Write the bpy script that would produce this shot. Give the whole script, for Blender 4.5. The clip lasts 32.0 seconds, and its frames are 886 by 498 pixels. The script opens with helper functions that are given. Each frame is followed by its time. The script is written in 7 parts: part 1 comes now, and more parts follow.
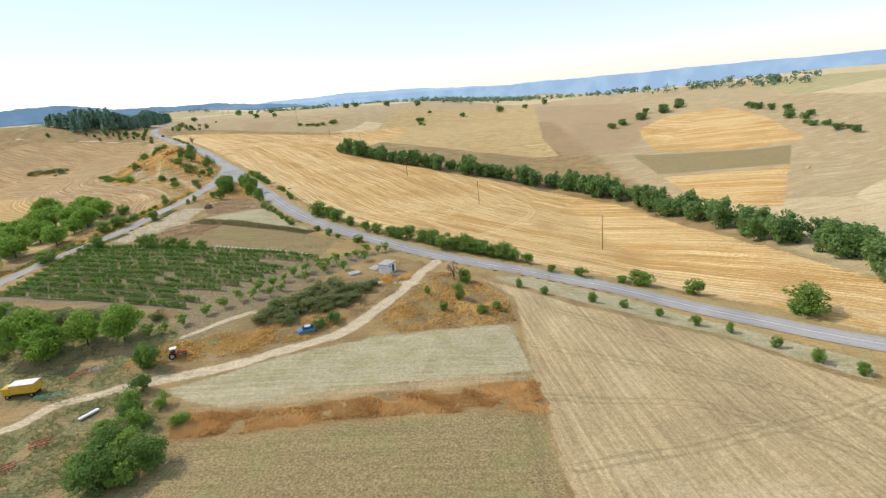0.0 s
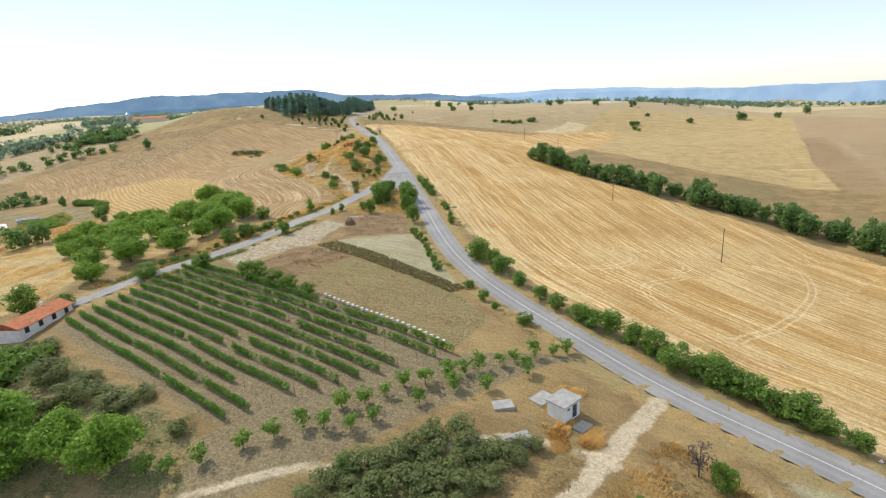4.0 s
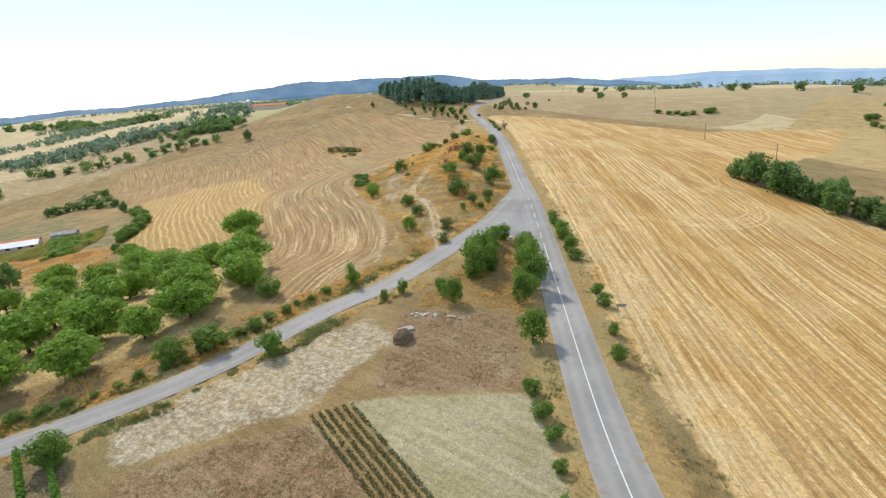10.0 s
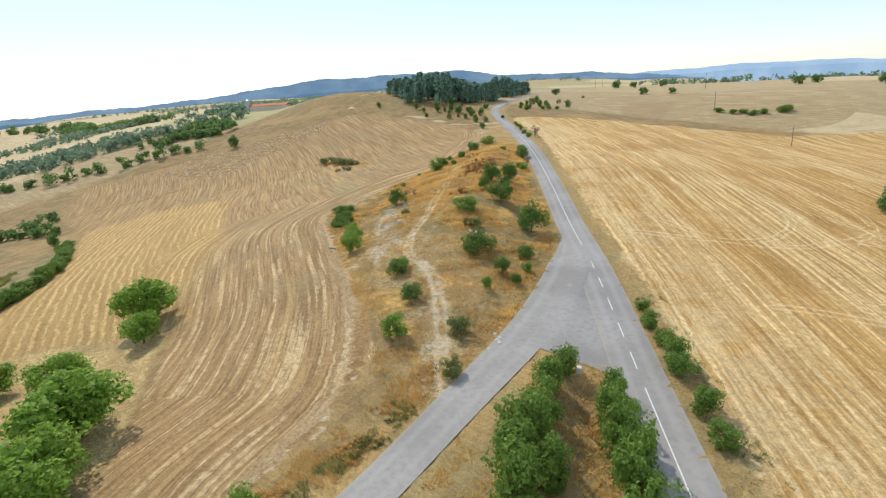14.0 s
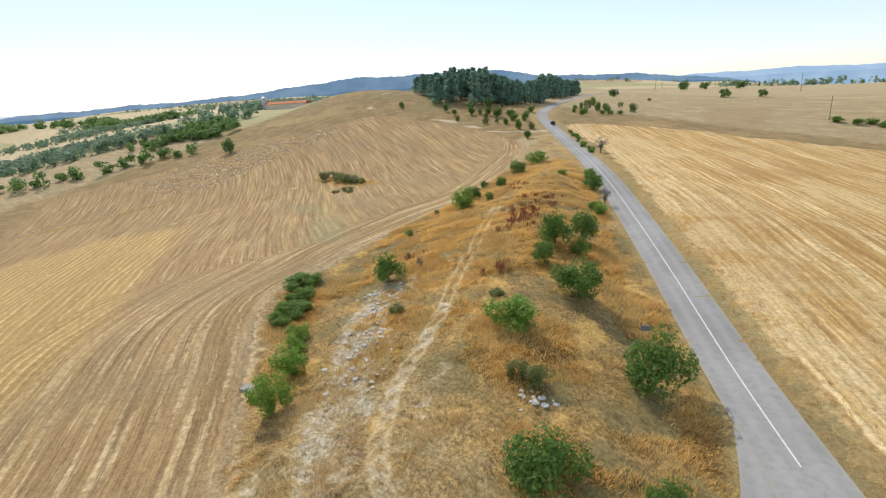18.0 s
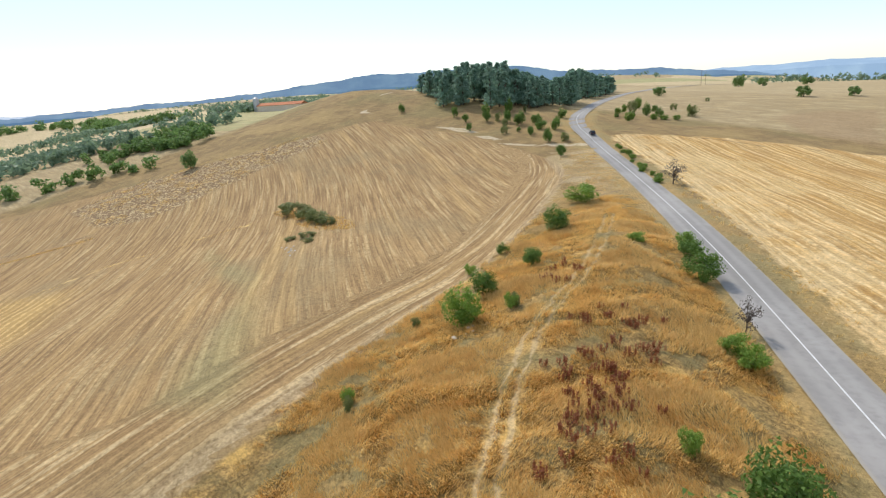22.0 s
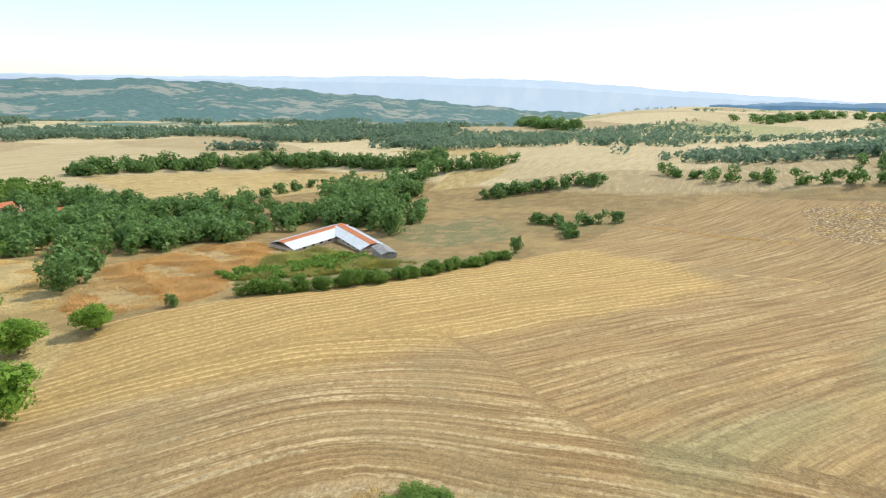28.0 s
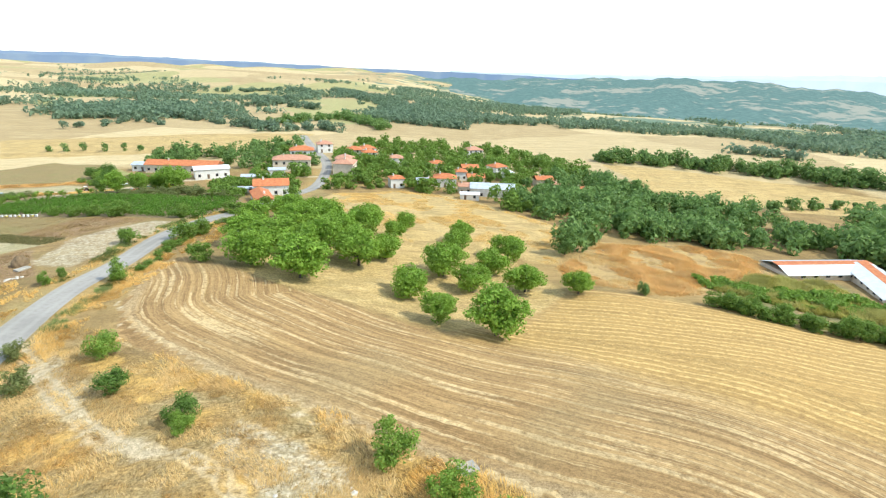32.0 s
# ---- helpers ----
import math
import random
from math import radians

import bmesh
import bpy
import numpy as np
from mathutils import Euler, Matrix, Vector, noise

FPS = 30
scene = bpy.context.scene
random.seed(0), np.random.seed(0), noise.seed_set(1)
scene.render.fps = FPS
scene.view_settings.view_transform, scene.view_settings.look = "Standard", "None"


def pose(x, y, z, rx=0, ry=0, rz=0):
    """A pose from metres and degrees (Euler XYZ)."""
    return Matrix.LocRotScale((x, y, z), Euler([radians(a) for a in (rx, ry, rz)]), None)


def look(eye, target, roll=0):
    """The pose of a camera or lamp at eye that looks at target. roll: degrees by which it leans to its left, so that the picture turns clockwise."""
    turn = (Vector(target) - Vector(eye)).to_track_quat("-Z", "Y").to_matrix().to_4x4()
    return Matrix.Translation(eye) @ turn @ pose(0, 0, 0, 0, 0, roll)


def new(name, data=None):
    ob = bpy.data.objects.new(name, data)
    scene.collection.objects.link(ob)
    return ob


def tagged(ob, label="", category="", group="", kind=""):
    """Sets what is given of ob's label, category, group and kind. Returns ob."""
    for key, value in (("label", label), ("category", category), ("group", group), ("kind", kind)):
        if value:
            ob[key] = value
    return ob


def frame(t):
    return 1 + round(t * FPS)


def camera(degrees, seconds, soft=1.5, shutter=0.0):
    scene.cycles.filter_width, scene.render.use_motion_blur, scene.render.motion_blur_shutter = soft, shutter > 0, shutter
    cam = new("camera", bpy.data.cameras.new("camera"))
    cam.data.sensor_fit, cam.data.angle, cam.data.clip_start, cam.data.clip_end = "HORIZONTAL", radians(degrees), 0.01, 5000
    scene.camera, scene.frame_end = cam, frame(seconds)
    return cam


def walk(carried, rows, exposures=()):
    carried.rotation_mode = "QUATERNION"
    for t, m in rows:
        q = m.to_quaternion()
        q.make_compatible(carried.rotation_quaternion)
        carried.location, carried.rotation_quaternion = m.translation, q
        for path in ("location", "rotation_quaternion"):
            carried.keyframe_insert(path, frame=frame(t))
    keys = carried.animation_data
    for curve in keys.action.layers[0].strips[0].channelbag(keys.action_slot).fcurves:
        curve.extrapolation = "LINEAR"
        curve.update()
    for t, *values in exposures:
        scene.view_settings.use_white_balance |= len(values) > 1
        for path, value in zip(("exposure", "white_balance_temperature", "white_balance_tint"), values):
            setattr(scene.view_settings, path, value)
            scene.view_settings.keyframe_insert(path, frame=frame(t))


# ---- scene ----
cam = camera(80.55, 32.0, soft=1.2)
# seconds, place in metres, turn in degrees
ROWS = [
    (0.0, -0.00, -0.00, 50.00, 72.78, 5.79, 0.00),
    (0.5, -0.17, 8.75, 49.88, 73.07, 5.74, 3.36),
    (1.0, -0.40, 17.45, 49.75, 73.25, 5.55, 5.22),
    (1.5, -1.03, 26.09, 49.62, 73.30, 5.50, 6.22),
    (2.0, -2.02, 34.68, 49.50, 73.52, 5.10, 9.58),
    (2.5, -3.24, 43.18, 49.41, 73.63, 4.85, 11.25),
    (3.0, -4.91, 51.47, 49.38, 73.75, 4.54, 13.08),
    (3.5, -7.07, 59.68, 49.40, 73.99, 3.96, 17.77),
    (4.0, -9.33, 67.87, 49.45, 74.10, 3.35, 21.58),
    (4.5, -11.62, 75.85, 49.45, 74.16, 3.38, 22.81),
    (6.5, -21.54, 105.08, 49.14, 73.69, 3.67, 25.06),
    (7.0, -24.84, 112.31, 49.12, 73.76, 3.33, 28.76),
    (7.5, -28.57, 119.54, 49.16, 73.72, 3.14, 31.26),
    (8.0, -32.53, 126.62, 49.25, 73.74, 3.10, 32.84),
    (8.5, -36.57, 133.57, 49.40, 73.69, 3.13, 34.18),
    (9.0, -40.66, 140.43, 49.60, 73.63, 3.19, 35.10),
    (9.5, -44.81, 147.26, 49.80, 73.50, 3.41, 35.55),
    (10.0, -49.01, 153.96, 49.99, 73.42, 3.52, 35.88),
    (10.5, -53.21, 160.47, 50.15, 73.31, 3.54, 36.21),
    (11.0, -57.45, 167.07, 50.33, 73.27, 3.64, 36.51),
    (11.5, -61.84, 173.73, 50.51, 73.22, 3.74, 36.86),
    (12.0, -66.39, 180.18, 50.70, 73.21, 3.87, 37.09),
    (12.5, -71.01, 186.44, 50.86, 73.16, 3.94, 37.22),
    (13.0, -75.65, 192.82, 51.00, 73.16, 3.94, 37.39),
    (13.5, -80.26, 199.35, 51.09, 73.13, 4.10, 37.56),
    (14.0, -84.82, 205.97, 51.10, 73.13, 4.12, 37.85),
    (14.5, -89.53, 212.52, 51.00, 73.12, 4.22, 38.06),
    (16.5, -109.57, 238.93, 50.21, 73.29, 3.55, 38.72),
    (17.0, -114.87, 245.97, 50.19, 73.39, 3.46, 40.79),
    (17.5, -119.79, 252.47, 50.18, 73.36, 3.34, 41.35),
    (18.0, -124.74, 258.78, 50.22, 73.37, 3.32, 41.79),
    (18.5, -129.75, 264.75, 50.29, 73.36, 3.28, 42.11),
    (19.0, -134.56, 270.63, 50.38, 73.37, 3.21, 42.39),
    (19.5, -139.25, 276.60, 50.53, 73.32, 3.53, 42.57),
    (20.0, -143.89, 282.65, 50.71, 73.23, 3.68, 42.76),
    (20.5, -148.66, 288.99, 50.92, 73.15, 3.61, 43.04),
    (21.0, -153.26, 295.27, 51.14, 73.05, 3.63, 43.31),
    (21.5, -157.79, 301.59, 51.44, 73.02, 3.68, 43.58),
    (22.0, -162.18, 307.53, 51.88, 73.12, 3.69, 43.69),
    (22.5, -166.11, 312.84, 52.49, 73.27, 3.66, 43.99),
    (23.0, -169.16, 317.23, 53.22, 73.47, 3.31, 47.25),
    (23.5, -171.16, 320.48, 53.95, 73.60, 2.91, 50.79),
    (24.0, -172.33, 322.94, 54.60, 73.77, 2.46, 54.67),
    (24.5, -172.60, 324.48, 55.06, 73.84, 2.19, 59.35),
    (25.0, -171.91, 324.97, 55.30, 73.93, 1.75, 67.63),
    (25.5, -171.30, 325.20, 55.36, 73.93, 0.90, 78.67),
    (26.0, -171.23, 325.34, 55.35, 73.74, -0.11, 89.99),
    (26.5, -171.34, 325.06, 55.28, 73.44, -1.12, 99.33),
    (28.5, -171.80, 325.22, 55.10, 72.38, -2.48, 125.74),
    (29.0, -171.80, 325.41, 55.13, 71.97, -2.58, 133.22),
    (29.5, -171.86, 325.43, 55.12, 71.58, -2.53, 140.60),
    (30.0, -171.86, 325.45, 55.11, 71.50, -2.26, 143.63),
    (30.5, -171.91, 325.40, 55.07, 71.14, -2.16, 151.94),
    (31.0, -171.91, 325.25, 55.02, 70.69, -2.34, 161.60),
    (31.5, -171.87, 325.19, 55.01, 70.49, -2.24, 168.69),
    (32.0, -171.85, 325.24, 55.01, 70.54, -2.00, 171.37),
]
EXPOSURES = [(0.0, 0.28, 6500, 11), (9.0, 0.22, 6500, 9), (14.0, 0.16, 6450, 9), (19.0, 0.12, 6500, 10), (21.0, 0.15, 6500, 10), (24.0, 0.22, 6500, 11), (25.5, 0.24, 6500, 9), (26.5, 0.26, 6480, 7), (28.5, 0.44, 6450, 4), (30.0, 0.64, 6450, 3), (32.0, 0.8, 6450, 2)]
walk(cam, [(t, pose(x, y, z, rx, ry, rz)) for t, x, y, z, rx, ry, rz in ROWS], EXPOSURES)

# ---- light ----
SUN_EL, SUN_AZ = 46.0, 290.0        # azimuth clockwise from +y
world = bpy.data.worlds.new("sky")
scene.world = world
world.use_nodes = True
wn = world.node_tree.nodes
sky = wn.new("ShaderNodeTexSky")
sky.sky_type = "NISHITA"
sky.sun_disc = False
sky.sun_elevation, sky.sun_rotation = radians(SUN_EL), radians(SUN_AZ)
sky.air_density, sky.dust_density, sky.ozone_density, sky.altitude = 1.0, 0.3, 2.0, 300
wn["Background"].inputs["Strength"].default_value = 0.15
# summer haze whitens the blue
haze = wn.new("ShaderNodeMix")
haze.data_type = "RGBA"
haze.inputs[0].default_value = 0.45
haze.inputs[7].default_value = (5.0, 5.4, 5.95, 1.0)
world.node_tree.links.new(sky.outputs["Color"], haze.inputs[6])
world.node_tree.links.new(haze.outputs[2], wn["Background"].inputs["Color"])
sun = new("sun", bpy.data.lights.new("sun", "SUN"))
sun.data.energy, sun.data.angle, sun.data.color = 2.7, radians(0.6), (1.0, 0.93, 0.82)
sv = Vector((math.sin(radians(SUN_AZ)) * math.cos(radians(SUN_EL)), math.cos(radians(SUN_AZ)) * math.cos(radians(SUN_EL)), math.sin(radians(SUN_EL))))
sun.matrix_world = look(sv * 300, (0, 0, 0))

# ---- materials ----


class Mat:
    """Small builder of node materials."""

    def __init__(self, name, rough=0.9, metal=0.0):
        self.m = bpy.data.materials.new(name)
        self.m.use_nodes = True
        self.t = self.m.node_tree
        self.b = self.t.nodes["Principled BSDF"]
        self.b.inputs["Roughness"].default_value = rough
        self.b.inputs["Metallic"].default_value = metal
        self.b.inputs["Specular IOR Level"].default_value = 0.25
        self._pos = None

    def node(self, kind, **props):
        n = self.t.nodes.new("ShaderNode" + kind)
        for k, v in props.items():
            setattr(n, k, v)
        return n

    def link(self, a, b):
        self.t.links.new(a, b)

    def put(self, socket, v):
        if hasattr(v, "is_linked"):
            self.link(v, socket)
        elif isinstance(v, (tuple, list)):
            socket.default_value = (*v, 1.0) if len(v) == 3 and len(socket.default_value) == 4 else v
        else:
            socket.default_value = v

    def pos(self, local=False):
        if local:
            return self.node("TexCoord").outputs["Object"]
        if self._pos is None:
            self._pos = self.node("NewGeometry").outputs["Position"]
        return self._pos

    def noise(self, scale, detail=3.0, rough=0.55, vec=None, dist=0.0):
        n = self.node("TexNoise")
        self.link(vec or self.pos(), n.inputs["Vector"])
        n.inputs["Scale"].default_value, n.inputs["Detail"].default_value = scale, detail
        n.inputs["Roughness"].default_value, n.inputs["Distortion"].default_value = rough, dist
        return n.outputs["Fac"]

    def math(self, op, a, b=0.0, c=0.0, clamp=False):
        n = self.node("Math", operation=op, use_clamp=clamp)
        for s, v in zip(n.inputs, (a, b, c)):
            self.put(s, v)
        return n.outputs[0]

    def step(self, v, lo, hi, a=0.0, b=1.0):
        n = self.node("MapRange", interpolation_type="SMOOTHSTEP")
        for k, x in zip(("Value", "From Min", "From Max", "To Min", "To Max"), (v, lo, hi, a, b)):
            self.put(n.inputs[k], x)
        return n.outputs["Result"]

    def mix(self, fac, a, b):
        n = self.node("Mix", data_type="RGBA")
        self.put(n.inputs[0], fac)
        self.put(n.inputs[6], a)
        self.put(n.inputs[7], b)
        return n.outputs[2]

    def attr(self, name):
        n = self.node("Attribute", attribute_name=name)
        return n.outputs["Fac"]

    def rnd(self):
        return self.node("ObjectInfo").outputs["Random"]

    def isl(self):
        return self.node("NewGeometry").outputs["Random Per Island"]

    def bump(self, h, strength=0.5, dist=0.1):
        n = self.node("Bump")
        n.inputs["Strength"].default_value, n.inputs["Distance"].default_value = strength, dist
        self.link(h, n.inputs["Height"])
        self.link(n.outputs["Normal"], self.b.inputs["Normal"])

    def col(self, c):
        self.put(self.b.inputs["Base Color"], c)
        return self.m


def plain(name, a, b, scale=2.0, rough=0.85, metal=0.0, bump=0.3, local=True):
    """A surface of two mixed tones at two scales with fine relief."""
    k = Mat(name, rough, metal)
    v = k.pos(local)
    n1, n2 = k.noise(scale, 4, vec=v), k.noise(scale * 9, 3, vec=v)
    f = k.math("ADD", k.math("MULTIPLY", n1, 0.65), k.math("MULTIPLY", n2, 0.35))
    if bump:
        k.bump(n2, bump, 0.02)
    return k.col(k.mix(k.step(f, 0.3, 0.7), a, b))


def leaf_mat(name, dark, light, dry=None):
    k = Mat(name, 0.6)
    c = k.mix(k.isl(), dark, light)
    v = k.rnd()
    c = k.mix(k.math("MULTIPLY", v, 0.45), c, tuple(0.75 * x for x in light))
    n = k.noise(0.5, 2, vec=k.pos(True))
    c = k.mix(k.step(n, 0.45, 0.75, 0, 0.4), c, dry or tuple(0.65 * x for x in dark))
    k.col(c)
    tr = k.node("BsdfTranslucent")
    k.link(c, tr.inputs["Color"])
    mx = k.node("MixShader")
    mx.inputs[0].default_value = 0.45
    k.link(k.b.outputs[0], mx.inputs[1])
    k.link(tr.outputs[0], mx.inputs[2])
    k.link(mx.outputs[0], k.t.nodes["Material Output"].inputs["Surface"])
    return k.m


LEAF_WALNUT = leaf_mat("walnut leaves", (0.17, 0.29, 0.035), (0.36, 0.55, 0.09))
LEAF_DARK = leaf_mat("dark shrub leaves", (0.09, 0.165, 0.035), (0.2, 0.33, 0.07))
LEAF_GREEN = leaf_mat("bright shrub leaves", (0.15, 0.26, 0.04), (0.32, 0.48, 0.09))
LEAF_OLIVE = leaf_mat("grey-green shrub leaves", (0.15, 0.185, 0.06), (0.29, 0.33, 0.12))
LEAF_MID = leaf_mat("roadside shrub leaves", (0.12, 0.21, 0.035), (0.27, 0.41, 0.08))
# Needles lightened and blued to stand for the haze over the wood.
LEAF_PINE = leaf_mat("pine needles", (0.16, 0.28, 0.2), (0.33, 0.5, 0.37))
LEAF_WOOD = leaf_mat("woodland leaves", (0.11, 0.205, 0.055), (0.27, 0.41, 0.125))
# Paler and bluer than LEAF_WOOD, so far trees carry the haze in colour.
LEAF_HAZED = leaf_mat("distant woodland leaves", (0.15, 0.235, 0.15), (0.27, 0.37, 0.235))
LEAF_VINE = leaf_mat("vine leaves", (0.09, 0.21, 0.025), (0.23, 0.42, 0.06))
LEAF_CROP = leaf_mat("dark row crop leaves", (0.12, 0.125, 0.045), (0.25, 0.245, 0.095))
LEAF_DRY = leaf_mat("dry brown stalks", (0.24, 0.075, 0.035), (0.46, 0.18, 0.08))
LEAF_TWIG = leaf_mat("grey twigs", (0.12, 0.1, 0.085), (0.24, 0.21, 0.18))
STRAW_MAT = leaf_mat("dry golden grass", (0.62, 0.385, 0.105), (0.97, 0.71, 0.29), (0.6, 0.34, 0.1))
RUST_MAT = leaf_mat("rust-orange dry grass", (0.6, 0.35, 0.11), (0.9, 0.62, 0.27), (0.52, 0.28, 0.09))
# Pale straw; at the bank's foot it stands for bright sun on the grass.
PALESTRAW_MAT = leaf_mat("bleached dry grass", (0.6, 0.42, 0.17), (0.93, 0.73, 0.39), (0.6, 0.42, 0.18))
STALK_MAT = leaf_mat("short brown dry grass", (0.25, 0.175, 0.075), (0.47, 0.34, 0.15), (0.26, 0.22, 0.09))
WEED_MAT = leaf_mat("green weeds", (0.16, 0.21, 0.06), (0.33, 0.38, 0.13))
YELLOWWEED = leaf_mat("yellow-green weeds", (0.34, 0.33, 0.08), (0.55, 0.5, 0.15))
BARK = plain("bark", (0.08, 0.06, 0.045), (0.17, 0.14, 0.11), 3)
WOODPOLE = plain("weathered pole wood", (0.13, 0.09, 0.06), (0.24, 0.18, 0.13), 2)
CONCRETE = plain("concrete", (0.3, 0.285, 0.25), (0.46, 0.44, 0.4), 1.2)
WHITEWALL = plain("whitewashed render", (0.66, 0.65, 0.62), (0.83, 0.82, 0.8), 0.8)
CREAM = plain("cream render", (0.58, 0.5, 0.4), (0.74, 0.66, 0.54), 0.7)
GLASSDARK = plain("window glass", (0.02, 0.025, 0.03), (0.05, 0.06, 0.07), 1, 0.12, 0.0, 0)
DOORPAINT = plain("dark blue door paint", (0.03, 0.05, 0.08), (0.06, 0.09, 0.13), 3, 0.5)
STEEL = plain("galvanised steel", (0.4, 0.41, 0.42), (0.55, 0.56, 0.57), 4, 0.4, 0.8)
RUBBER = plain("rubber", (0.012, 0.012, 0.012), (0.03, 0.03, 0.03), 6, 0.8)
ROCK = plain("pale limestone", (0.45, 0.42, 0.37), (0.68, 0.65, 0.6), 1.5)
RUST = plain("rusty red steel", (0.3, 0.07, 0.04), (0.42, 0.13, 0.07), 4, 0.7)
PAINTBLUE = plain("blue car paint", (0.05, 0.2, 0.42), (0.07, 0.26, 0.5), 2, 0.25, 0.2, 0)
PAINTDARK = plain("dark car paint", (0.02, 0.022, 0.028), (0.035, 0.038, 0.045), 2, 0.25, 0.3, 0)
PAINTYELLOW = plain("yellow truck paint", (0.6, 0.36, 0.03), (0.72, 0.46, 0.06), 2, 0.4, 0.0, 0)
HIVEWHITE = plain("white hive paint", (0.62, 0.62, 0.6), (0.8, 0.8, 0.77), 3)
HIVEYELLOW = plain("yellow hive paint", (0.6, 0.5, 0.12), (0.72, 0.62, 0.22), 3)


def asphalt():
    k = Mat("asphalt", 0.85)
    n1, n2, n3 = k.noise(0.09, 4), k.noise(1.3, 4), k.noise(14, 2)
    c = k.mix(k.step(n1, 0.35, 0.65), (0.285, 0.27, 0.25), (0.37, 0.35, 0.325))
    c = k.mix(k.step(n2, 0.4, 0.75, 0, 0.5), c, (0.24, 0.23, 0.215))
    w = k.math("ABSOLUTE", k.attr("across"))
    c = k.mix(k.step(k.math("ABSOLUTE", k.math("SUBTRACT", w, 1.55)), 0.1, 0.8, 0.35, 0.0), c, (0.42, 0.4, 0.375))
    c = k.mix(k.step(k.math("ADD", w, k.math("MULTIPLY", n2, 0.8)), 3.2, 3.9, 0, 0.7), c, (0.42, 0.37, 0.28))
    k.bump(n3, 0.3, 0.01)
    return k.col(c)


ASPHALT = asphalt()
LINEPAINT = plain("worn white road paint", (0.55, 0.55, 0.53), (0.82, 0.82, 0.8), 3, 0.7, 0, 0.1, False)


def ground_mat():
    k = Mat("ground", 0.95)
    row = k.attr("row")
    n_big, n_mid, n_fine, n_grit, n_med = k.noise(0.03, 4), k.noise(0.16, 5), k.noise(1.1, 5, 0.65), k.noise(6.0, 4, 0.7), k.noise(2.6, 5, 0.75)
    edge = k.math("ADD", k.math("MULTIPLY", k.math("SUBTRACT", n_mid, 0.5), 5.0), k.math("MULTIPLY", k.math("SUBTRACT", n_fine, 0.5), 2.5))

    def mask(name, soft=0.8, jitter=1.0):
        return k.step(k.math("ADD", k.attr(name), k.math("MULTIPLY", edge, jitter)), -soft, soft)

    def stripes(period, warp, sharp=0.25):
        v = k.math("ADD", row, k.math("MULTIPLY", k.math("SUBTRACT", n_mid, 0.5), warp))
        s = k.math("SINE", k.math("MULTIPLY", v, 2 * math.pi / period))
        return k.step(s, 1 - 3 * sharp, 1.0)

    # streaks drawn out along the drilling rows
    cv = k.node("CombineXYZ")
    k.link(row, cv.inputs[0])
    k.put(cv.inputs[1], k.math("MULTIPLY", k.attr("along"), 0.03))
    streak = k.noise(1.15, 5, 0.75, vec=cv.outputs[0])
    lines = k.noise(0.95, 3, 0.6, vec=cv.outputs[0])
    streak2 = k.noise(0.13, 4, 0.6, vec=cv.outputs[0])
    # dry grass is the default cover
    c = k.mix(k.step(n_mid, 0.35, 0.68), (0.25, 0.165, 0.07), (0.37, 0.25, 0.105))
    c = k.mix(k.step(n_fine, 0.42, 0.7, 0, 0.6), c, (0.2, 0.145, 0.07))
    c = k.mix(k.step(n_big, 0.48, 0.66, 0, 0.55), c, (0.24, 0.2, 0.085))
    c = k.mix(k.step(n_big, 0.46, 0.34, 0, 0.45), c, (0.44, 0.31, 0.125))
    c = k.mix(k.step(n_grit, 0.5, 0.75, 0, 0.4), c, (0.52, 0.37, 0.16))
    verge = k.step(k.math("ADD", k.attr("verge"), edge), -1.5, 1.5)
    c = k.mix(k.math("MULTIPLY", verge, 0.65), c, k.mix(k.step(n_mid, 0.4, 0.6), (0.46, 0.31, 0.12), (0.34, 0.27, 0.12)))
    bk = k.mix(k.step(n_med, 0.35, 0.65), (0.24, 0.15, 0.055), (0.45, 0.29, 0.1))
    bk = k.mix(k.step(n_mid, 0.44, 0.62, 0, 0.8), bk, (0.2, 0.165, 0.07))
    bk = k.mix(k.step(n_mid, 0.46, 0.32, 0, 0.85), bk, (0.6, 0.38, 0.115))
    c = k.mix(mask("bank", 1.0, 0.8), c, bk)
    # paled ground: sunlit look at the bank's foot, dry grass beyond its end
    ft = k.mix(k.step(n_med, 0.35, 0.65), (0.36, 0.25, 0.11), (0.56, 0.43, 0.23))
    c = k.mix(k.math("MULTIPLY", mask("foot", 2.5, 1.0), k.step(n_mid, 0.36, 0.6, 0.1, 0.5)), c, ft)
    # distant patchwork
    vor = k.node("TexVoronoi")
    vor.inputs["Scale"].default_value = 0.0048
    wv = k.node("VectorMath", operation="ADD")
    nn = k.node("TexNoise")
    nn.inputs["Scale"].default_value = 0.004
    k.link(k.pos(), nn.inputs["Vector"])
    sc = k.node("VectorMath", operation="SCALE")
    sc.inputs["Scale"].default_value = 160
    k.link(nn.outputs["Color"], sc.inputs[0])
    k.link(k.pos(), wv.inputs[0])
    k.link(sc.outputs[0], wv.inputs[1])
    k.link(wv.outputs[0], vor.inputs["Vector"])
    cell = k.node("SeparateColor")
    k.link(vor.outputs["Color"], cell.inputs[0])
    mp = k.node("Mapping")
    mp.inputs["Rotation"].default_value = (0, 0, 0.5)
    mp.inputs["Scale"].default_value = (0.03, 0.3, 1.0)
    k.link(k.pos(), mp.inputs["Vector"])
    swath = k.noise(1.0, 5, 0.7, vec=mp.outputs[0])
    f = k.mix(k.step(cell.outputs[0], 0.1, 0.6), (0.38, 0.285, 0.15), (0.57, 0.455, 0.26))
    f = k.mix(k.step(cell.outputs[1], 0.8, 0.84, 0, 0.75), f, (0.27, 0.3, 0.11))
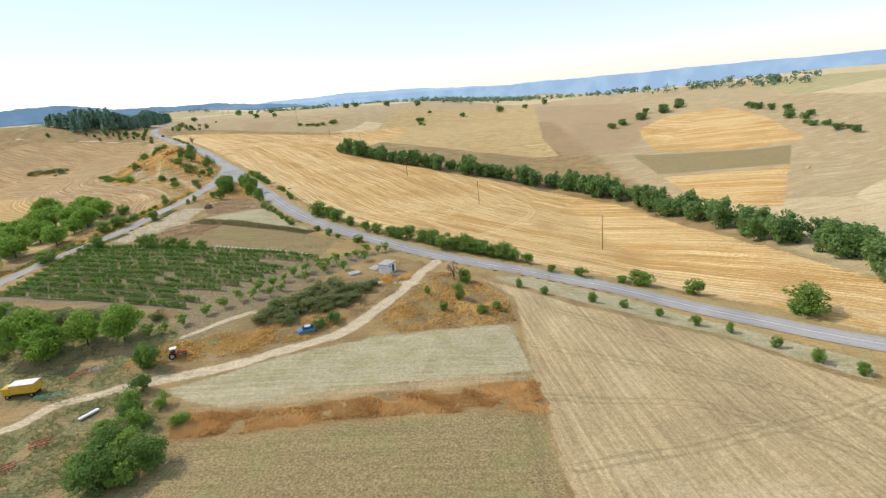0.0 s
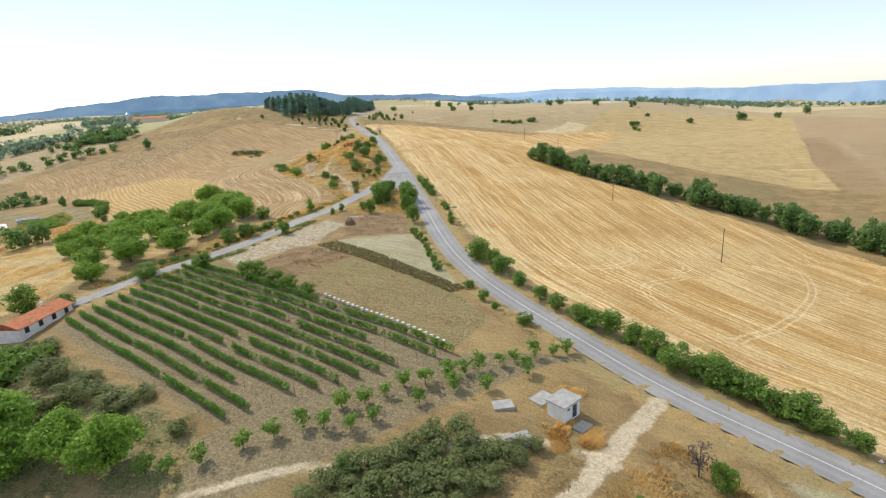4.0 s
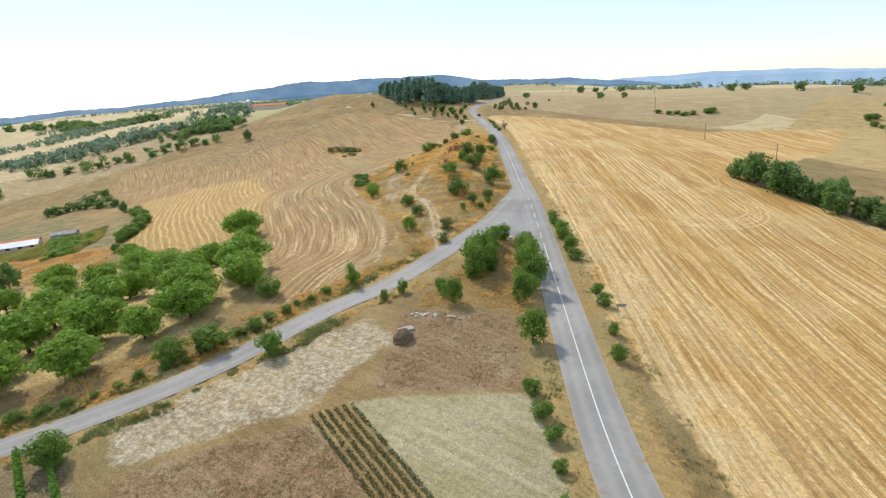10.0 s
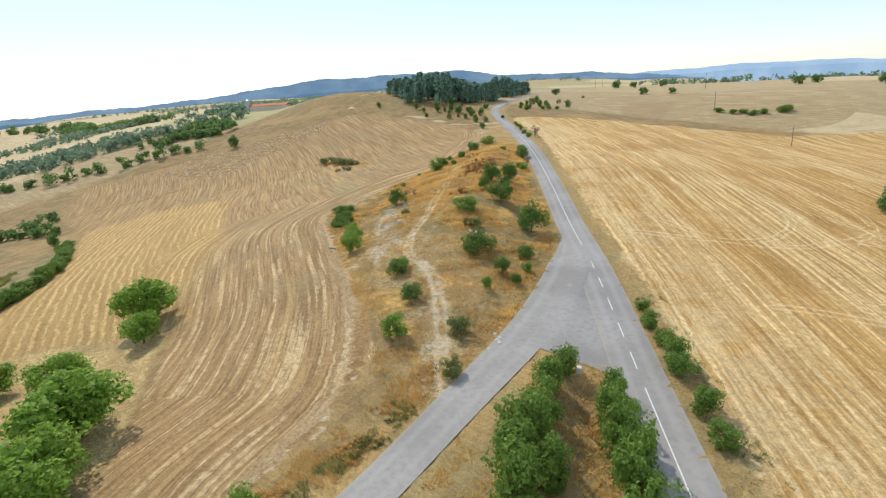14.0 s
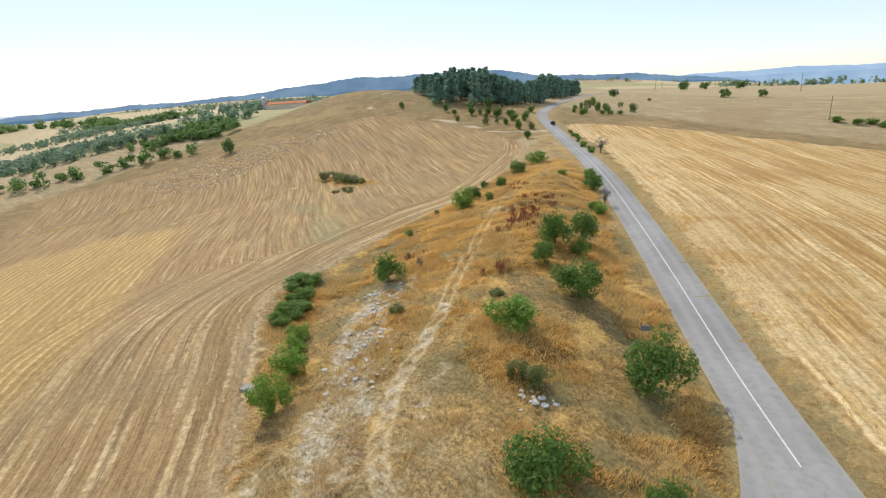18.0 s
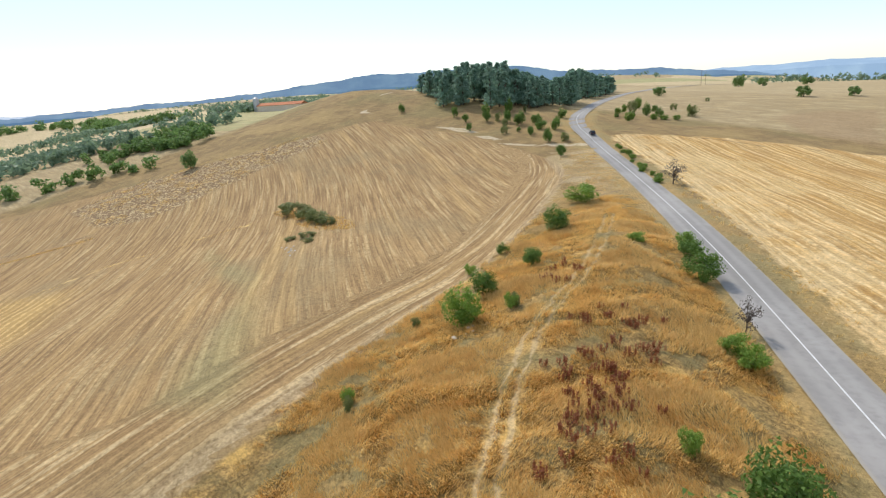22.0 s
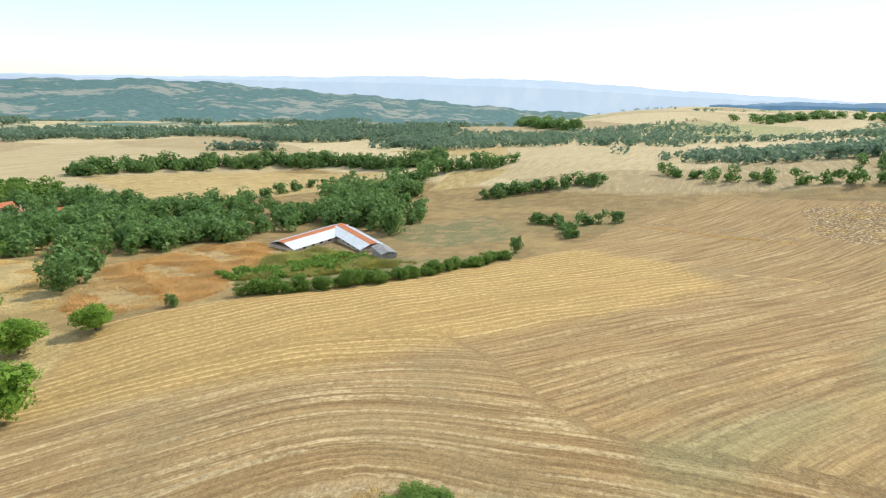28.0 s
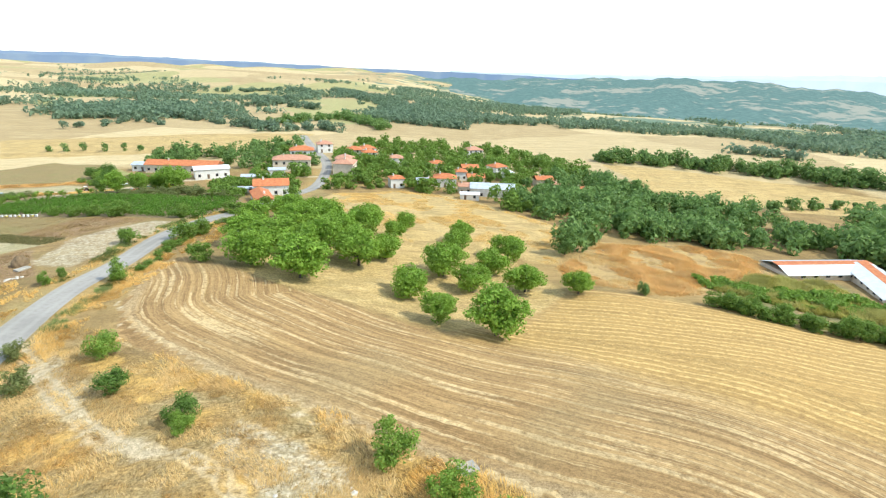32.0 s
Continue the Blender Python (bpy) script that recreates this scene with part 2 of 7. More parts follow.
    f = k.mix(k.step(n_mid, 0.4, 0.7, 0, 0.4), f, (0.48, 0.35, 0.17))
    f = k.mix(k.step(swath, 0.48, 0.7, 0, 0.55), f, (0.62, 0.5, 0.29))
    f = k.mix(k.step(swath, 0.5, 0.3, 0, 0.5), f, (0.33, 0.24, 0.12))
    c = k.mix(mask("far", 6.0, 2.0), c, f)
    # far woodland floor, its green paled and blued for haze
    wood = k.math("ADD", k.attr("wood"), k.math("MULTIPLY", k.math("SUBTRACT", k.noise(0.011, 5, 0.6), 0.5), 2.4))
    c = k.mix(k.step(wood, 0.35, 0.6), c, k.mix(n_mid, (0.1, 0.16, 0.11), (0.18, 0.25, 0.17)))
    md = k.mix(k.step(n_med, 0.35, 0.65), (0.4, 0.28, 0.115), (0.55, 0.4, 0.175))
    md = k.mix(k.step(swath, 0.5, 0.7, 0, 0.6), md, (0.62, 0.48, 0.25))
    md = k.mix(k.step(swath, 0.48, 0.32, 0, 0.5), md, (0.3, 0.2, 0.095))
    c = k.mix(mask("meadow", 1.0, 0.6), c, k.mix(k.step(n_mid, 0.45, 0.7, 0, 0.6), md, (0.31, 0.23, 0.1)))
    c = k.mix(k.math("MULTIPLY", mask("rusty", 3.0, 1.2), 0.95), c, k.mix(k.step(n_mid, 0.42, 0.6, 0, 0.85), k.mix(k.step(n_fine, 0.35, 0.65), (0.26, 0.17, 0.08), (0.46, 0.31, 0.135)), k.mix(n_med, (0.34, 0.24, 0.11), (0.56, 0.4, 0.17))))
    c = k.mix(k.math("MULTIPLY", mask("grey", 3.0, 1.5), 0.6), c, k.mix(k.step(n_med, 0.35, 0.65), (0.3, 0.195, 0.1), (0.42, 0.29, 0.16)))
    c = k.mix(mask("greenfield", 1.0, 0.6), c, k.mix(k.step(n_mid, 0.35, 0.65), (0.27, 0.29, 0.1), (0.38, 0.36, 0.15)))
    # gold stubble
    g = k.mix(k.step(streak, 0.35, 0.65), (0.4, 0.22, 0.06), (0.58, 0.36, 0.12))
    g = k.mix(k.step(streak2, 0.42, 0.64, 0, 0.75), g, k.mix(k.step(streak, 0.4, 0.6), (0.47, 0.285, 0.095), (0.69, 0.505, 0.235)))
    g = k.mix(k.math("MULTIPLY", stripes(1.9, 1.6, 0.2), k.math("MULTIPLY", k.step(streak2, 0.36, 0.6, 0, 0.7), k.step(n_fine, 0.35, 0.6, 0.3, 1.0))), g, (0.84, 0.66, 0.35))
    g = k.mix(k.math("MULTIPLY", k.step(lines, 0.53, 0.6), k.step(n_fine, 0.3, 0.6, 0.1, 0.5)), g, (0.84, 0.66, 0.36))
    g = k.mix(k.math("MULTIPLY", k.step(lines, 0.46, 0.4), 0.3), g, (0.36, 0.2, 0.06))
    g = k.mix(k.step(n_big, 0.54, 0.72, 0, 0.6), g, (0.64, 0.47, 0.22))
    g = k.mix(k.step(n_big, 0.48, 0.32, 0, 0.6), g, (0.43, 0.25, 0.08))
    near = k.math("MULTIPLY", k.step(k.math("ABSOLUTE", row), 34, 10), k.step(n_mid, 0.35, 0.6, 0, 0.6))
    g = k.mix(near, g, k.mix(streak, (0.52, 0.37, 0.17), (0.72, 0.57, 0.33)))
    g = k.mix(k.step(n_grit, 0.5, 0.8, 0, 0.3), g, (0.33, 0.19, 0.07))
    c = k.mix(mask("gold"), c, g)
    # brown stubble
    b = k.mix(k.step(streak, 0.35, 0.65), (0.27, 0.165, 0.07), (0.41, 0.27, 0.12))
    b = k.mix(k.math("MULTIPLY", k.step(lines, 0.52, 0.6), k.step(n_fine, 0.3, 0.6, 0.1, 0.6)), b, (0.56, 0.42, 0.21))
    head = k.step(k.attr("head"), -3, 5)
    b = k.mix(k.math("MULTIPLY", k.step(lines, 0.53, 0.6), k.math("MULTIPLY", head, k.step(n_fine, 0.3, 0.6, 0.1, 0.5))), b, (0.64, 0.49, 0.28))
    b = k.mix(k.step(n_big, 0.5, 0.66, 0, 0.6), b, (0.31, 0.225, 0.11))
    b = k.mix(k.step(streak2, 0.52, 0.68, 0, 0.65), b, k.mix(k.step(streak, 0.4, 0.6), (0.39, 0.245, 0.095), (0.53, 0.36, 0.15)))
    gn = k.step(k.math("ADD", k.attr("greenish"), edge), -4, 4, 0, 0.6)
    b = k.mix(gn, b, k.mix(streak, (0.22, 0.2, 0.09), (0.36, 0.33, 0.16)))
    b = k.mix(k.step(k.math("ADD", k.attr("rubble"), edge), -2, 2), b, k.mix(k.step(n_fine, 0.5, 0.6), (0.23, 0.145, 0.07), (0.6, 0.47, 0.25)))
    b = k.mix(k.step(k.math("ADD", k.attr("straw"), edge), -5, 5, 0, 0.9), b, k.mix(k.math("MULTIPLY", k.math("MULTIPLY", stripes(2.3, 2.4, 0.32), k.step(n_fine, 0.35, 0.6, 0.3, 1.0)), k.step(streak2, 0.3, 0.55, 0.15, 0.75)), k.mix(streak, (0.36, 0.22, 0.075), (0.5, 0.33, 0.12)), (0.72, 0.52, 0.22)))
    b = k.mix(k.step(n_grit, 0.5, 0.8, 0, 0.35), b, (0.22, 0.14, 0.07))
    c = k.mix(mask("brown", 0.6, 0.5), c, b)
    c = k.mix(k.step(k.math("ADD", k.attr("wind"), k.math("MULTIPLY", edge, 0.4)), -0.4, 0.4), c, k.mix(n_med, (0.5, 0.33, 0.11), (0.76, 0.57, 0.26)))
    c = k.mix(k.step(k.math("ADD", k.attr("furrow"), k.math("MULTIPLY", edge, 0.25)), -0.9, 0.5, 0, 0.8), c, (0.17, 0.11, 0.05))
    # grazed olive plots, tan plots, soil, pale plots, bare pale earth
    o = k.mix(k.step(n_med, 0.35, 0.65), (0.22, 0.165, 0.07), (0.33, 0.25, 0.12))
    c = k.mix(mask("olive", 0.6, 0.4), c, k.mix(k.step(n_mid, 0.45, 0.7, 0, 0.7), o, (0.25, 0.22, 0.085)))
    t = k.mix(k.step(streak, 0.35, 0.65), (0.38, 0.28, 0.14), (0.46, 0.35, 0.185))
    t = k.mix(k.step(n_big, 0.5, 0.64, 0, 0.6), t, (0.31, 0.22, 0.11))
    t = k.mix(k.step(n_big, 0.46, 0.34, 0, 0.6), t, (0.52, 0.41, 0.24))
    c = k.mix(mask("tan", 0.5, 0.3), c, k.mix(k.math("MULTIPLY", stripes(1.3, 1.2, 0.25), k.step(streak2, 0.35, 0.6, 0, 0.4)), t, (0.5, 0.39, 0.21)))
    wh = k.math("ABSOLUTE", k.math("SUBTRACT", k.math("ABSOLUTE", k.attr("wheel")), 0.9))
    c = k.mix(k.step(k.math("ADD", wh, k.math("MULTIPLY", k.math("SUBTRACT", n_mid, 0.45), 1.2)), 0.6, 0.15, 0, 0.5), c, (0.25, 0.19, 0.095))
    s = k.mix(k.step(n_med, 0.35, 0.65), (0.19, 0.145, 0.075), (0.28, 0.22, 0.125))
    c = k.mix(mask("soil", 0.5, 0.35), c, k.mix(k.step(n_mid, 0.5, 0.75, 0, 0.5), s, (0.28, 0.24, 0.12)))
    wd = k.mix(k.step(n_med, 0.35, 0.65), (0.14, 0.135, 0.055), (0.26, 0.225, 0.1))
    c = k.mix(mask("weed", 2.0, 1.0), c, k.mix(k.step(n_mid, 0.45, 0.62), wd, (0.32, 0.225, 0.105)))
    r = k.mix(k.step(n_grit, 0.35, 0.65), (0.24, 0.145, 0.075), (0.36, 0.25, 0.14))
    r = k.mix(k.step(n_mid, 0.5, 0.7, 0, 0.6), r, (0.38, 0.31, 0.18))
    c = k.mix(mask("red", 0.5, 0.5), c, r)
    p = k.mix(k.step(n_grit, 0.35, 0.65), (0.33, 0.285, 0.16), (0.46, 0.4, 0.25))
    p = k.mix(k.step(n_mid, 0.45, 0.65, 0, 0.6), p, (0.3, 0.27, 0.12))
    p = k.mix(k.math("MULTIPLY", stripes(2.1, 1.2, 0.3), 0.3), p, (0.46, 0.39, 0.24))
    p = k.mix(k.step(n_med, 0.58, 0.7, 0, 0.7), p, (0.22, 0.22, 0.085))
    c = k.mix(mask("pale", 0.5, 0.4), c, p)
    d = k.mix(k.step(n_med, 0.3, 0.7), (0.4, 0.34, 0.235), (0.58, 0.51, 0.385))
    d = k.mix(k.step(n_grit, 0.5, 0.7, 0, 0.6), d, (0.28, 0.25, 0.13))
    c = k.mix(k.math("MULTIPLY", mask("dirt", 0.8, 0.6), k.step(n_fine, 0.34, 0.66, 0.25, 0.9)), c, d)
    ln = k.step(k.math("ADD", k.attr("lane"), k.math("MULTIPLY", edge, 0.35)), -0.9, 0.9, 0, 0.45)
    c = k.mix(ln, c, k.mix(k.step(n_med, 0.35, 0.65), (0.42, 0.32, 0.18), (0.56, 0.45, 0.28)))
    pa = k.mix(k.step(n_grit, 0.3, 0.7), (0.49, 0.39, 0.245), (0.59, 0.49, 0.33))
    pa = k.mix(k.step(k.attr("path"), 0.95, 1.35, 0, 0.5), pa, (0.36, 0.27, 0.13))
    rut = k.math("ABSOLUTE", k.math("SUBTRACT", k.math("ABSOLUTE", k.attr("rut")), 0.85))
    c = k.mix(k.step(k.math("ADD", rut, k.math("MULTIPLY", k.math("SUBTRACT", n_mid, 0.45), 1.2)), 0.5, 0.1, 0, 0.7), c, (0.52, 0.39, 0.21))
    c = k.mix(k.step(k.math("ADD", k.attr("path"), k.math("MULTIPLY", edge, 0.25)), -0.35, 0.35), c, pa)
    sw = k.math("ABSOLUTE", k.math("SUBTRACT", k.math("ABSOLUTE", k.attr("swirl")), 0.95))
    c = k.mix(k.step(k.math("ADD", sw, k.math("MULTIPLY", k.math("SUBTRACT", n_fine, 0.42), 2.2)), 0.6, 0.1, 0, 0.7), c, (0.78, 0.62, 0.36))
    gr = k.node("Mix", data_type="RGBA", blend_type="MULTIPLY")
    gr.inputs[0].default_value = 1.0
    k.link(c, gr.inputs[6])
    lum = k.math("ADD", k.step(n_med, 0.3, 0.7, 0.0, 0.42), k.step(n_fine, 0.3, 0.7, 0.0, 0.22))
    lum = k.math("ADD", lum, k.step(n_grit, 0.3, 0.7, 0.0, 0.3))
    lum = k.math("ADD", lum, k.step(streak, 0.3, 0.7, 0.42, 0.68))
    cc = k.node("CombineColor")
    for q in range(3):
        k.link(lum, cc.inputs[q])
    k.link(cc.outputs[0], gr.inputs[7])
    c = gr.outputs[2]
    h = k.math("ADD", k.math("MULTIPLY", n_fine, 0.7), k.math("MULTIPLY", streak, 0.5))
    h = k.math("ADD", h, k.math("MULTIPLY", n_grit, 0.4))
    k.bump(h, 0.8, 0.25)
    return k.col(c)


GROUND = ground_mat()


# Far ranges glow by themselves; the haze's blue is put into their colour.
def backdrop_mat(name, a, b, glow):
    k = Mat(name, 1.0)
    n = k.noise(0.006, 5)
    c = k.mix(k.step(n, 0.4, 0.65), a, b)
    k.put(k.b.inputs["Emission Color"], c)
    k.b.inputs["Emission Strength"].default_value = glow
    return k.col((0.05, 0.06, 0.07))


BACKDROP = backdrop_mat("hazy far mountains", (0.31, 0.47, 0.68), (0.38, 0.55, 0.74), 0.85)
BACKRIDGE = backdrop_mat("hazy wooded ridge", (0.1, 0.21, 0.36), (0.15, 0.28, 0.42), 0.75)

# ---- the lie of the land ----
GX, GY, SX, SY = -500.0, 20.0, 80.0, 70.0
TERRAIN = np.array([
    [-16.0, -14.6, -12.1, -6.5, 4.3, 20.9, 41.7, 65.3, 90.4],
    [-12.2, -10.7, -9.0, -5.1, 2.7, 15.5, 33.9, 55.1, 76.1],
    [-9.4, -7.2, -5.4, -2.4, 3.7, 10.4, 26.6, 45.2, 60.3],
    [-8.3, -3.6, 0.1, 4.4, 13.6, 18.3, 25.3, 34.7, 41.8],
    [-8.9, 0.0, 8.0, 13.5, 24.3, 31.5, 26.7, 23.2, 23.7],
    [-10.3, 1.4, 12.1, 15.2, 15.4, 17.7, 15.7, 11.3, 12.2],
    [-10.5, 0.0, 5.8, 1.9, 0.4, 3.1, 6.6, 9.2, 11.1],
    [-7.9, -6.5, -10.6, -17.8, -16.8, -10.5, -2.0, 6.6, 13.6],
    [-3.9, -14.6, -26.6, -34.2, -32.7, -24.1, -11.4, 2.6, 16.4],
])
# heights by bearing (every 30 degrees from +y towards -x) and distance from the middle of the flight
MID = (-130.0, 260.0)
RINGS = (330.0, 560.0, 900.0, 1700.0, 3000.0, 4900.0)
LAND = np.array([
    [34, 38, 26, 0, -40, -90],
    [40, 44, 42, 60, 60, 20],
    [34, 45, 44, 60, 60, 20],
    [8, 8, 10, 24, 0, -60],
    [-2, -6, -10, -100, -200, -260],
    [-6, -8, -18, -100, -200, -260],
    [2, -2, -4, 2, -6, -40],
    [-2, 2, 4, 0, -10, -50],
    [-6, 4, 10, 10, 0, -20],
    [-8, 14, 14, -20, -80, -140],
    [-8, 23, 20, -50, -110, -180],
    [4, 18, 6, -60, -120, -180],
], float)


def smooth(a, b, v):
    u = np.clip((v - a) / (b - a), 0, 1)
    return u * u * (3 - 2 * u)


def bspline(u):
    return ((1 - u) ** 3 / 6, (3 * u ** 3 - 6 * u * u + 4) / 6, (-3 * u ** 3 + 3 * u * u + 3 * u + 1) / 6, u ** 3 / 6)


def near_land(x, y):
    nx, ny = TERRAIN.shape
    gx, gy = np.clip((x - GX) / SX, 1, nx - 2 - 1e-6), np.clip((y - GY) / SY, 1, ny - 2 - 1e-6)
    i, j = np.floor(gx).astype(int), np.floor(gy).astype(int)
    wx, wy = bspline(gx - i), bspline(gy - j)
    return sum(wx[a] * wy[b] * TERRAIN[i + a - 1, j + b - 1] for a in range(4) for b in range(4))


def far_land(x, y):
    dx, dy = x - MID[0], y - MID[1]
    r = np.hypot(dx, dy)
    az = (np.degrees(np.arctan2(-dx, dy)) % 360) / 30
    i = np.floor(az).astype(int) % 12
    u = az - np.floor(az)
    u = u * u * (3 - 2 * u)
    lr, rings = np.log(np.maximum(r, 50)), np.log(np.array(RINGS))
    out = np.zeros_like(r)
    for k in range(12):
        za, zb = np.interp(lr, rings, LAND[k]), np.interp(lr, rings, LAND[(k + 1) % 12])
        out = np.where(i == k, za * (1 - u) + zb * u, out)
    und = np.sin(x * 0.0041 + 1.3) * np.sin(y * 0.0037 + 0.4) + 0.5 * np.sin(x * 0.0093 + y * 0.0051) + 0.4 * np.sin(y * 0.0117 - x * 0.0043)
    south = smooth(3.6, 4.6, az) * smooth(8.0, 6.6, az)
    return out + und * (6.0 + 4 * south) * smooth(480, 1300, r) + und * 8 * smooth(1500, 3500, r)


def inside(x, y, poly):
    """Signed distance to a polygon's outline, positive inside."""
    p = np.array(poly, float)
    q = np.roll(p, -1, axis=0)
    d, odd = np.full(x.shape, 1e9), np.zeros(x.shape, bool)
    for (ax, ay), (bx, by) in zip(p, q):
        ex, ey = bx - ax, by - ay
        t = np.clip(((x - ax) * ex + (y - ay) * ey) / (ex * ex + ey * ey + 1e-9), 0, 1)
        d = np.minimum(d, np.hypot(x - ax - t * ex, y - ay - t * ey))
        if ey:
            odd ^= ((ay > y) != (by > y)) & (x < ax + (y - ay) * ex / ey)
    return np.where(odd, d, -d)


BANKLAND = [(-122, 248), (-150, 262), (-172, 276), (-190, 290), (-204, 300), (-208, 316), (-214, 340), (-220, 385), (-225, 402), (-226, 413), (-222, 421), (-214, 422), (-207, 411), (-196, 398), (-176, 368), (-156, 340), (-140, 316), (-127, 292), (-122, 270)]
BANKFOOT = [(-122, 246), (-140, 256), (-158, 268), (-173, 279), (-176, 290), (-164, 295), (-150, 291), (-138, 284), (-128, 274), (-123, 260)]
BANKEND = [(-222, 404), (-246, 446), (-258, 462), (-244, 476), (-224, 446), (-210, 424), (-214, 414)]
CREST = np.array([(-142, 280), (-150, 292), (-158, 303), (-168, 319), (-177, 335), (-185, 352), (-194, 375), (-206, 400), (-222, 430)], float)


def bank_ridge(x, y):
    """The grassy spine between the field and the road cut: proud along its crest, lower on both flanks."""
    d, along = np.full(x.shape, 1e9), np.zeros(x.shape)
    side = np.zeros(x.shape)
    for i, ((ax, ay), (bx, by)) in enumerate(zip(CREST, CREST[1:])):
        ex, ey = bx - ax, by - ay
        t = np.clip(((x - ax) * ex + (y - ay) * ey) / (ex * ex + ey * ey), 0, 1)
        q = np.hypot(x - ax - t * ex, y - ay - t * ey)
        near = q < d
        along, side = np.where(near, i + t, along), np.where(near, np.sign(ey * (x - ax) - ex * (y - ay)), side)
        d = np.where(near, q, d)
    ends = smooth(0, 2.2, along) * smooth(8, 6.2, along)
    right, left = np.exp(-((d - 21) / 7.5) ** 2), np.exp(-((d - 29) / 11) ** 2)
    return ends * (1.9 * np.exp(-(d / 11) ** 2) - np.where(side > 0, 1.9 * right, 2.2 * left))


def base_land(x, y):
    x, y = np.asarray(x, float), np.asarray(y, float)
    ex = np.maximum(np.maximum(-430 - x, x - 70), 0)
    ey = np.maximum(np.maximum(80 - y, y - 520), 0)
    w = smooth(0, 130, np.hypot(ex, ey))
    z = near_land(x, y) * (1 - w) + far_land(x, y) * w + bank_ridge(x, y)
    z = z - 4.6 * np.exp(-((x + 197) / 32) ** 2 - ((y - 228) / 36) ** 2)
    turf = smooth(1, 6, inside(x, y, BANKLAND))
    hum = np.sin(x * 1.31 + 1.7 * np.sin(y * 0.47)) * np.sin(y * 1.13 + 1.4 * np.sin(x * 0.53 + 1)) + 0.6 * np.sin(x * 0.71 - y * 0.83)
    z = z + 0.2 * turf * hum
    return z + 0.25 * np.sin(x * 0.21 + 0.7 * np.sin(y * 0.13)) * np.sin(y * 0.17 + 1.0)


def curve_points(pts, step=2.0):
    """Points at even steps on a smooth curve through pts."""
    p = np.array(pts, float)
    p = np.vstack([2 * p[0] - p[1], p, 2 * p[-1] - p[-2]])
    out = []
    for a, b, c, d in zip(p, p[1:], p[2:], p[3:]):
        u = np.linspace(0, 1, 24, endpoint=False)[:, None]
        out.append(0.5 * (2 * b + (c - a) * u + (2 * a - 5 * b + 4 * c - d) * u ** 2 + (3 * b - a - 3 * c + d) * u ** 3))
    q = np.vstack(out + [p[-2:-1]])
    s = np.concatenate([[0], np.cumsum(np.hypot(*np.diff(q, axis=0).T))])
    t = np.arange(0, s[-1], step)
    return np.stack([np.interp(t, s, q[:, 0]), np.interp(t, s, q[:, 1])], 1)


def profile(c, blur=25):
    z = base_land(c[:, 0], c[:, 1])
    k = np.hanning(blur)
    return np.convolve(np.pad(z, blur // 2, mode="edge"), k / k.sum(), mode="valid")[: len(c)]


MAIN = curve_points([(330, -60), (240, 0), (160, 42), (118, 66), (82, 94), (63, 113), (42.5, 130.5), (20.5, 141.6), (-4, 152.4), (-23, 165), (-39, 176.7), (-52, 189), (-66, 207), (-87.5, 241.5), (-98, 258.5), (-119, 292), (-136, 317), (-152, 341), (-172, 371), (-190, 397), (-224, 446), (-257, 484), (-275, 504), (-288, 530), (-303, 574), (-315, 617), (-330, 680), (-330, 760), (-290, 850)])
BRANCH = curve_points([(-134, 312), (-127, 297), (-122, 276), (-119.6, 250), (-118.5, 228), (-121, 212), (-122, 192), (-126, 176), (-134, 158), (-140, 138), (-146, 108), (-152, 80), (-154, 50), (-152, 20), (-142, -20), (-130, -80)])
ROADS = [(MAIN, profile(MAIN), np.full(len(MAIN), 3.3)), (BRANCH, profile(BRANCH), np.minimum(2.7 + 1.3 * smooth(85, 25, np.arange(len(BRANCH)) * 2.0), 1.3 + 0.3 * np.arange(len(BRANCH))))]
# the branch leaves at the main road's level
_d = np.hypot(MAIN[:, None, 0] - BRANCH[None, :, 0], MAIN[:, None, 1] - BRANCH[None, :, 1])
_w = smooth(28, 5, _d.min(0))
ROADS[1] = (BRANCH, ROADS[1][1] * (1 - _w) + (ROADS[0][1][_d.argmin(0)] - 0.03) * _w, ROADS[1][2])


def junction():
    """The paved wedge where the side road meets the main one: its middle line, level and half width."""
    ys = np.arange(266, 309, 2.0)
    km, kb = (MAIN[:, 1] > 200) & (MAIN[:, 1] < 350), BRANCH[:, 1] > 220
    m, b = MAIN[km], BRANCH[kb][::-1]
    mx, bx = np.interp(ys, m[:, 1], m[:, 0]), np.interp(ys, b[:, 1], b[:, 0])
    zm, zb = np.interp(ys, m[:, 1], ROADS[0][1][km]), np.interp(ys, b[:, 1], ROADS[1][1][kb][::-1])
    return np.stack([(mx + bx) / 2, ys], 1), np.minimum(zm, zb), np.abs(mx - bx) / 2, (mx, bx, ys, zm, zb)


def apron_mix(u, w):
    """Level with the side road for its width, then falling to the main road."""
    return np.clip((u * w - 4.2) / np.maximum(w - 7.7, 0.4), 0, 1)


APRON = junction()


def near_line(x, y, line):
    """Distance to a line of points, the nearest point's index, and the side (+ to its right)."""
    shp = x.shape
    x, y = x.ravel(), y.ravel()
    d, k = np.full(len(x), 1e9), np.zeros(len(x), int)
    for a in range(0, len(x), 20000):
        dd = (x[a:a + 20000, None] - line[None, :, 0]) ** 2 + (y[a:a + 20000, None] - line[None, :, 1]) ** 2
        k[a:a + 20000] = dd.argmin(1)
        d[a:a + 20000] = np.sqrt(dd.min(1))
    t = np.gradient(line, axis=0)
    side = np.sign(t[k, 1] * (x - line[k, 0]) - t[k, 0] * (y - line[k, 1]))
    return d.reshape(shp), k.reshape(shp), side.reshape(shp)


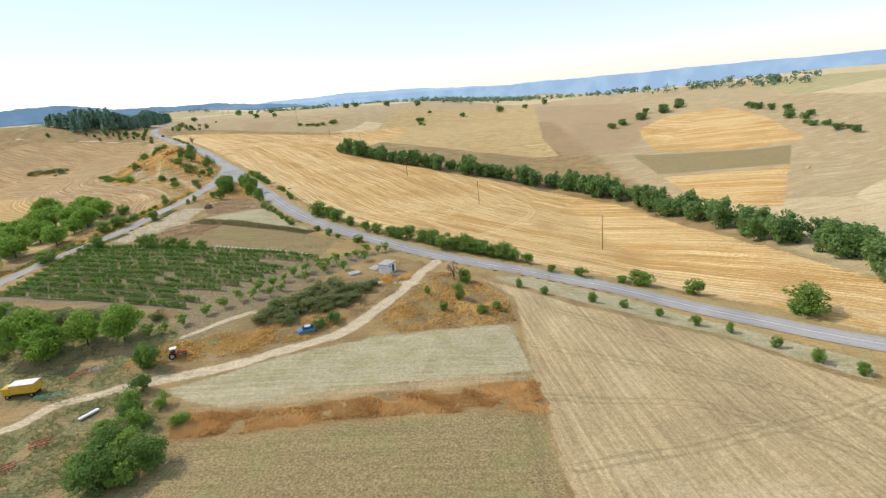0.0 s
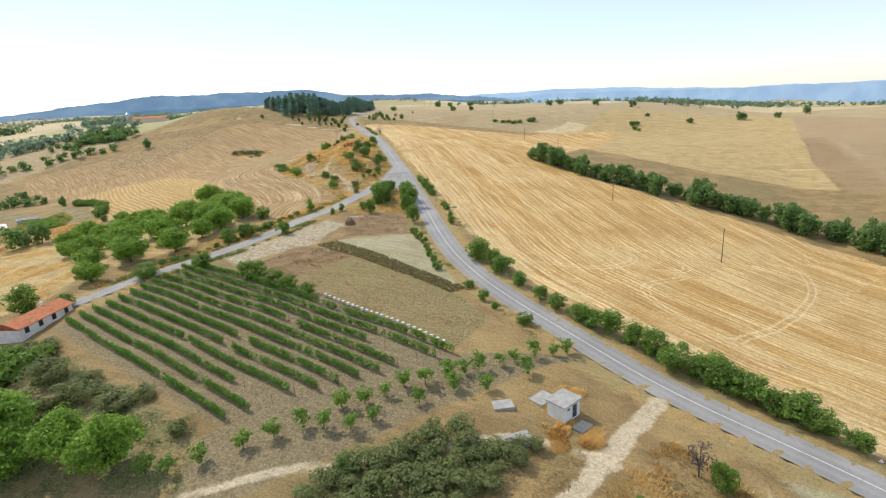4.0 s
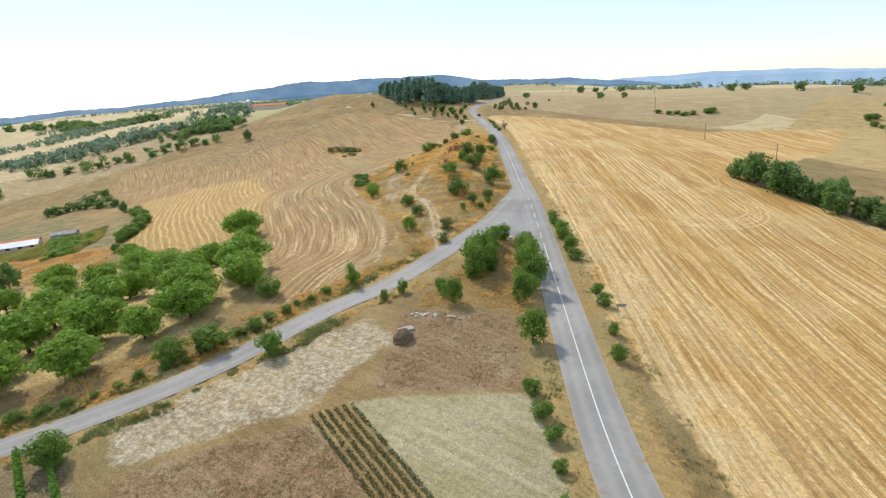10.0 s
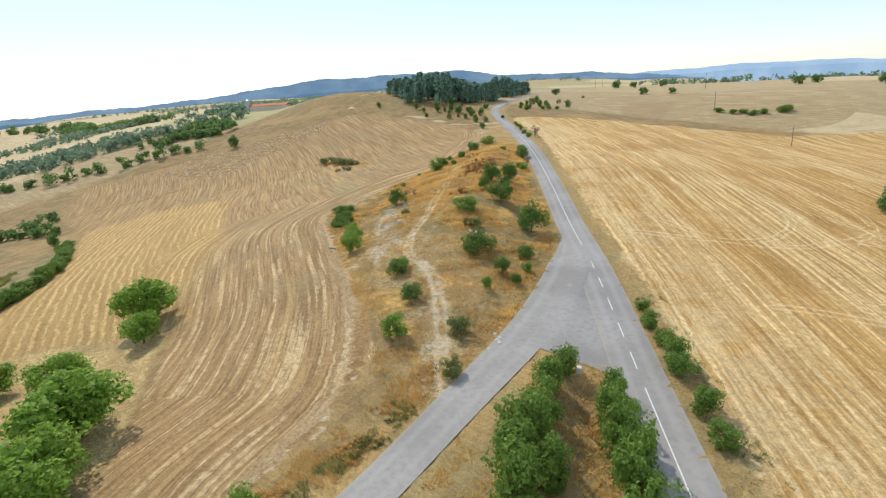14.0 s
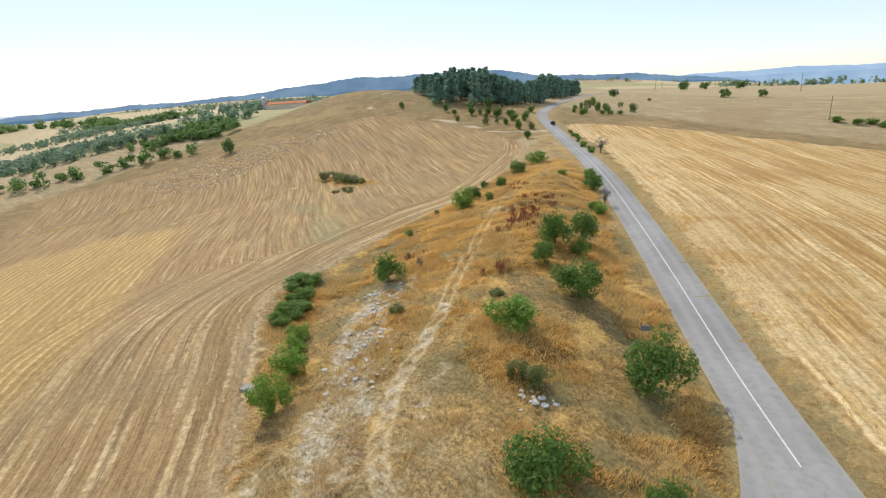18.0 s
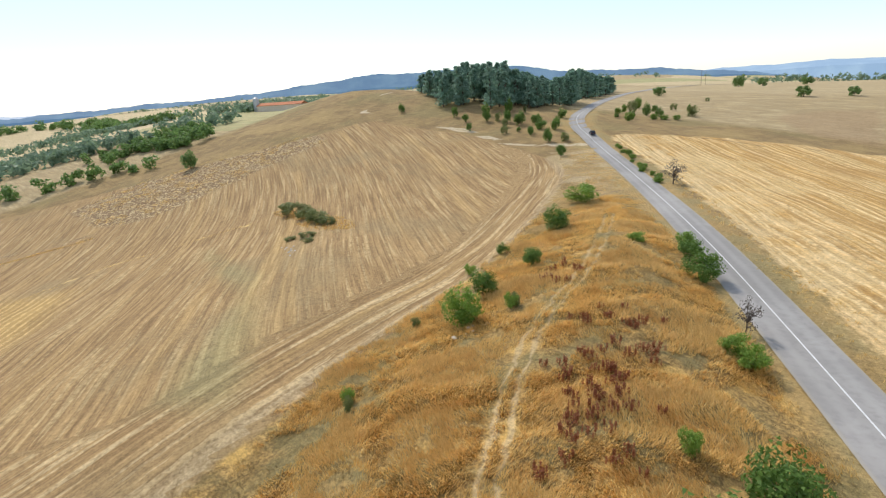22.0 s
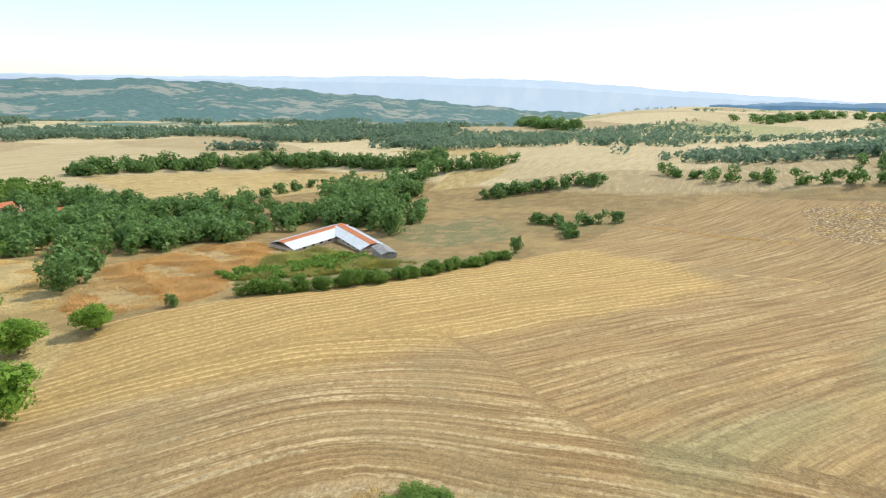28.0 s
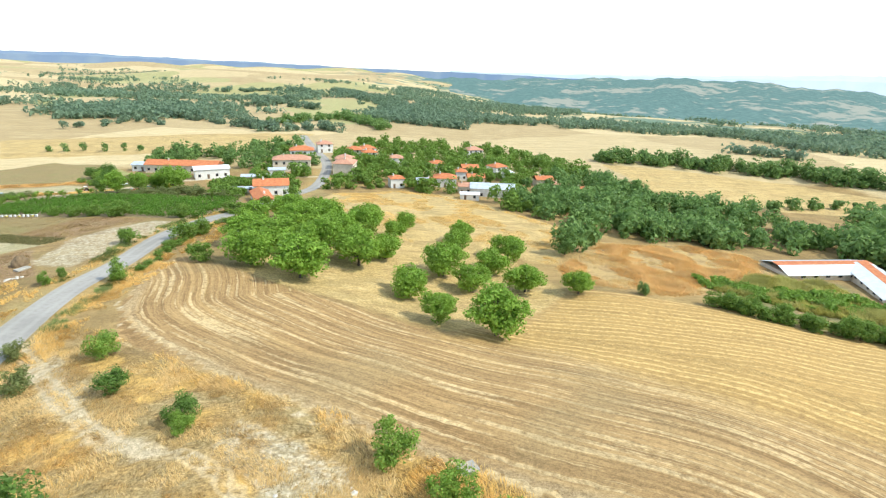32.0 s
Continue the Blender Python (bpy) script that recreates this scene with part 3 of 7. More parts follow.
def land(x, y):
    """Height of the ground, with the roads let into it."""
    x, y = np.asarray(x, float), np.asarray(y, float)
    z = base_land(x, y)
    ws, zs, low = [], [], np.full(z.shape, 1e9)
    for line, zr, hw in ROADS:
        d, k, _ = near_line(x, y, line[::2])
        zl = zr[::2][k]
        hw = hw[::2][k]
        ws.append(smooth(11, 0.8, d - hw))
        zs.append(zl)
        low = np.where(d < hw - 0.9, np.minimum(low, zl - 0.3), low)
    t = ws[0] ** 4 + ws[1] ** 4 + 1e-9
    w = np.maximum(ws[0], ws[1])
    z = z * (1 - w) + ((ws[0] ** 4 * zs[0] + ws[1] ** 4 * zs[1]) / t - 0.1) * w
    mx, bx, ys, zm, zb = APRON[3]
    jx, jb, jm, jz = (np.interp(y, ys, v) for v in (mx, bx, zm, zb))
    u = apron_mix(np.clip((x - jb) / (jx - jb + 1e-6), 0, 1), jx - jb)
    on = (y > ys[0] - 1.5) & (y < ys[-1]) & (x > jb) & (x < jx)
    z = np.where(on, jz * (1 - u) + jm * u - 0.07 - 0.2 * (y > ys[0] + 1.5), z)
    return np.minimum(z, low)


def land_at(x, y):
    return float(land(np.array([x]), np.array([y]))[0])


# fields and plots
GOLD = [(150, 60), (110, 82), (84, 100), (75, 113), (63, 128), (47, 138), (19, 152), (-2, 161), (-22, 175), (-46, 198), (-80, 242), (-92, 264), (-112, 294), (-138, 332), (-170, 380), (-216, 452), (-257, 494), (-228, 510), (-213, 516), (-177, 523), (-149, 530), (-118, 532), (-72, 559), (-42, 572), (-48, 480), (-60, 440), (-74, 373), (-37, 346), (0, 330), (62, 298), (84, 262), (92, 215), (101, 160), (106, 128), (150, 95)]
HILLGOLD = [(164, 462), (200, 490), (244, 480), (246, 420), (224, 332), (180, 350), (146, 375)]
BROWN = [(-131, 236), (-136, 252), (-156, 267), (-169, 276), (-185, 287), (-201, 299), (-206, 315), (-212, 338), (-215, 360), (-219, 385), (-244, 445), (-262, 459), (-304, 474), (-376, 476), (-389, 451), (-418, 407), (-444, 362), (-464, 325), (-406, 288), (-344, 281), (-308, 265), (-277, 246), (-249, 231), (-221, 217), (-207, 232), (-185, 246), (-158, 228), (-134, 208), (-128, 215)]
STRAW = [(-185, 248), (-197, 250), (-222, 277), (-246, 291), (-262, 301), (-284, 314), (-314, 330), (-338, 312), (-345, 282), (-308, 264), (-277, 246), (-249, 230), (-221, 217), (-207, 232)]
OLIVE = [[(128, 371), (211, 328), (182, 283), (123, 311)], [(-51, 56), (-50, 71), (-22, 74), (-1, 76), (11, 74), (12, 40), (-10, 20), (-40, 30)], [(-75, 159), (-92, 164), (-99, 189), (-51, 174), (-40, 164), (-42, 150)]]
TAN = [[(5, 136), (13, 123), (12, 90), (12, 40), (52, 20), (90, 50), (71, 79), (56, 100), (31, 116)]]
PALE = [[(-52, 83), (-59, 88), (-46, 94), (-22, 103), (10, 108), (12, 89), (-25, 85), (-45, 81)], [(-97, 195), (-78, 211), (-58, 186), (-50, 177)], [(7, 138), (31, 119), (56, 103), (71, 82), (76, 88), (60, 108), (40, 127), (20, 138)]]
SOIL = [[(-130, 133), (-69, 118), (-41, 148), (-80, 162), (-126, 170)], [(-69, 118), (-75, 106), (-60, 104), (-20, 158), (-41, 149)]]
RED = [[(-111, 171), (-98, 190), (-84, 185), (-92, 166), (-107, 168)], [(-96, 198), (-108, 219), (-91, 230), (-79, 211)]]
DIRT = [[(-187, 312), (-183, 312.5), (-177, 304), (-170, 293), (-164, 287), (-168, 285.5), (-176, 292), (-183, 300), (-186, 306)], [(-158, 275), (-164, 279), (-171, 284), (-170, 288), (-163, 288), (-157, 281)], [(-122, 250), (-130, 260), (-138, 272), (-140, 268), (-131, 256), (-126, 249)], [(-121, 175), (-118, 190), (-112, 214), (-103, 211), (-101, 190), (-113, 171)]]
RUBBLE = [[(-427, 352), (-435, 386), (-413, 418), (-395, 452), (-374, 451), (-377, 424), (-375, 392), (-373, 365), (-384, 353)], [(-404, 276), (-399, 304), (-376, 350), (-379, 350), (-402, 306), (-407, 278)]]
TRACKS = [([(-126, 228), (-132, 240), (-138, 253), (-157, 269), (-170, 278), (-186, 289), (-201, 300)], 0.5),
          ([(-121, 249), (-128, 257), (-136, 267), (-146, 277.5), (-154.5, 281.5), (-159, 285.5), (-163, 291), (-165, 296), (-168.8, 305), (-171, 309)], 0.95),
          ([(-126, 254), (-131, 263), (-138, 273), (-144, 277.5), (-152, 284), (-157, 289), (-161, 297)], 0.6),
          ([(-130, 256), (-139, 269), (-146, 275.5), (-153, 280)], 0.5),
          ([(-204.5, 313), (-196, 309), (-187.5, 303), (-182, 298)], 0.4),
          ([(-150, 62), (-110, 68), (-82, 78), (-78, 85), (-63, 91), (-46, 96), (-35, 101), (-26, 107), (-18, 121), (-13, 133), (-7, 149)], 1.6),
          ([(-12, 131), (-26, 131), (-40, 122), (-55, 113), (-66, 105)], 0.9),
          ([(-404, 520), (-391, 486), (-379, 481), (-342, 481), (-313, 478), (-280, 470), (-255, 478)], 2.0)]
RUTS = [(-121, 249), (-128, 257), (-136, 267), (-146, 277.5), (-154.5, 281.5), (-159, 285.5), (-163, 291), (-165, 296), (-168.8, 305), (-172, 310.5), (-175.5, 317), (-180, 326.5), (-186, 337), (-189, 343), (-191, 348), (-194, 357.5), (-198, 375), (-209, 402)]
BANKEDGE = curve_points([(-118, 205), (-128, 225), (-134, 245), (-156, 267), (-185, 287), (-201, 299), (-206, 315), (-212, 338), (-219, 385), (-244, 445), (-275, 480)], 3.0)


WEED = [[(-129, 129), (-101, 123), (-72, 117), (-61, 102), (-62, 91), (-70, 87), (-80, 81), (-94, 90), (-125, 100)], [(-77, 82), (-69, 92), (-57, 84), (-51, 73), (-49, 60), (-72, 58), (-90, 70)], [(-64, 102), (-57, 109), (-51, 103), (-56, 98)], [(-46, 111), (-40, 123), (-28, 131), (-24, 124), (-36, 113)], [(-334, 206), (-366, 206), (-399, 227), (-357, 259), (-325, 240)], [(-258, 219), (-281, 203), (-307, 206), (-300, 228), (-320, 262), (-300, 256), (-262, 236), (-250, 226)]]
MEADOW = [[(-150, 222), (-180, 240), (-200, 256), (-222, 232), (-210, 190), (-186, 172), (-150, 165), (-136, 195)], [(-53, 697), (112, 688), (81, 455), (81, 391), (8, 414), (-86, 467)], [(-150, 144), (-160, 104), (-193, 89), (-216, 101), (-243, 161), (-223, 202), (-205, 190), (-184, 186), (-160, 165)], [(-334, -12), (-372, 5), (-439, 38), (-490, 104), (-444, 108), (-357, 100), (-331, 67), (-333, 42)], [(58, -55), (-54, -88), (-141, -90), (-105, -6), (26, 2)], [(-575, 33), (-653, 129), (-562, 169), (-557, 110)], [(-448, 161), (-500, 151), (-518, 188), (-503, 190), (-468, 181)]]
RUSTY = [[(-222, 204), (-247, 176), (-297, 170), (-296, 186), (-289, 203), (-262, 221), (-239, 224), (-222, 212)]]
LANES = [[(-49, 80.5), (-35, 83.5), (-10, 86.5), (11, 88.5), (11, 86.5), (-10, 84), (-35, 81)], [(-236, 432), (-262, 459), (-250, 474), (-228, 446), (-224, 430)]]
GREENISH = [[(-306, 360), (-260, 352), (-240, 336), (-224, 321), (-216, 326), (-227, 334), (-250, 345)]]
GREY = [[(113, 687), (202, 587), (183, 483), (127, 382), (84, 390), (81, 455)], [(-220, 574), (-207, 589), (-187, 601), (-180, 536), (-202, 543)]]
GREENFIELD = [[(6, 35), (-48, 39), (-64, 58), (-44, 70), (0, 60)]]
WINDROWS = [[(-396, 292), (-388, 312), (-379, 328), (-373, 347)], [(-300, 282), (-317, 303), (-324, 318), (-330, 339), (-324, 361), (-315, 379)]]

FURROWS = [[(-262, 497), (-235, 507), (-207, 508), (-180, 522), (-150, 530), (-118, 533), (-73, 560), (-33, 586)]]


def axis_lines(a, b, lo, hi):
    """Grid lines, 1.5 m apart from a to b and wider and wider out to lo and hi."""
    out = list(np.arange(a, b + 0.1, 1.5))
    v, s = out[-1], 1.5
    while v < hi:
        s = min(s * 1.06, 120)
        v += s
        out.append(v)
    v, s, left = out[0], 1.5, []
    while v > lo:
        s = min(s * 1.06, 120)
        v -= s
        left.append(v)
    return np.array(left[::-1] + out)


def mesh_from(name, verts, faces, mat=None):
    me = bpy.data.meshes.new(name)
    me.from_pydata([tuple(v) for v in verts], [], faces)
    if mat:
        me.materials.append(mat)
    return me


def grid_mesh(name, X, Y, Z):
    ny, nx = X.shape
    me = bpy.data.meshes.new(name)
    co = np.stack([X, Y, Z], -1).reshape(-1, 3).astype(np.float32)
    idx = np.arange(ny * nx).reshape(ny, nx)
    quads = np.stack([idx[:-1, :-1], idx[:-1, 1:], idx[1:, 1:], idx[1:, :-1]], -1).reshape(-1, 4)
    me.vertices.add(len(co))
    me.vertices.foreach_set("co", co.ravel())
    me.loops.add(quads.size)
    me.loops.foreach_set("vertex_index", quads.ravel().astype(np.int32))
    me.polygons.add(len(quads))
    me.polygons.foreach_set("loop_start", (np.arange(len(quads)) * 4).astype(np.int32))
    me.polygons.foreach_set("use_smooth", np.ones(len(quads), bool))
    me.update(calc_edges=True)
    return me


def add_attr(me, name, v):
    a = me.attributes.new(name, "FLOAT", "POINT")
    a.data.foreach_set("value", np.ascontiguousarray(v, np.float32).ravel())


def build_ground():
    xs, ys = axis_lines(-235, 95, -4850, 4700), axis_lines(60, 420, -4500, 4950)
    X, Y = np.meshgrid(xs, ys)
    Z = land(X, Y)
    me = grid_mesh("ground", X, Y, Z)
    me.materials.append(GROUND)

    def best(polys):
        return np.clip(np.max([inside(X, Y, p) for p in polys], axis=0), -30, 30)

    gold, brown, tan = best([GOLD, HILLGOLD, [(122, 303), (178, 277), (135, 211), (117, 238)]]), best([BROWN]), best(TAN)
    for n, v in (("gold", gold), ("brown", brown), ("straw", best([STRAW])), ("olive", best(OLIVE)), ("tan", tan), ("soil", best(SOIL)), ("pale", best(PALE)), ("red", best(RED)), ("dirt", best(DIRT)), ("rubble", best(RUBBLE)), ("weed", best(WEED)), ("meadow", best(MEADOW)), ("rusty", best(RUSTY)), ("foot", best([BANKFOOT, BANKEND])), ("greenish", best(GREENISH)), ("grey", best(GREY)), ("bank", best([BANKLAND])), ("greenfield", best(GREENFIELD))):
        add_attr(me, n, v)
    dm, km, sm = near_line(X, Y, MAIN[::2])
    db, kb, sb = near_line(X, Y, BANKEDGE)
    dbr, _, _ = near_line(X, Y, BRANCH[::2])
    lane = np.where((brown > -6) & (sb < 0), 1.1 - np.abs(db - 1.6), -30.0)
    add_attr(me, "lane", np.clip(np.maximum(lane, best(LANES)), -30, 30))
    wind = np.full(X.shape, -30.0)
    for pts in WINDROWS:
        wind = np.maximum(wind, 0.9 - near_line(X, Y, curve_points(pts, 2.0))[0])
    add_attr(me, "wind", wind)
    add_attr(me, "furrow", 0.75 - near_line(X, Y, curve_points(FURROWS[0], 2.0))[0])
    head = (brown > -3) & (db < 46 - 32 * smooth(280, 325, Y))
    add_attr(me, "head", np.where(brown > -3, np.clip(40 - 26 * smooth(280, 325, Y) - db, -30, 30), -30.0))
    rb = 0.49 * X + 0.87 * Y + 5 * np.sin((-0.87 * X + 0.49 * Y) * 0.022)
    row = np.where(gold > -3, dm * sm, np.where(head, db, np.where(brown > -3, rb, np.where(tan > -3, X + 0.12 * Y, Y))))
    along = np.where(gold > -3, km * 4.0, np.where(head, kb * 3.0, np.where(brown > -3, 0.49 * Y - 0.87 * X, np.where(tan > -3, Y, X))))
    add_attr(me, "row", row)
    add_attr(me, "along", along)
    path = np.full(X.shape, -30.0)
    for pts, hw in TRACKS:
        path = np.maximum(path, hw - near_line(X, Y, curve_points(pts, 2.0))[0])
    dr, _, sr = near_line(X, Y, curve_points(RUTS, 2.0))
    add_attr(me, "rut", np.clip(dr * sr, -30, 30))
    add_attr(me, "path", np.clip(path, -30, 30))
    sw = np.full(X.shape, 30.0)
    arc = [(28, 280), (34, 269), (37, 256), (35, 239), (25, 211), (17, 195), (8, 181)]
    arc2 = [(-10 + 11 * math.cos(t), 232 + 9 * math.sin(t)) for t in np.linspace(-1.2, 3.6, 12)]
    arc3 = [(-78 + 12 * math.cos(t), 330 + 16 * math.sin(t)) for t in np.linspace(-1.6, 2.6, 12)]
    for pts in (arc, arc2, arc3, [(-120, 330), (-104, 326), (-88, 338), (-80, 360), (-92, 385)], [(60, 150), (40, 165), (8, 180), (-10, 200), (0, 222)], [(-122, 318), (-100, 330), (-96, 352), (-112, 372), (-140, 380)], [(-36, 205), (-20, 214), (-14, 230), (-26, 246)], [(-92, 300), (-70, 310), (-62, 328), (-70, 350), (-90, 360)]):
        dd, _, ss = near_line(X, Y, curve_points(pts, 1.5))
        sw = np.where(dd < np.abs(sw), dd * ss, sw)
    add_attr(me, "swirl", np.clip(sw, -30, 30))
    wl = np.full(X.shape, 30.0)
    for pts in ([(14, 62), (40, 68), (78, 80)], [(22, 116), (45, 95), (64, 70)], [(15, 98), (48, 84), (80, 62)], [(13, 80), (40, 76), (60, 60)]):
        dd, _, ss = near_line(X, Y, curve_points(pts, 1.5))
        wl = np.where(dd < np.abs(wl), dd * ss, wl)
    add_attr(me, "wheel", np.clip(wl, -30, 30))
    add_attr(me, "verge", np.clip(7.5 - np.minimum(dm, dbr + 1), -10, 10))
    R = np.hypot(X - MID[0], Y - MID[1])
    ex = np.maximum(np.maximum(-470 - X, X - 105), np.maximum(40 - Y, Y - 545))
    add_attr(me, "far", np.clip(ex, -30, 60))
    az = np.degrees(np.arctan2(-(X - MID[0]), Y - MID[1])) % 360
    south = smooth(95, 130, az) * smooth(196, 164, az)
    north = smooth(10, 30, az) * smooth(85, 70, az) * smooth(1000, 1500, R)
    wood = -0.45 + 0.8 * south * smooth(420, 800, R) + 0.12 * south * smooth(800, 1500, R) + 0.75 * north + 0.2 * smooth(1800, 3000, R)
    add_attr(me, "wood", wood)
    ob = tagged(new("ground", me), "rolling farmland of dry stubble fields and grass", "ground", kind="structure")
    return ob


build_ground()


def ribbon(name, line, z, hw, mat, lift=0.0, cross=5, label="", crown=0.06):
    t = np.gradient(line, axis=0)
    t /= np.linalg.norm(t, axis=1)[:, None]
    n = np.stack([t[:, 1], -t[:, 0]], 1)
    off = np.linspace(-1, 1, cross)
    hw = np.broadcast_to(hw, (len(line),))
    X = line[:, 0, None] + n[:, 0, None] * off * hw[:, None]
    Y = line[:, 1, None] + n[:, 1, None] * off * hw[:, None]
    Z = z[:, None] + lift + crown * (1 - off ** 2)[None, :]
    me = grid_mesh(name, X, Y, Z)
    add_attr(me, "across", np.broadcast_to(off[None, :] * 3.3, X.shape))
    me.materials.append(mat)
    me.flip_normals()
    return tagged(new(name, me), label, "road", kind="structure")


def build_roads():
    (m, zm, _), (b, zb, _) = ROADS
    ribbon("road", m, zm, 3.3, ASPHALT, label="two-lane grey asphalt country road with white centre line")
    ribbon("side_road", b, zb, ROADS[1][2], ASPHALT, lift=-0.01, label="narrow patched asphalt road to the village")
    mx, bx, ys, zj, zk = APRON[3]
    u = np.linspace(0, 1, 15)[None, :]
    v = apron_mix(u, (mx - bx)[:, None])
    X, Z = bx[:, None] * (1 - u) + mx[:, None] * u, zk[:, None] * (1 - v) + zj[:, None] * v + 0.03
    me = grid_mesh("junction", X, np.broadcast_to(ys[:, None], X.shape), Z)
    add_attr(me, "across", np.zeros(X.shape))
    me.materials.append(ASPHALT)
    tagged(new("junction", me), "wide asphalt mouth of the side road", "road", kind="structure")
    # centre line: solid, broken at the junction
    d = np.hypot(m[:, 0] + 113, m[:, 1] - 283)
    gap = int(d.argmin())
    for a, c in ((0, gap - 9), (gap + 14, len(m))):
        ribbon("road_marking", m[a:c], zm[a:c] + 0.065, 0.085, LINEPAINT, cross=2, crown=0, label="worn white centre line")
    for i in range(5):
        a = gap - 8 + i * 4
        ribbon("road_marking", m[a:a + 3], zm[a:a + 3] + 0.065, 0.085, LINEPAINT, cross=2, crown=0, label="worn white centre dash")


build_roads()


def backdrop_ring(R, el, mat, label, rough, step):
    """A range of hills along the horizon: bearing and elevation in degrees."""
    az = np.arange(el[0][0], el[-1][0] + 0.01, step)
    e = np.interp(az, [a for a, _ in el], [v for _, v in el])
    e = e + rough * (0.5 * np.sin(az * 0.9) + 0.4 * np.sin(az * 0.37 + 1) + 0.3 * np.sin(az * 2.3) + 0.2 * np.sin(az * 7.1) + 0.12 * np.sin(az * 17.0))
    v, f = [], []
    for a, q in zip(az, e):
        s, c = math.sin(radians(a)), math.cos(radians(a))
        for r, z in ((R, -250), (R, 50 + R * math.tan(radians(q * 0.5 - 0.3))), (R + 160, 50 + (R + 160) * math.tan(radians(q)))):
            v.append((MID[0] - s * r, MID[1] + c * r, z))
    for i in range(len(az) - 1):
        for j in range(2):
            f.append((3 * i + j, 3 * i + j + 1, 3 * i + j + 4, 3 * i + j + 3))
    tagged(new("backdrop", mesh_from("backdrop", v, f, mat)), label, "mountains", kind="structure")


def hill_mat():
    """Far wooded hills with pale fields; blue-green haze is put into the glow."""
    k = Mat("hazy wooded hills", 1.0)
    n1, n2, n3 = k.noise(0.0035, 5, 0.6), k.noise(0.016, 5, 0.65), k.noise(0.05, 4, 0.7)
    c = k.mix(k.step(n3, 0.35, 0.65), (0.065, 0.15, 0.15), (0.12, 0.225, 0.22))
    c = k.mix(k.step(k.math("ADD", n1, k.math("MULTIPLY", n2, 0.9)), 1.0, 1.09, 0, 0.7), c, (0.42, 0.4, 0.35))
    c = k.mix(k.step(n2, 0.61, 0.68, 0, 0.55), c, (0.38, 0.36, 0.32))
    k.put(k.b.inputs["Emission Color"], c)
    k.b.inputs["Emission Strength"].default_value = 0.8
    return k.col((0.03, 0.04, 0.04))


def far_hills(top, r0, r1, low, mat, label):
    """A long hillside that climbs from r0 to the skyline at r1: bearing and elevation in degrees."""
    az, rows = np.arange(top[0][0], top[-1][0] + 0.01, 0.5), 16
    e = np.interp(az, [a for a, _ in top], [v for _, v in top]) + 0.1 * np.sin(az * 0.9) + 0.06 * np.sin(az * 2.7) + 0.035 * np.sin(az * 7.3)
    u = np.linspace(0, 1, rows)[None, :]
    el = np.radians(e[:, None] - (e[:, None] - low) * (1 - u) ** 1.4)
    r = r0 + (r1 - r0) * u + 60 * np.sin(az[:, None] * 0.6 + u * 5)
    a = np.radians(az)[:, None]
    me = grid_mesh("backdrop", -171.9 - np.sin(a) * r, 325.3 + np.cos(a) * r, 55.1 + r * np.tan(el))
    me.materials.append(mat)
    tagged(new("backdrop", me), label, "hills", kind="structure")


def build_backdrop():
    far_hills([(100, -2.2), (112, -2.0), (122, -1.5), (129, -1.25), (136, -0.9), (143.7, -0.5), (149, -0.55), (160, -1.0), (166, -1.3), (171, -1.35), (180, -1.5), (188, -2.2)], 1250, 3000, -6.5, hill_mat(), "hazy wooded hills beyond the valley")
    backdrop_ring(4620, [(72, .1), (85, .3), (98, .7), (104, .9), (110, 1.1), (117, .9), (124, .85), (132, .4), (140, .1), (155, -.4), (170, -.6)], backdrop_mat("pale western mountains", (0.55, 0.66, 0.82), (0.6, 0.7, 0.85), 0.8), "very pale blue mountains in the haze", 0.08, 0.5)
    backdrop_ring(4300, [(150, -1.4), (164, -0.85), (170, -0.8), (179, -0.6), (187, -0.45), (192, -0.35), (199, -0.2), (205, -0.1), (212, -0.1), (230, -0.3), (245, -0.8)], backdrop_mat("southern mountains", (0.15, 0.22, 0.36), (0.2, 0.27, 0.38), 0.9), "hazy blue-grey mountains behind the southern fields", 0.06, 0.5)
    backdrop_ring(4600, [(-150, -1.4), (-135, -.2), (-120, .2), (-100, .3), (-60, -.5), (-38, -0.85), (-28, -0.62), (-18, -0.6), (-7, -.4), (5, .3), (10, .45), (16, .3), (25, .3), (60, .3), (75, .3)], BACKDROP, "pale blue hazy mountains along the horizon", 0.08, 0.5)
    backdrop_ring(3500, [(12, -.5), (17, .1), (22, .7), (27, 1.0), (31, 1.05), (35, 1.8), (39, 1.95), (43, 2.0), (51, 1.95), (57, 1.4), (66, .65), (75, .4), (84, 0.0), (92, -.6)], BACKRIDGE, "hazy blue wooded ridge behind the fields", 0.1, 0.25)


build_backdrop()

# ---- plants ----
rng = np.random.default_rng(7)


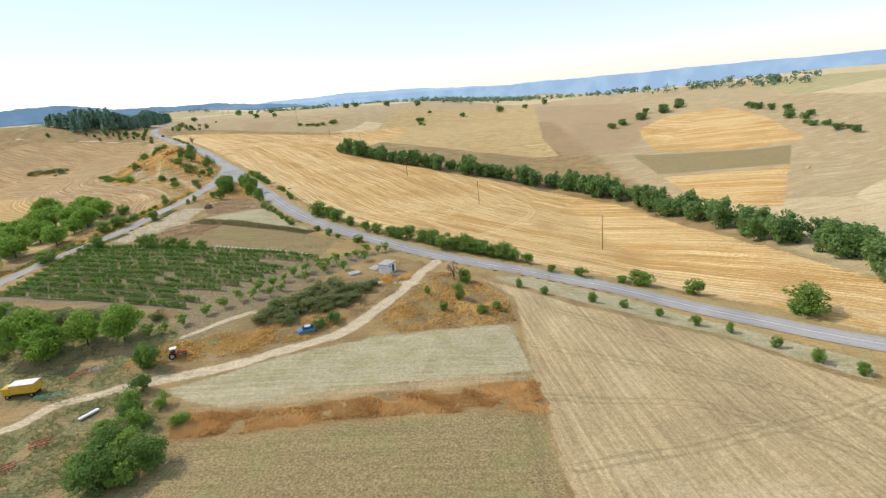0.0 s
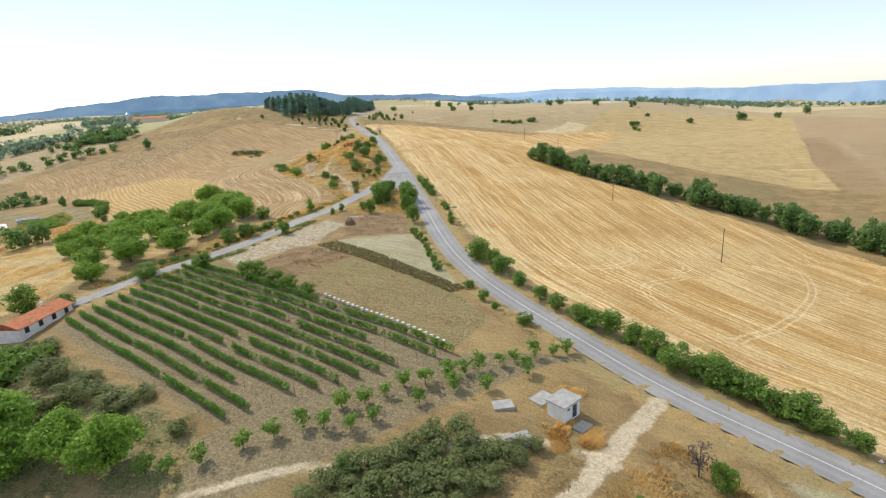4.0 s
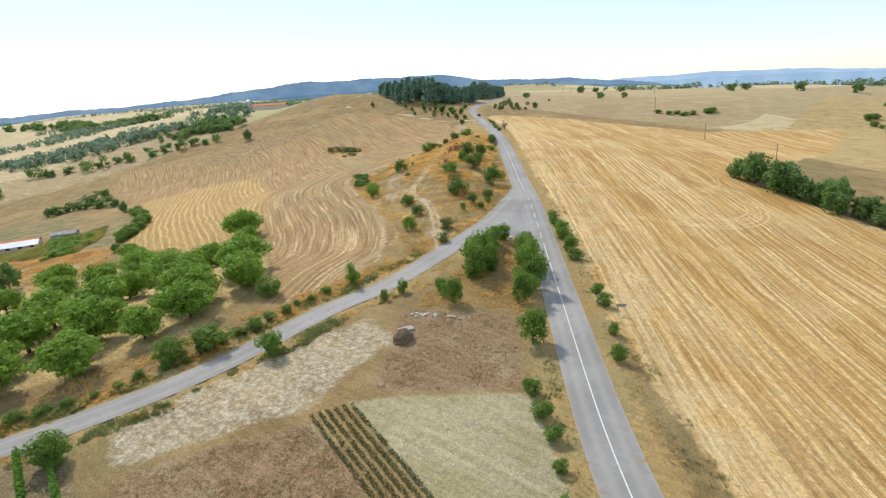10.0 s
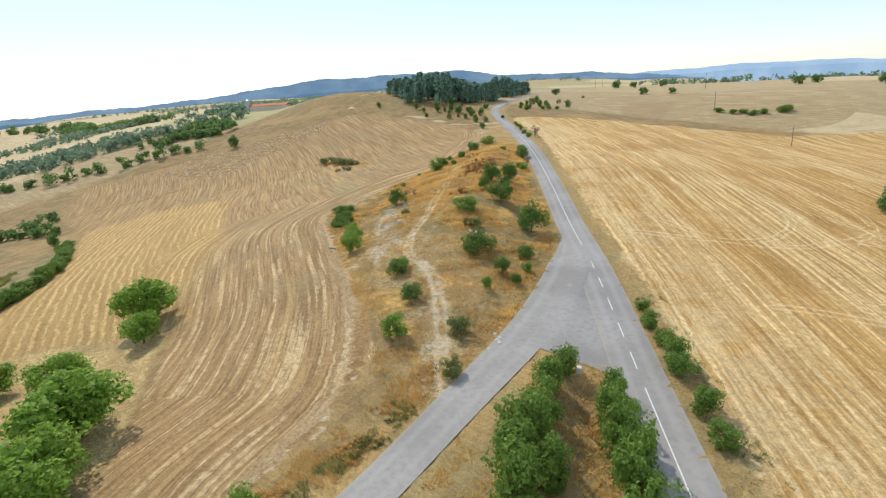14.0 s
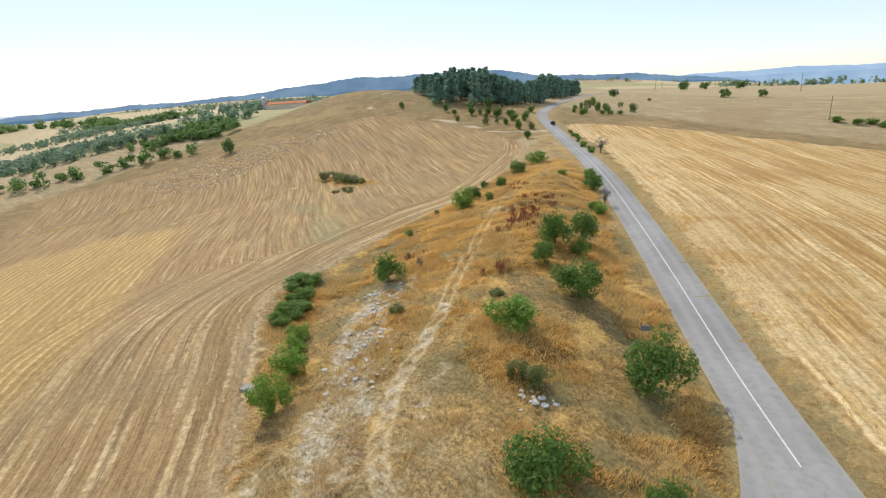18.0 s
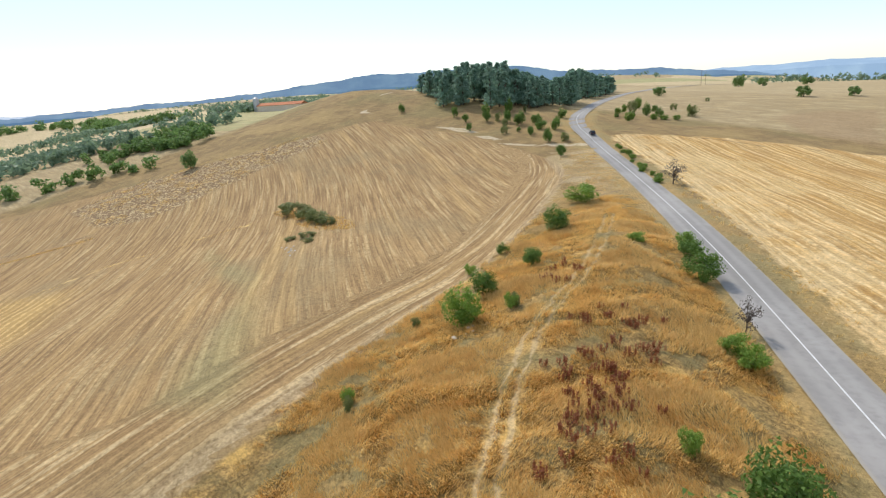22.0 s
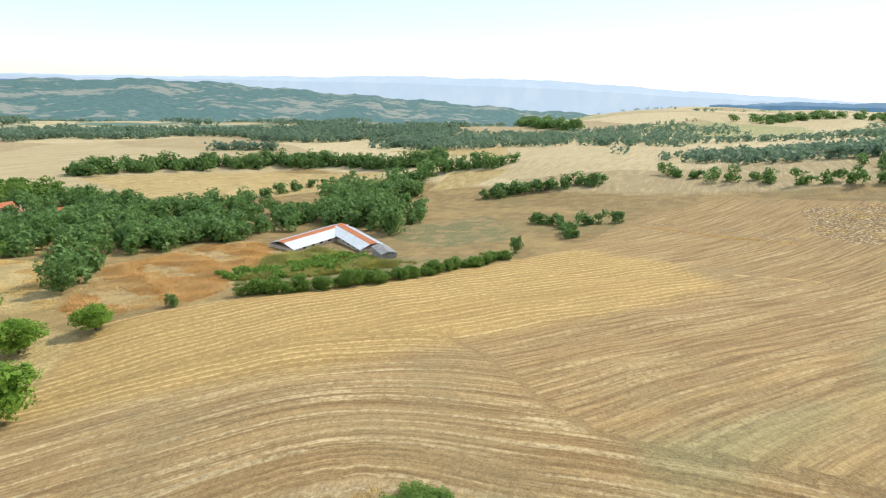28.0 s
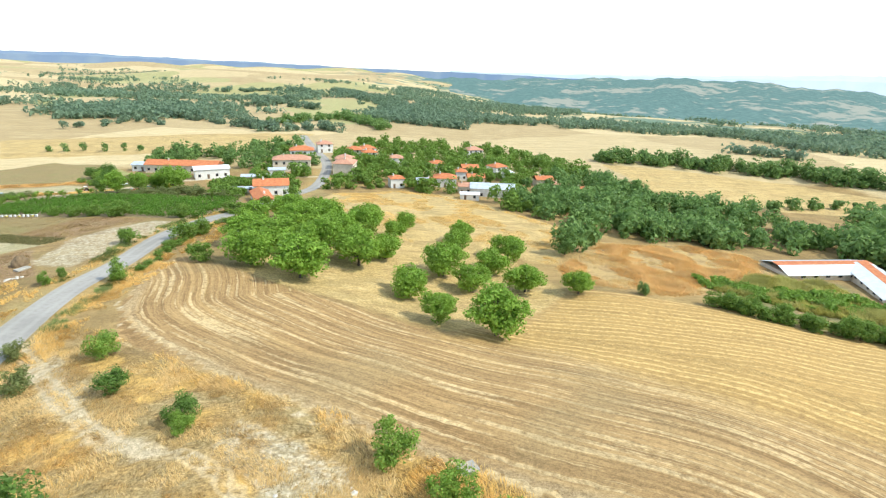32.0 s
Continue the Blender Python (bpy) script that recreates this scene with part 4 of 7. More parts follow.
def leaf_cloud(name, clumps, per, size, mat, seed, droop=0.0, flat=0.75):
    """Many small leaf faces in clumps: clumps is a list of centre and radii."""
    g = np.random.default_rng(seed)
    c = np.array([q[:3] for q in clumps], float)
    r = np.array([q[3:] for q in clumps], float)
    n = len(c) * per
    d = g.normal(size=(n, 3))
    d /= np.linalg.norm(d, axis=1)[:, None]
    rad = g.uniform(0.45, 1.0, n) ** 0.6
    p = np.repeat(c, per, 0) + d * np.repeat(r, per, 0) * rad[:, None]
    nrm = d + g.normal(size=(n, 3)) * 0.55 + np.array([0, 0, 0.35])
    nrm /= np.linalg.norm(nrm, axis=1)[:, None]
    a = np.cross(nrm, g.normal(size=(n, 3)))
    a /= np.linalg.norm(a, axis=1)[:, None]
    b = np.cross(nrm, a)
    s = (size * g.uniform(0.6, 1.35, n))[:, None]
    quad = np.stack([p - a * s * 1.15, p + a * s * 0.85 - b * s * flat * 1.1 - nrm * s * 0.2, p + a * s * 0.85 + b * s * flat * 1.1 - nrm * s * 0.2], 1).reshape(-1, 3)
    me = bpy.data.meshes.new(name)
    me.vertices.add(len(quad))
    me.vertices.foreach_set("co", quad.astype(np.float32).ravel())
    me.loops.add(len(quad))
    me.loops.foreach_set("vertex_index", np.arange(len(quad), dtype=np.int32))
    me.polygons.add(n)
    me.polygons.foreach_set("loop_start", (np.arange(n) * 3).astype(np.int32))
    me.update(calc_edges=True)
    me.materials.append(mat)
    return me


def limb(bm, a, b, ra, rb, sides=6):
    a, b = Vector(a), Vector(b)
    d = (b - a).normalized()
    u = d.orthogonal().normalized()
    w = d.cross(u)
    ring = []
    for p, r in ((a, ra), (b, rb)):
        ring.append([bm.verts.new(p + (u * math.cos(t) + w * math.sin(t)) * r) for t in [2 * math.pi * i / sides for i in range(sides)]])
    for i in range(sides):
        bm.faces.new((ring[0][i], ring[0][(i + 1) % sides], ring[1][(i + 1) % sides], ring[1][i]))
    bm.faces.new(ring[1])


def done(name, bm, mat):
    me = bpy.data.meshes.new(name)
    bm.normal_update()
    bm.to_mesh(me)
    bm.free()
    if mat:
        me.materials.append(mat)
    return me


def part(name, data, parent, label="", mat=None):
    """Link a mesh (or bmesh) as one part under a thing."""
    me = done(name, data, mat) if isinstance(data, bmesh.types.BMesh) else data
    ob = new(name, me)
    ob.parent = parent
    if label:
        ob["label"] = label
    return ob


PROTOS = {}


def tree_proto(kind, name, label, category, trunk_h, clumps, per, size, leaf, seed, trunk_r=0.18, limbs=6, crown="crown"):
    """A plant about 1 crown wide in its own metres; kept as data until placed."""
    bm = bmesh.new()
    g = random.Random(seed)
    limb(bm, (0, 0, -0.4), (g.uniform(-.1, .1), g.uniform(-.1, .1), trunk_h), trunk_r, trunk_r * 0.7)
    top = Vector((0, 0, trunk_h))
    for i in range(limbs):
        q = clumps[g.randrange(len(clumps))]
        e = Vector(q[:3])
        m = top.lerp(e, 0.5) + Vector((0, 0, 0.15 * (e - top).length))
        limb(bm, top * 0.9, m, trunk_r * 0.55, trunk_r * 0.35, 5)
        limb(bm, m, e, trunk_r * 0.35, trunk_r * 0.12, 4)
    t = done("trunk", bm, BARK)
    if crown == "seed_head":
        c = [leaf_cloud("seed_head", [q], per, size, leaf, seed + j) for j, q in enumerate(clumps[:-1])] + [leaf_cloud("leaf_tuft", clumps[-1:], per, size, leaf, seed)]
    else:
        c = [leaf_cloud(crown, clumps, per, size, leaf, seed)]
    PROTOS[kind] = (name, label, category, t, c)


def ellipsoid_clumps(n, w, h, z0, seed, r=0.22, hollow=0.5, skew=0.25):
    """Clump centres in an uneven rounded crown w wide and h high that starts at z0."""
    g = random.Random(seed)
    lob = [(g.uniform(0, 6.28), g.uniform(0.75, 1.2)) for _ in range(5)]
    out = []
    while len(out) < n:
        x, y, z = (g.uniform(-1, 1) for _ in range(3))
        d = math.sqrt(x * x + y * y + z * z)
        a = math.atan2(y, x)
        lim = 0.85 + 0.25 * sum(math.cos(2 * (a - p)) * (q - 1) for p, q in lob) + 0.12 * math.sin(3 * a + lob[0][0])
        if d > lim or d < hollow * g.random():
            continue
        k = g.uniform(0.7, 1.25) * r
        out.append((x * w / 2 * 0.86, y * w / 2 * 0.86, z0 + h / 2 + z * h / 2 * 0.86 + skew * g.uniform(-.3, .3), k * w * 0.62, k * w * 0.62, k * h * 0.62))
    return out


def cone_clumps(n, w, h, z0, seed):
    """Clumps in whorls that narrow to a pointed top, as on a pine."""
    g = random.Random(seed)
    out = []
    for i in range(n):
        u = (i + g.random()) / n
        u = 1 - (1 - u) ** 1.35 if i % 3 else g.random() ** 1.5
        wide = w / 2 * (0.16 + 0.84 * (1 - u) ** 0.75) * (0.8 + 0.2 * math.sin(u * 26 + seed))
        a, r = g.uniform(0, 6.28), wide * math.sqrt(g.uniform(0.05, 0.75))
        k = g.uniform(0.7, 1.2) * (0.62 + 0.55 * (1 - u))
        out.append((math.cos(a) * r, math.sin(a) * r, z0 + u * h, 0.95 * k, 0.95 * k, 0.85 * k))
    return out


def make_protos():
    for i in range(3):
        tree_proto("walnut%d" % i, "walnut_tree", "broad green walnut tree with a short trunk on dry grass", "tree", 1.7, ellipsoid_clumps(84, 9.9, 7.3, 0.5, 10 + i, 0.21, 0.3), 62, 0.21, LEAF_WALNUT, 20 + i, 0.28, 9)
        tree_proto("dark%d" % i, "bush", "dense dark green shrub on dry grass", "bush", 0.8, ellipsoid_clumps(30, 4.0, 3.9, -0.3, 30 + i, 0.28, 0.3), 90, 0.1, LEAF_DARK, 40 + i, 0.1, 4)
        tree_proto("green%d" % i, "bush", "bright green leafy shrub on dry grass", "bush", 0.7, ellipsoid_clumps(28, 4.0, 3.7, -0.1, 50 + i, 0.26, 0.3), 90, 0.1, LEAF_GREEN, 60 + i, 0.09, 5)
        tree_proto("mid%d" % i, "bush", "green leafy shrub beside the road", "bush", 0.7, ellipsoid_clumps(32, 4.0, 3.9, -0.2, 70 + i, 0.26, 0.3), 84, 0.11, LEAF_MID, 80 + i, 0.1, 5)
        tree_proto("band%d" % i, "tree", "dark green broadleaf tree in a hedgerow", "tree", 1.4, ellipsoid_clumps(44, 8.0, 7.6, -0.4, 90 + i, 0.23, 0.3), 38, 0.28, LEAF_WOOD, 100 + i, 0.22, 5)
        tree_proto("pine%d" % i, "pine_tree", "dark green pine tree in a small wood", "tree", 7.5, cone_clumps(48, 6.4, 10.6, 1.2, 110 + i), 30, 0.27, LEAF_PINE, 120 + i, 0.2, 4)
    for i in range(2):
        tree_proto("olive%d" % i, "bush", "grey-green shrub on dry grass", "bush", 0.6, ellipsoid_clumps(26, 4.0, 3.4, -0.2, 130 + i, 0.27, 0.3), 84, 0.1, LEAF_OLIVE, 140 + i, 0.08, 4)
        tree_proto("sapling%d" % i, "sapling", "young green fruit tree on bare ground", "tree", 0.7, ellipsoid_clumps(14, 2.4, 2.3, 0.3, 150 + i, 0.28, 0.3), 36, 0.12, LEAF_GREEN, 160 + i, 0.05, 5)
        tree_proto("bare%d" % i, "dry_bush", "leafless grey shrub with bare twigs", "bush", 1.2, ellipsoid_clumps(18, 4.0, 3.6, 0.5, 170 + i, 0.25), 26, 0.1, LEAF_TWIG, 180 + i, 0.1, 16)
        g = random.Random(190 + i)
        stems = [(g.gauss(0, .2), g.gauss(0, .2), g.uniform(.5, .95), .07, .07, g.uniform(.35, .6)) for _ in range(9)] + [(0, 0, .3, .34, .34, .26)]
        tree_proto("dock%d" % i, "dock_plant", "upright rust-brown dry dock stalks with seed heads", "plant", 0.35, stems, 40, 0.05, LEAF_DRY, 200 + i, 0.02, 9, "seed_head")


make_protos()
NOMINAL = {"walnut": (9.5, 7.7), "dark": (4.0, 3.6), "green": (4.0, 3.6), "mid": (4.0, 3.7), "band": (8.0, 7.2), "pine": (6.4, 12.0), "olive": (4.0, 3.3), "sapling": (2.4, 2.6), "bare": (4.0, 4.1), "dock": (1.5, 1.5)}
COUNT = {"walnut": 3, "dark": 3, "green": 3, "mid": 3, "band": 3, "pine": 3, "olive": 2, "sapling": 2, "bare": 2, "dock": 2}


def plant(kind, x, y, w, h, group="", label=""):
    v = int(rng.integers(COUNT[kind]))
    name, lab, cat, t, crowns = PROTOS[kind + str(v)]
    nw, nh = NOMINAL[kind]
    ob = tagged(new(name), label or lab, cat, group)
    ob.empty_display_size = 0.1
    new("trunk", t).parent = ob
    for c in crowns:
        new(c.name.split(".")[0], c).parent = ob
    sw, sh = w / nw, h / nh
    ob.matrix_world = pose(x, y, land_at(x, y) - 0.05, 0, 0, float(rng.uniform(0, 360))) @ Matrix.Diagonal((sw * float(rng.uniform(.92, 1.08)), sw * float(rng.uniform(.92, 1.08)), sh, 1))
    return ob


def plant_all(kind, rows, group="", ws=1.0, hs=1.0, label=""):
    for x, y, w, h in rows:
        plant(kind, x, y, w * ws, h * hs, group, label)


def plant_line(kind, pts, gap, w, h, jitter, group="", label="", rows=1):
    for x, y in curve_points(pts, gap):
        for _ in range(rows):
            q = float(rng.uniform(0.7, 1.25))
            plant(kind, x + float(rng.normal()) * jitter, y + float(rng.normal()) * jitter, w * q, h * q * float(rng.uniform(.85, 1.15)), group, label)


ROADSIDE = [(-52, 197, 9, 6.5), (-44, 190, 8, 6), (-32, 178, 5, 4), (-28, 175, 5, 4), (-23, 172, 6, 4.6), (-17, 169, 8, 5.6), (-8, 164, 8, 6), (-4, 161, 8, 6), (2, 158, 8.5, 6.5), (8, 156, 8, 6), (13, 153.5, 8, 5.5), (49, 134, 8, 5), (60, 128, 6, 5), (34, 140, 5, 3), (26, 143, 4, 2.4), (78, 111, 13, 8), (44, 136, 4, 2.4)]
ROADSIDE += [(-20, 170.5, 6, 4.5), (-12, 166.5, 6.5, 5), (5, 157, 7, 5.5), (10.5, 154.5, 6, 5), (16, 152, 6, 4.5), (-48, 193.5, 7, 5.5), (-38, 184, 5, 4), (20, 149.5, 5, 3.6), (-1, 159.5, 6, 5)]
plant_all("mid", ROADSIDE, "shrubs along the road", 0.95, 0.9)
SAPLINGS = [(15, 130, 2.5, 2.6), (21, 125, 2.5, 2.4), (32, 121, 2.7, 2.7), (39, 118, 2.7, 2.5), (46, 114, 2.5, 2.2), (52, 109, 3, 2.8), (58, 105, 2.5, 2.5), (63, 97, 2.7, 3), (67, 90, 3.1, 3), (71, 84, 3, 2.7)]
plant_all("mid", SAPLINGS, "saplings beside the road", 1, 1, "small round green sapling on pale grass")
LEFTHEDGE = [(-78, 211, 3.2, 2.6), (-75, 207, 3.4, 2.6), (-72, 204, 2.6, 2.2), (-69, 200, 2.1, 2), (-66, 194, 2.7, 2.8), (-63, 190, 2.6, 2.4), (-60, 186, 3, 2.8), (-49, 178, 3.3, 2.2), (-44, 173, 3, 2.6), (-40, 170, 2.6, 2), (-33, 166, 4, 3)]
plant_all("mid", LEFTHEDGE, "low shrubs along the road")
TRIANGLE = [(-111.6, 262, 4.6, 4.6), (-111, 257, 5.4, 6), (-109.5, 252, 6.2, 7), (-108.5, 247, 6.6, 8), (-107, 243, 6.6, 8.6), (-105.5, 239, 6.8, 8.8), (-104, 244, 5, 7), (-105, 262, 3.8, 4.6), (-103.6, 259, 4.6, 6), (-102, 255.5, 5.6, 7.6), (-100, 252, 6.2, 8.8), (-97.5, 248.5, 6.4, 9.8), (-94, 241, 7.2, 11), (-92, 236, 6, 8), (-102.5, 227, 4.6, 6), (-106, 229, 3.6, 4), (-114, 221, 2, 2.6), (-113, 225, 2.5, 3.6), (-84, 223, 6, 7.5)]
plant_all("mid", TRIANGLE, "trees between the two roads", 1, 0.9, "tall green roadside tree with a narrow crown")
RIGHTROAD = [(-109.1, 284.7, 3, 2.6), (-106.3, 280.2, 3.8, 3.6), (-103.5, 276.5, 3.4, 3.2), (-101.1, 273, 5, 5.2), (-99.1, 270.2, 4.8, 4.6), (-95.2, 264.7, 4.8, 4.8), (-92.1, 260, 4.6, 3.6), (-82, 246, 3.4, 2.6), (-79, 242, 3.8, 3), (-74, 232, 2.5, 3), (-71, 225, 3, 3.4)]
plant_all("mid", RIGHTROAD, "low shrubs along the road", 0.95, 0.85)
BANK_DARK = [(-167.6, 332.6, 6.4, 6), (-166.5, 340.3, 6, 5.6), (-186.7, 312.2, 5.2, 5.4), (-152.4, 274.4, 4.3, 3.4), (-143.7, 289.6, 7.6, 5.4), (-141.6, 308.5, 7.6, 7.4), (-156.3, 319.2, 7.0, 6.0), (-165, 325.1, 3.8, 4), (-163.4, 333.3, 3.4, 3.4), (-135, 285, 3.6, 3.6), (-131, 283, 2.4, 2.4), (-135, 294, 4, 3.4), (-207.3, 360.4, 4.6, 4), (-206, 371, 3.7, 3.5), (-217.6, 378.3, 2.5, 2.2), (-213.9, 390.4, 5.8, 5), (-184.1, 379.3, 5.2, 4.4), (-188, 385.5, 4.6, 3.8), (-142.6, 267.5, 4.7, 3.2)]
plant_all("dark", BANK_DARK, "shrubs on the dry bank")
BANK_GREEN = [(-174.5, 282.5, 5.6, 5.6), (-179.5, 288.5, 5, 4.6), (-184, 292, 4, 3.2), (-158.3, 306.6, 7.6, 4.6), (-153, 277, 3.2, 2.6), (-203.7, 351.8, 6.2, 5.8), (-221.6, 413.3, 8.5, 5), (-196.3, 385.8, 3.6, 1.8), (-173, 361, 3.4, 3), (-132, 289, 2.8, 2.6), (-134, 278, 2.2, 2.8), (-125.5, 224, 4.4, 5.2), (-190.1, 389.3, 3.4, 4.0), (-136.8, 257.1, 5.4, 4.4), (-187.5, 294.9, 3.6, 3), (-172.5, 342, 2, 2.4), (-199.3, 356.3, 2.2, 2.4), (-217.5, 369.2, 2.2, 2.2), (-204.4, 334.3, 1.8, 2), (-175, 362, 4, 2.6)]
plant_all("green", BANK_GREEN, "shrubs on the dry bank")
BANK_GREY = [(-150, 299, 3, 3), (-152.6, 299, 2.4, 2.2), (-199.3, 357, 1.8, 2.2), (-124.2, 254, 4.0, 3.2), (-129.5, 263.7, 4.6, 3.6), (-202.5, 332.9, 1.6, 1.8), (-210.8, 350.4, 1.4, 1.8), (-176.2, 304.1, 2.6, 1.6), (-164.5, 312.1, 2.6, 1.2), (-192, 322, 1.2, 1.6)]
plant_all("olive", BANK_GREY, "shrubs on the dry bank")
g_thicket = random.Random(83)
for _ in range(30):
    t = g_thicket.random()
    x, y = -193.5 - 11 * t + g_thicket.gauss(0, 1.6), 296.5 + 12 * t + g_thicket.gauss(0, 1.0)
    q = g_thicket.uniform(0.7, 1.25)
    plant("mid", x, y, 3.3 * q, 1.5 * q, "bramble thicket on the bank", "low tangled green bramble on the bank edge")
plant_all("bare", [(-175.7, 368.1, 3.4, 4.6), (-211, 439, 7, 6.4), (-184, 317, 1.8, 3), (-2, 133, 5, 6)], "", 1, 1)
g_dock = random.Random(29)
for cx, cy, spread, n in ((-179, 340, 2.6, 22), (-181.5, 347, 2.2, 8), (-182, 354, 2.4, 12), (-186, 356, 1.6, 8), (-170, 319.5, 1.4, 7), (-199, 367, 1.6, 6), (-201, 370, 1.2, 3), (-184, 345.5, 1.6, 6), (-190, 323, 1.2, 3)):
    for _ in range(n):
        q = g_dock.uniform(0.75, 1.2)
        plant("dock", cx + g_dock.gauss(0, spread), cy + g_dock.gauss(0, spread), 1.9 * q, 1.25 * q, "dry dock stalks on the bank")
for x, y in curve_points([(-127.5, 218), (-127, 206), (-128.5, 192), (-132, 178), (-139, 164)], 3.2):
    q = float(rng.uniform(0.6, 1.3))
    plant("mid", x + float(rng.normal()) * 0.7, y, 3.0 * q, 1.7 * q, "low shrubs along the village road", "low green weedy shrub beside the village road")
ORCHARD = [(-185.5, 239.6, 8.5), (-181.5, 225, 10), (-196, 218.5, 9.5), (-191, 210.5, 13), (-204, 206, 9.5), (-209, 218.5, 10), (-181, 184, 7.2), (-159, 221, 14), (-148, 214, 12), (-151, 204, 13), (-162, 206, 14), (-171, 209, 13.5), (-177.5, 202, 10), (-154, 186, 13), (-166.5, 193, 12.5), (-144, 199, 11.5), (-155.6, 172, 9), (-143.5, 190, 8.5), (-172, 185, 12), (-142, 178, 11), (-150, 169, 12), (-163, 178, 12), (-174, 173, 11), (-159, 163, 9.5), (-185, 174, 8), (-210.5, 198, 11), (-148, 155, 9), (-221, 221, 8), (-197, 194, 9), (-200, 184, 9)]
for x, y, w in ORCHARD:
    plant("walnut", x, y, w, 0.68 * w + float(rng.uniform(0, 0.8)), "walnut orchard")
plant("walnut", -195, 245.5, 12.8, 9.6, "walnut orchard")
plant_all("mid", [(-128, 194, 7, 5), (-131, 188, 6, 4.5), (-117, 197, 5.5, 4.6), (-137.4, 212, 6, 5), (-120, 168, 5.2, 4.6), (-101, 165, 7.5, 5), (-94, 163, 5.6, 4), (-88, 162, 5, 3.8), (-82, 160, 4.2, 3), (-133, 160, 8, 4.6), (-148, 139, 8, 7), (-139, 143, 5, 4.2)], "trees round the vineyard", 1, 1, "green shrub beside the vineyard")
plant_all("walnut", [(-97, 104, 13, 11), (-85, 106, 9.5, 8.5), (-77, 107, 10, 9), (-91, 101, 9, 8)], "trees by the farm track", 1, 1)
plant_all("dark", [(-66, 96, 5.5, 6), (-63, 88, 4.6, 4), (-55, 62, 8, 7), (-60, 79, 5, 5), (-50, 66, 7, 6), (-58, 70, 7, 5), (-45, 117, 4, 3.4), (-33, 108, 3.6, 2.6), (-30, 110, 3.6, 3)], "shrubs by the farm track")
plant_all("green", [(-57, 76, 5, 4), (-54, 69, 6.5, 5), (-61, 74, 5, 4), (-52, 63, 6, 5), (-63, 84, 4, 3.5), (-56, 82, 3.5, 3), (-59, 66, 6, 4.5), (-66, 95.5, 4.5, 5.5), (-50, 76, 4, 2.4)], "shrubs by the farm track", 1, 1, "bright green leafy shrub by the farm track")
plant_all("olive", [(-90, 117, 9, 4), (-98, 117, 8, 5), (-110, 119, 9, 5.6), (-104, 112, 9, 5), (-120, 124, 8, 4), (-74, 116, 5, 3)], "scrub below the vineyard", 1, 0.8)
GROVE = [(-48, 133), (-46, 136), (-43, 138), (-40, 141), (-38, 143), (-36, 145), (-33, 148), (-31, 150), (-28, 153), (-25, 156), (-23, 158), (-50, 130), (-53, 128), (-56, 122), (-59, 119), (-62, 116), (-66, 112), (-69, 109), (-47, 127), (-42, 133), (-33, 140), (-28, 147), (-38, 138), (-49, 124), (-53, 123), (-72, 108)]
for x, y in GROVE:
    q = float(rng.uniform(0.85, 1.2))
    plant("sapling", x, y, 3.1 * q, 3.1 * q, "young fruit grove")
g_scrub = random.Random(77)
for _ in range(46):
    x, y = g_scrub.uniform(-128, -72), g_scrub.uniform(98, 128)
    if float(inside(np.array([x]), np.array([y]), [(-129, 129), (-101, 124), (-74, 118), (-82, 110), (-104, 100), (-130, 104)])[0]) > 0:
        q = g_scrub.uniform(0.6, 1.3)
        plant("olive", x, y, 4.2 * q, 1.9 * q, "scrub below the vineyard", "low grey-green garden shrub on rough ground")
SCRUB = [(-44, 118, 7, 3.6), (-40, 121, 7, 3.8), (-37, 125, 7.5, 3.8), (-33, 128, 7, 3.6), (-28, 126, 6, 3.2), (-38, 117, 8, 3.6), (-32, 121, 8, 3.6), (-27, 122, 6, 3), (-47, 113, 7, 3.2), (-42, 112, 6.5, 3)]
SCRUB += [(-43, 115, 6, 2.6), (-36, 121, 6, 2.8), (-30, 125, 6.5, 2.8), (-34, 117, 6, 2.6), (-25, 127, 5, 2.6), (-45, 115.5, 5, 2.4), (-29, 118.5, 5, 2.4), (-24, 130, 4.5, 2.2)]
plant_all("olive", SCRUB, "scrub beside the hut", 1.05, 0.85, "low tangled olive-green scrub")
plant_all("mid", [(1, 132, 4, 4.4), (-1, 121, 3.6, 4.6), (-5, 115, 2.4, 3), (4, 113, 3.4, 2.4), (8, 115, 3, 2.4), (-9, 124, 2, 2.6)], "shrubs on the rough corner")
plant_all("olive", [(-307, 389, 9, 4), (-298, 388, 8, 4.2), (-290, 386, 8.5, 4), (-283, 385, 6, 2.6), (-315, 391, 6, 2.8)], "scrub island in the field")
plant_all("olive", [(-279, 376, 4.5, 1.6), (-275, 373.5, 3.6, 1.3), (-282, 372.5, 3.4, 1.2)], "scrub island in the field", 1, 1, "low grey scrub on a stony patch in stubble")
plant_all("band", [(-421, 403, 8, 9), (-331, 266, 5.6, 6.6), (-229, 192, 9, 9), (-236, 223, 3.5, 3.4)], "")
# wooded stream bed and hedgerows
plant_line("band", [(-80, 380), (-37, 352), (1, 338), (35, 326), (67, 308), (85, 280), (94, 250), (100, 220), (106, 190), (112, 160), (116, 130), (126, 100), (150, 70)], 3.3, 10.4, 9.4, 2.8, "hedgerow along the stream")
plant_line("mid", [(-249, 230), (-260, 240), (-277, 251), (-296, 259), (-319, 266)], 1.8, 5.0, 3.4, 0.7, "hedge beside the stubble field")


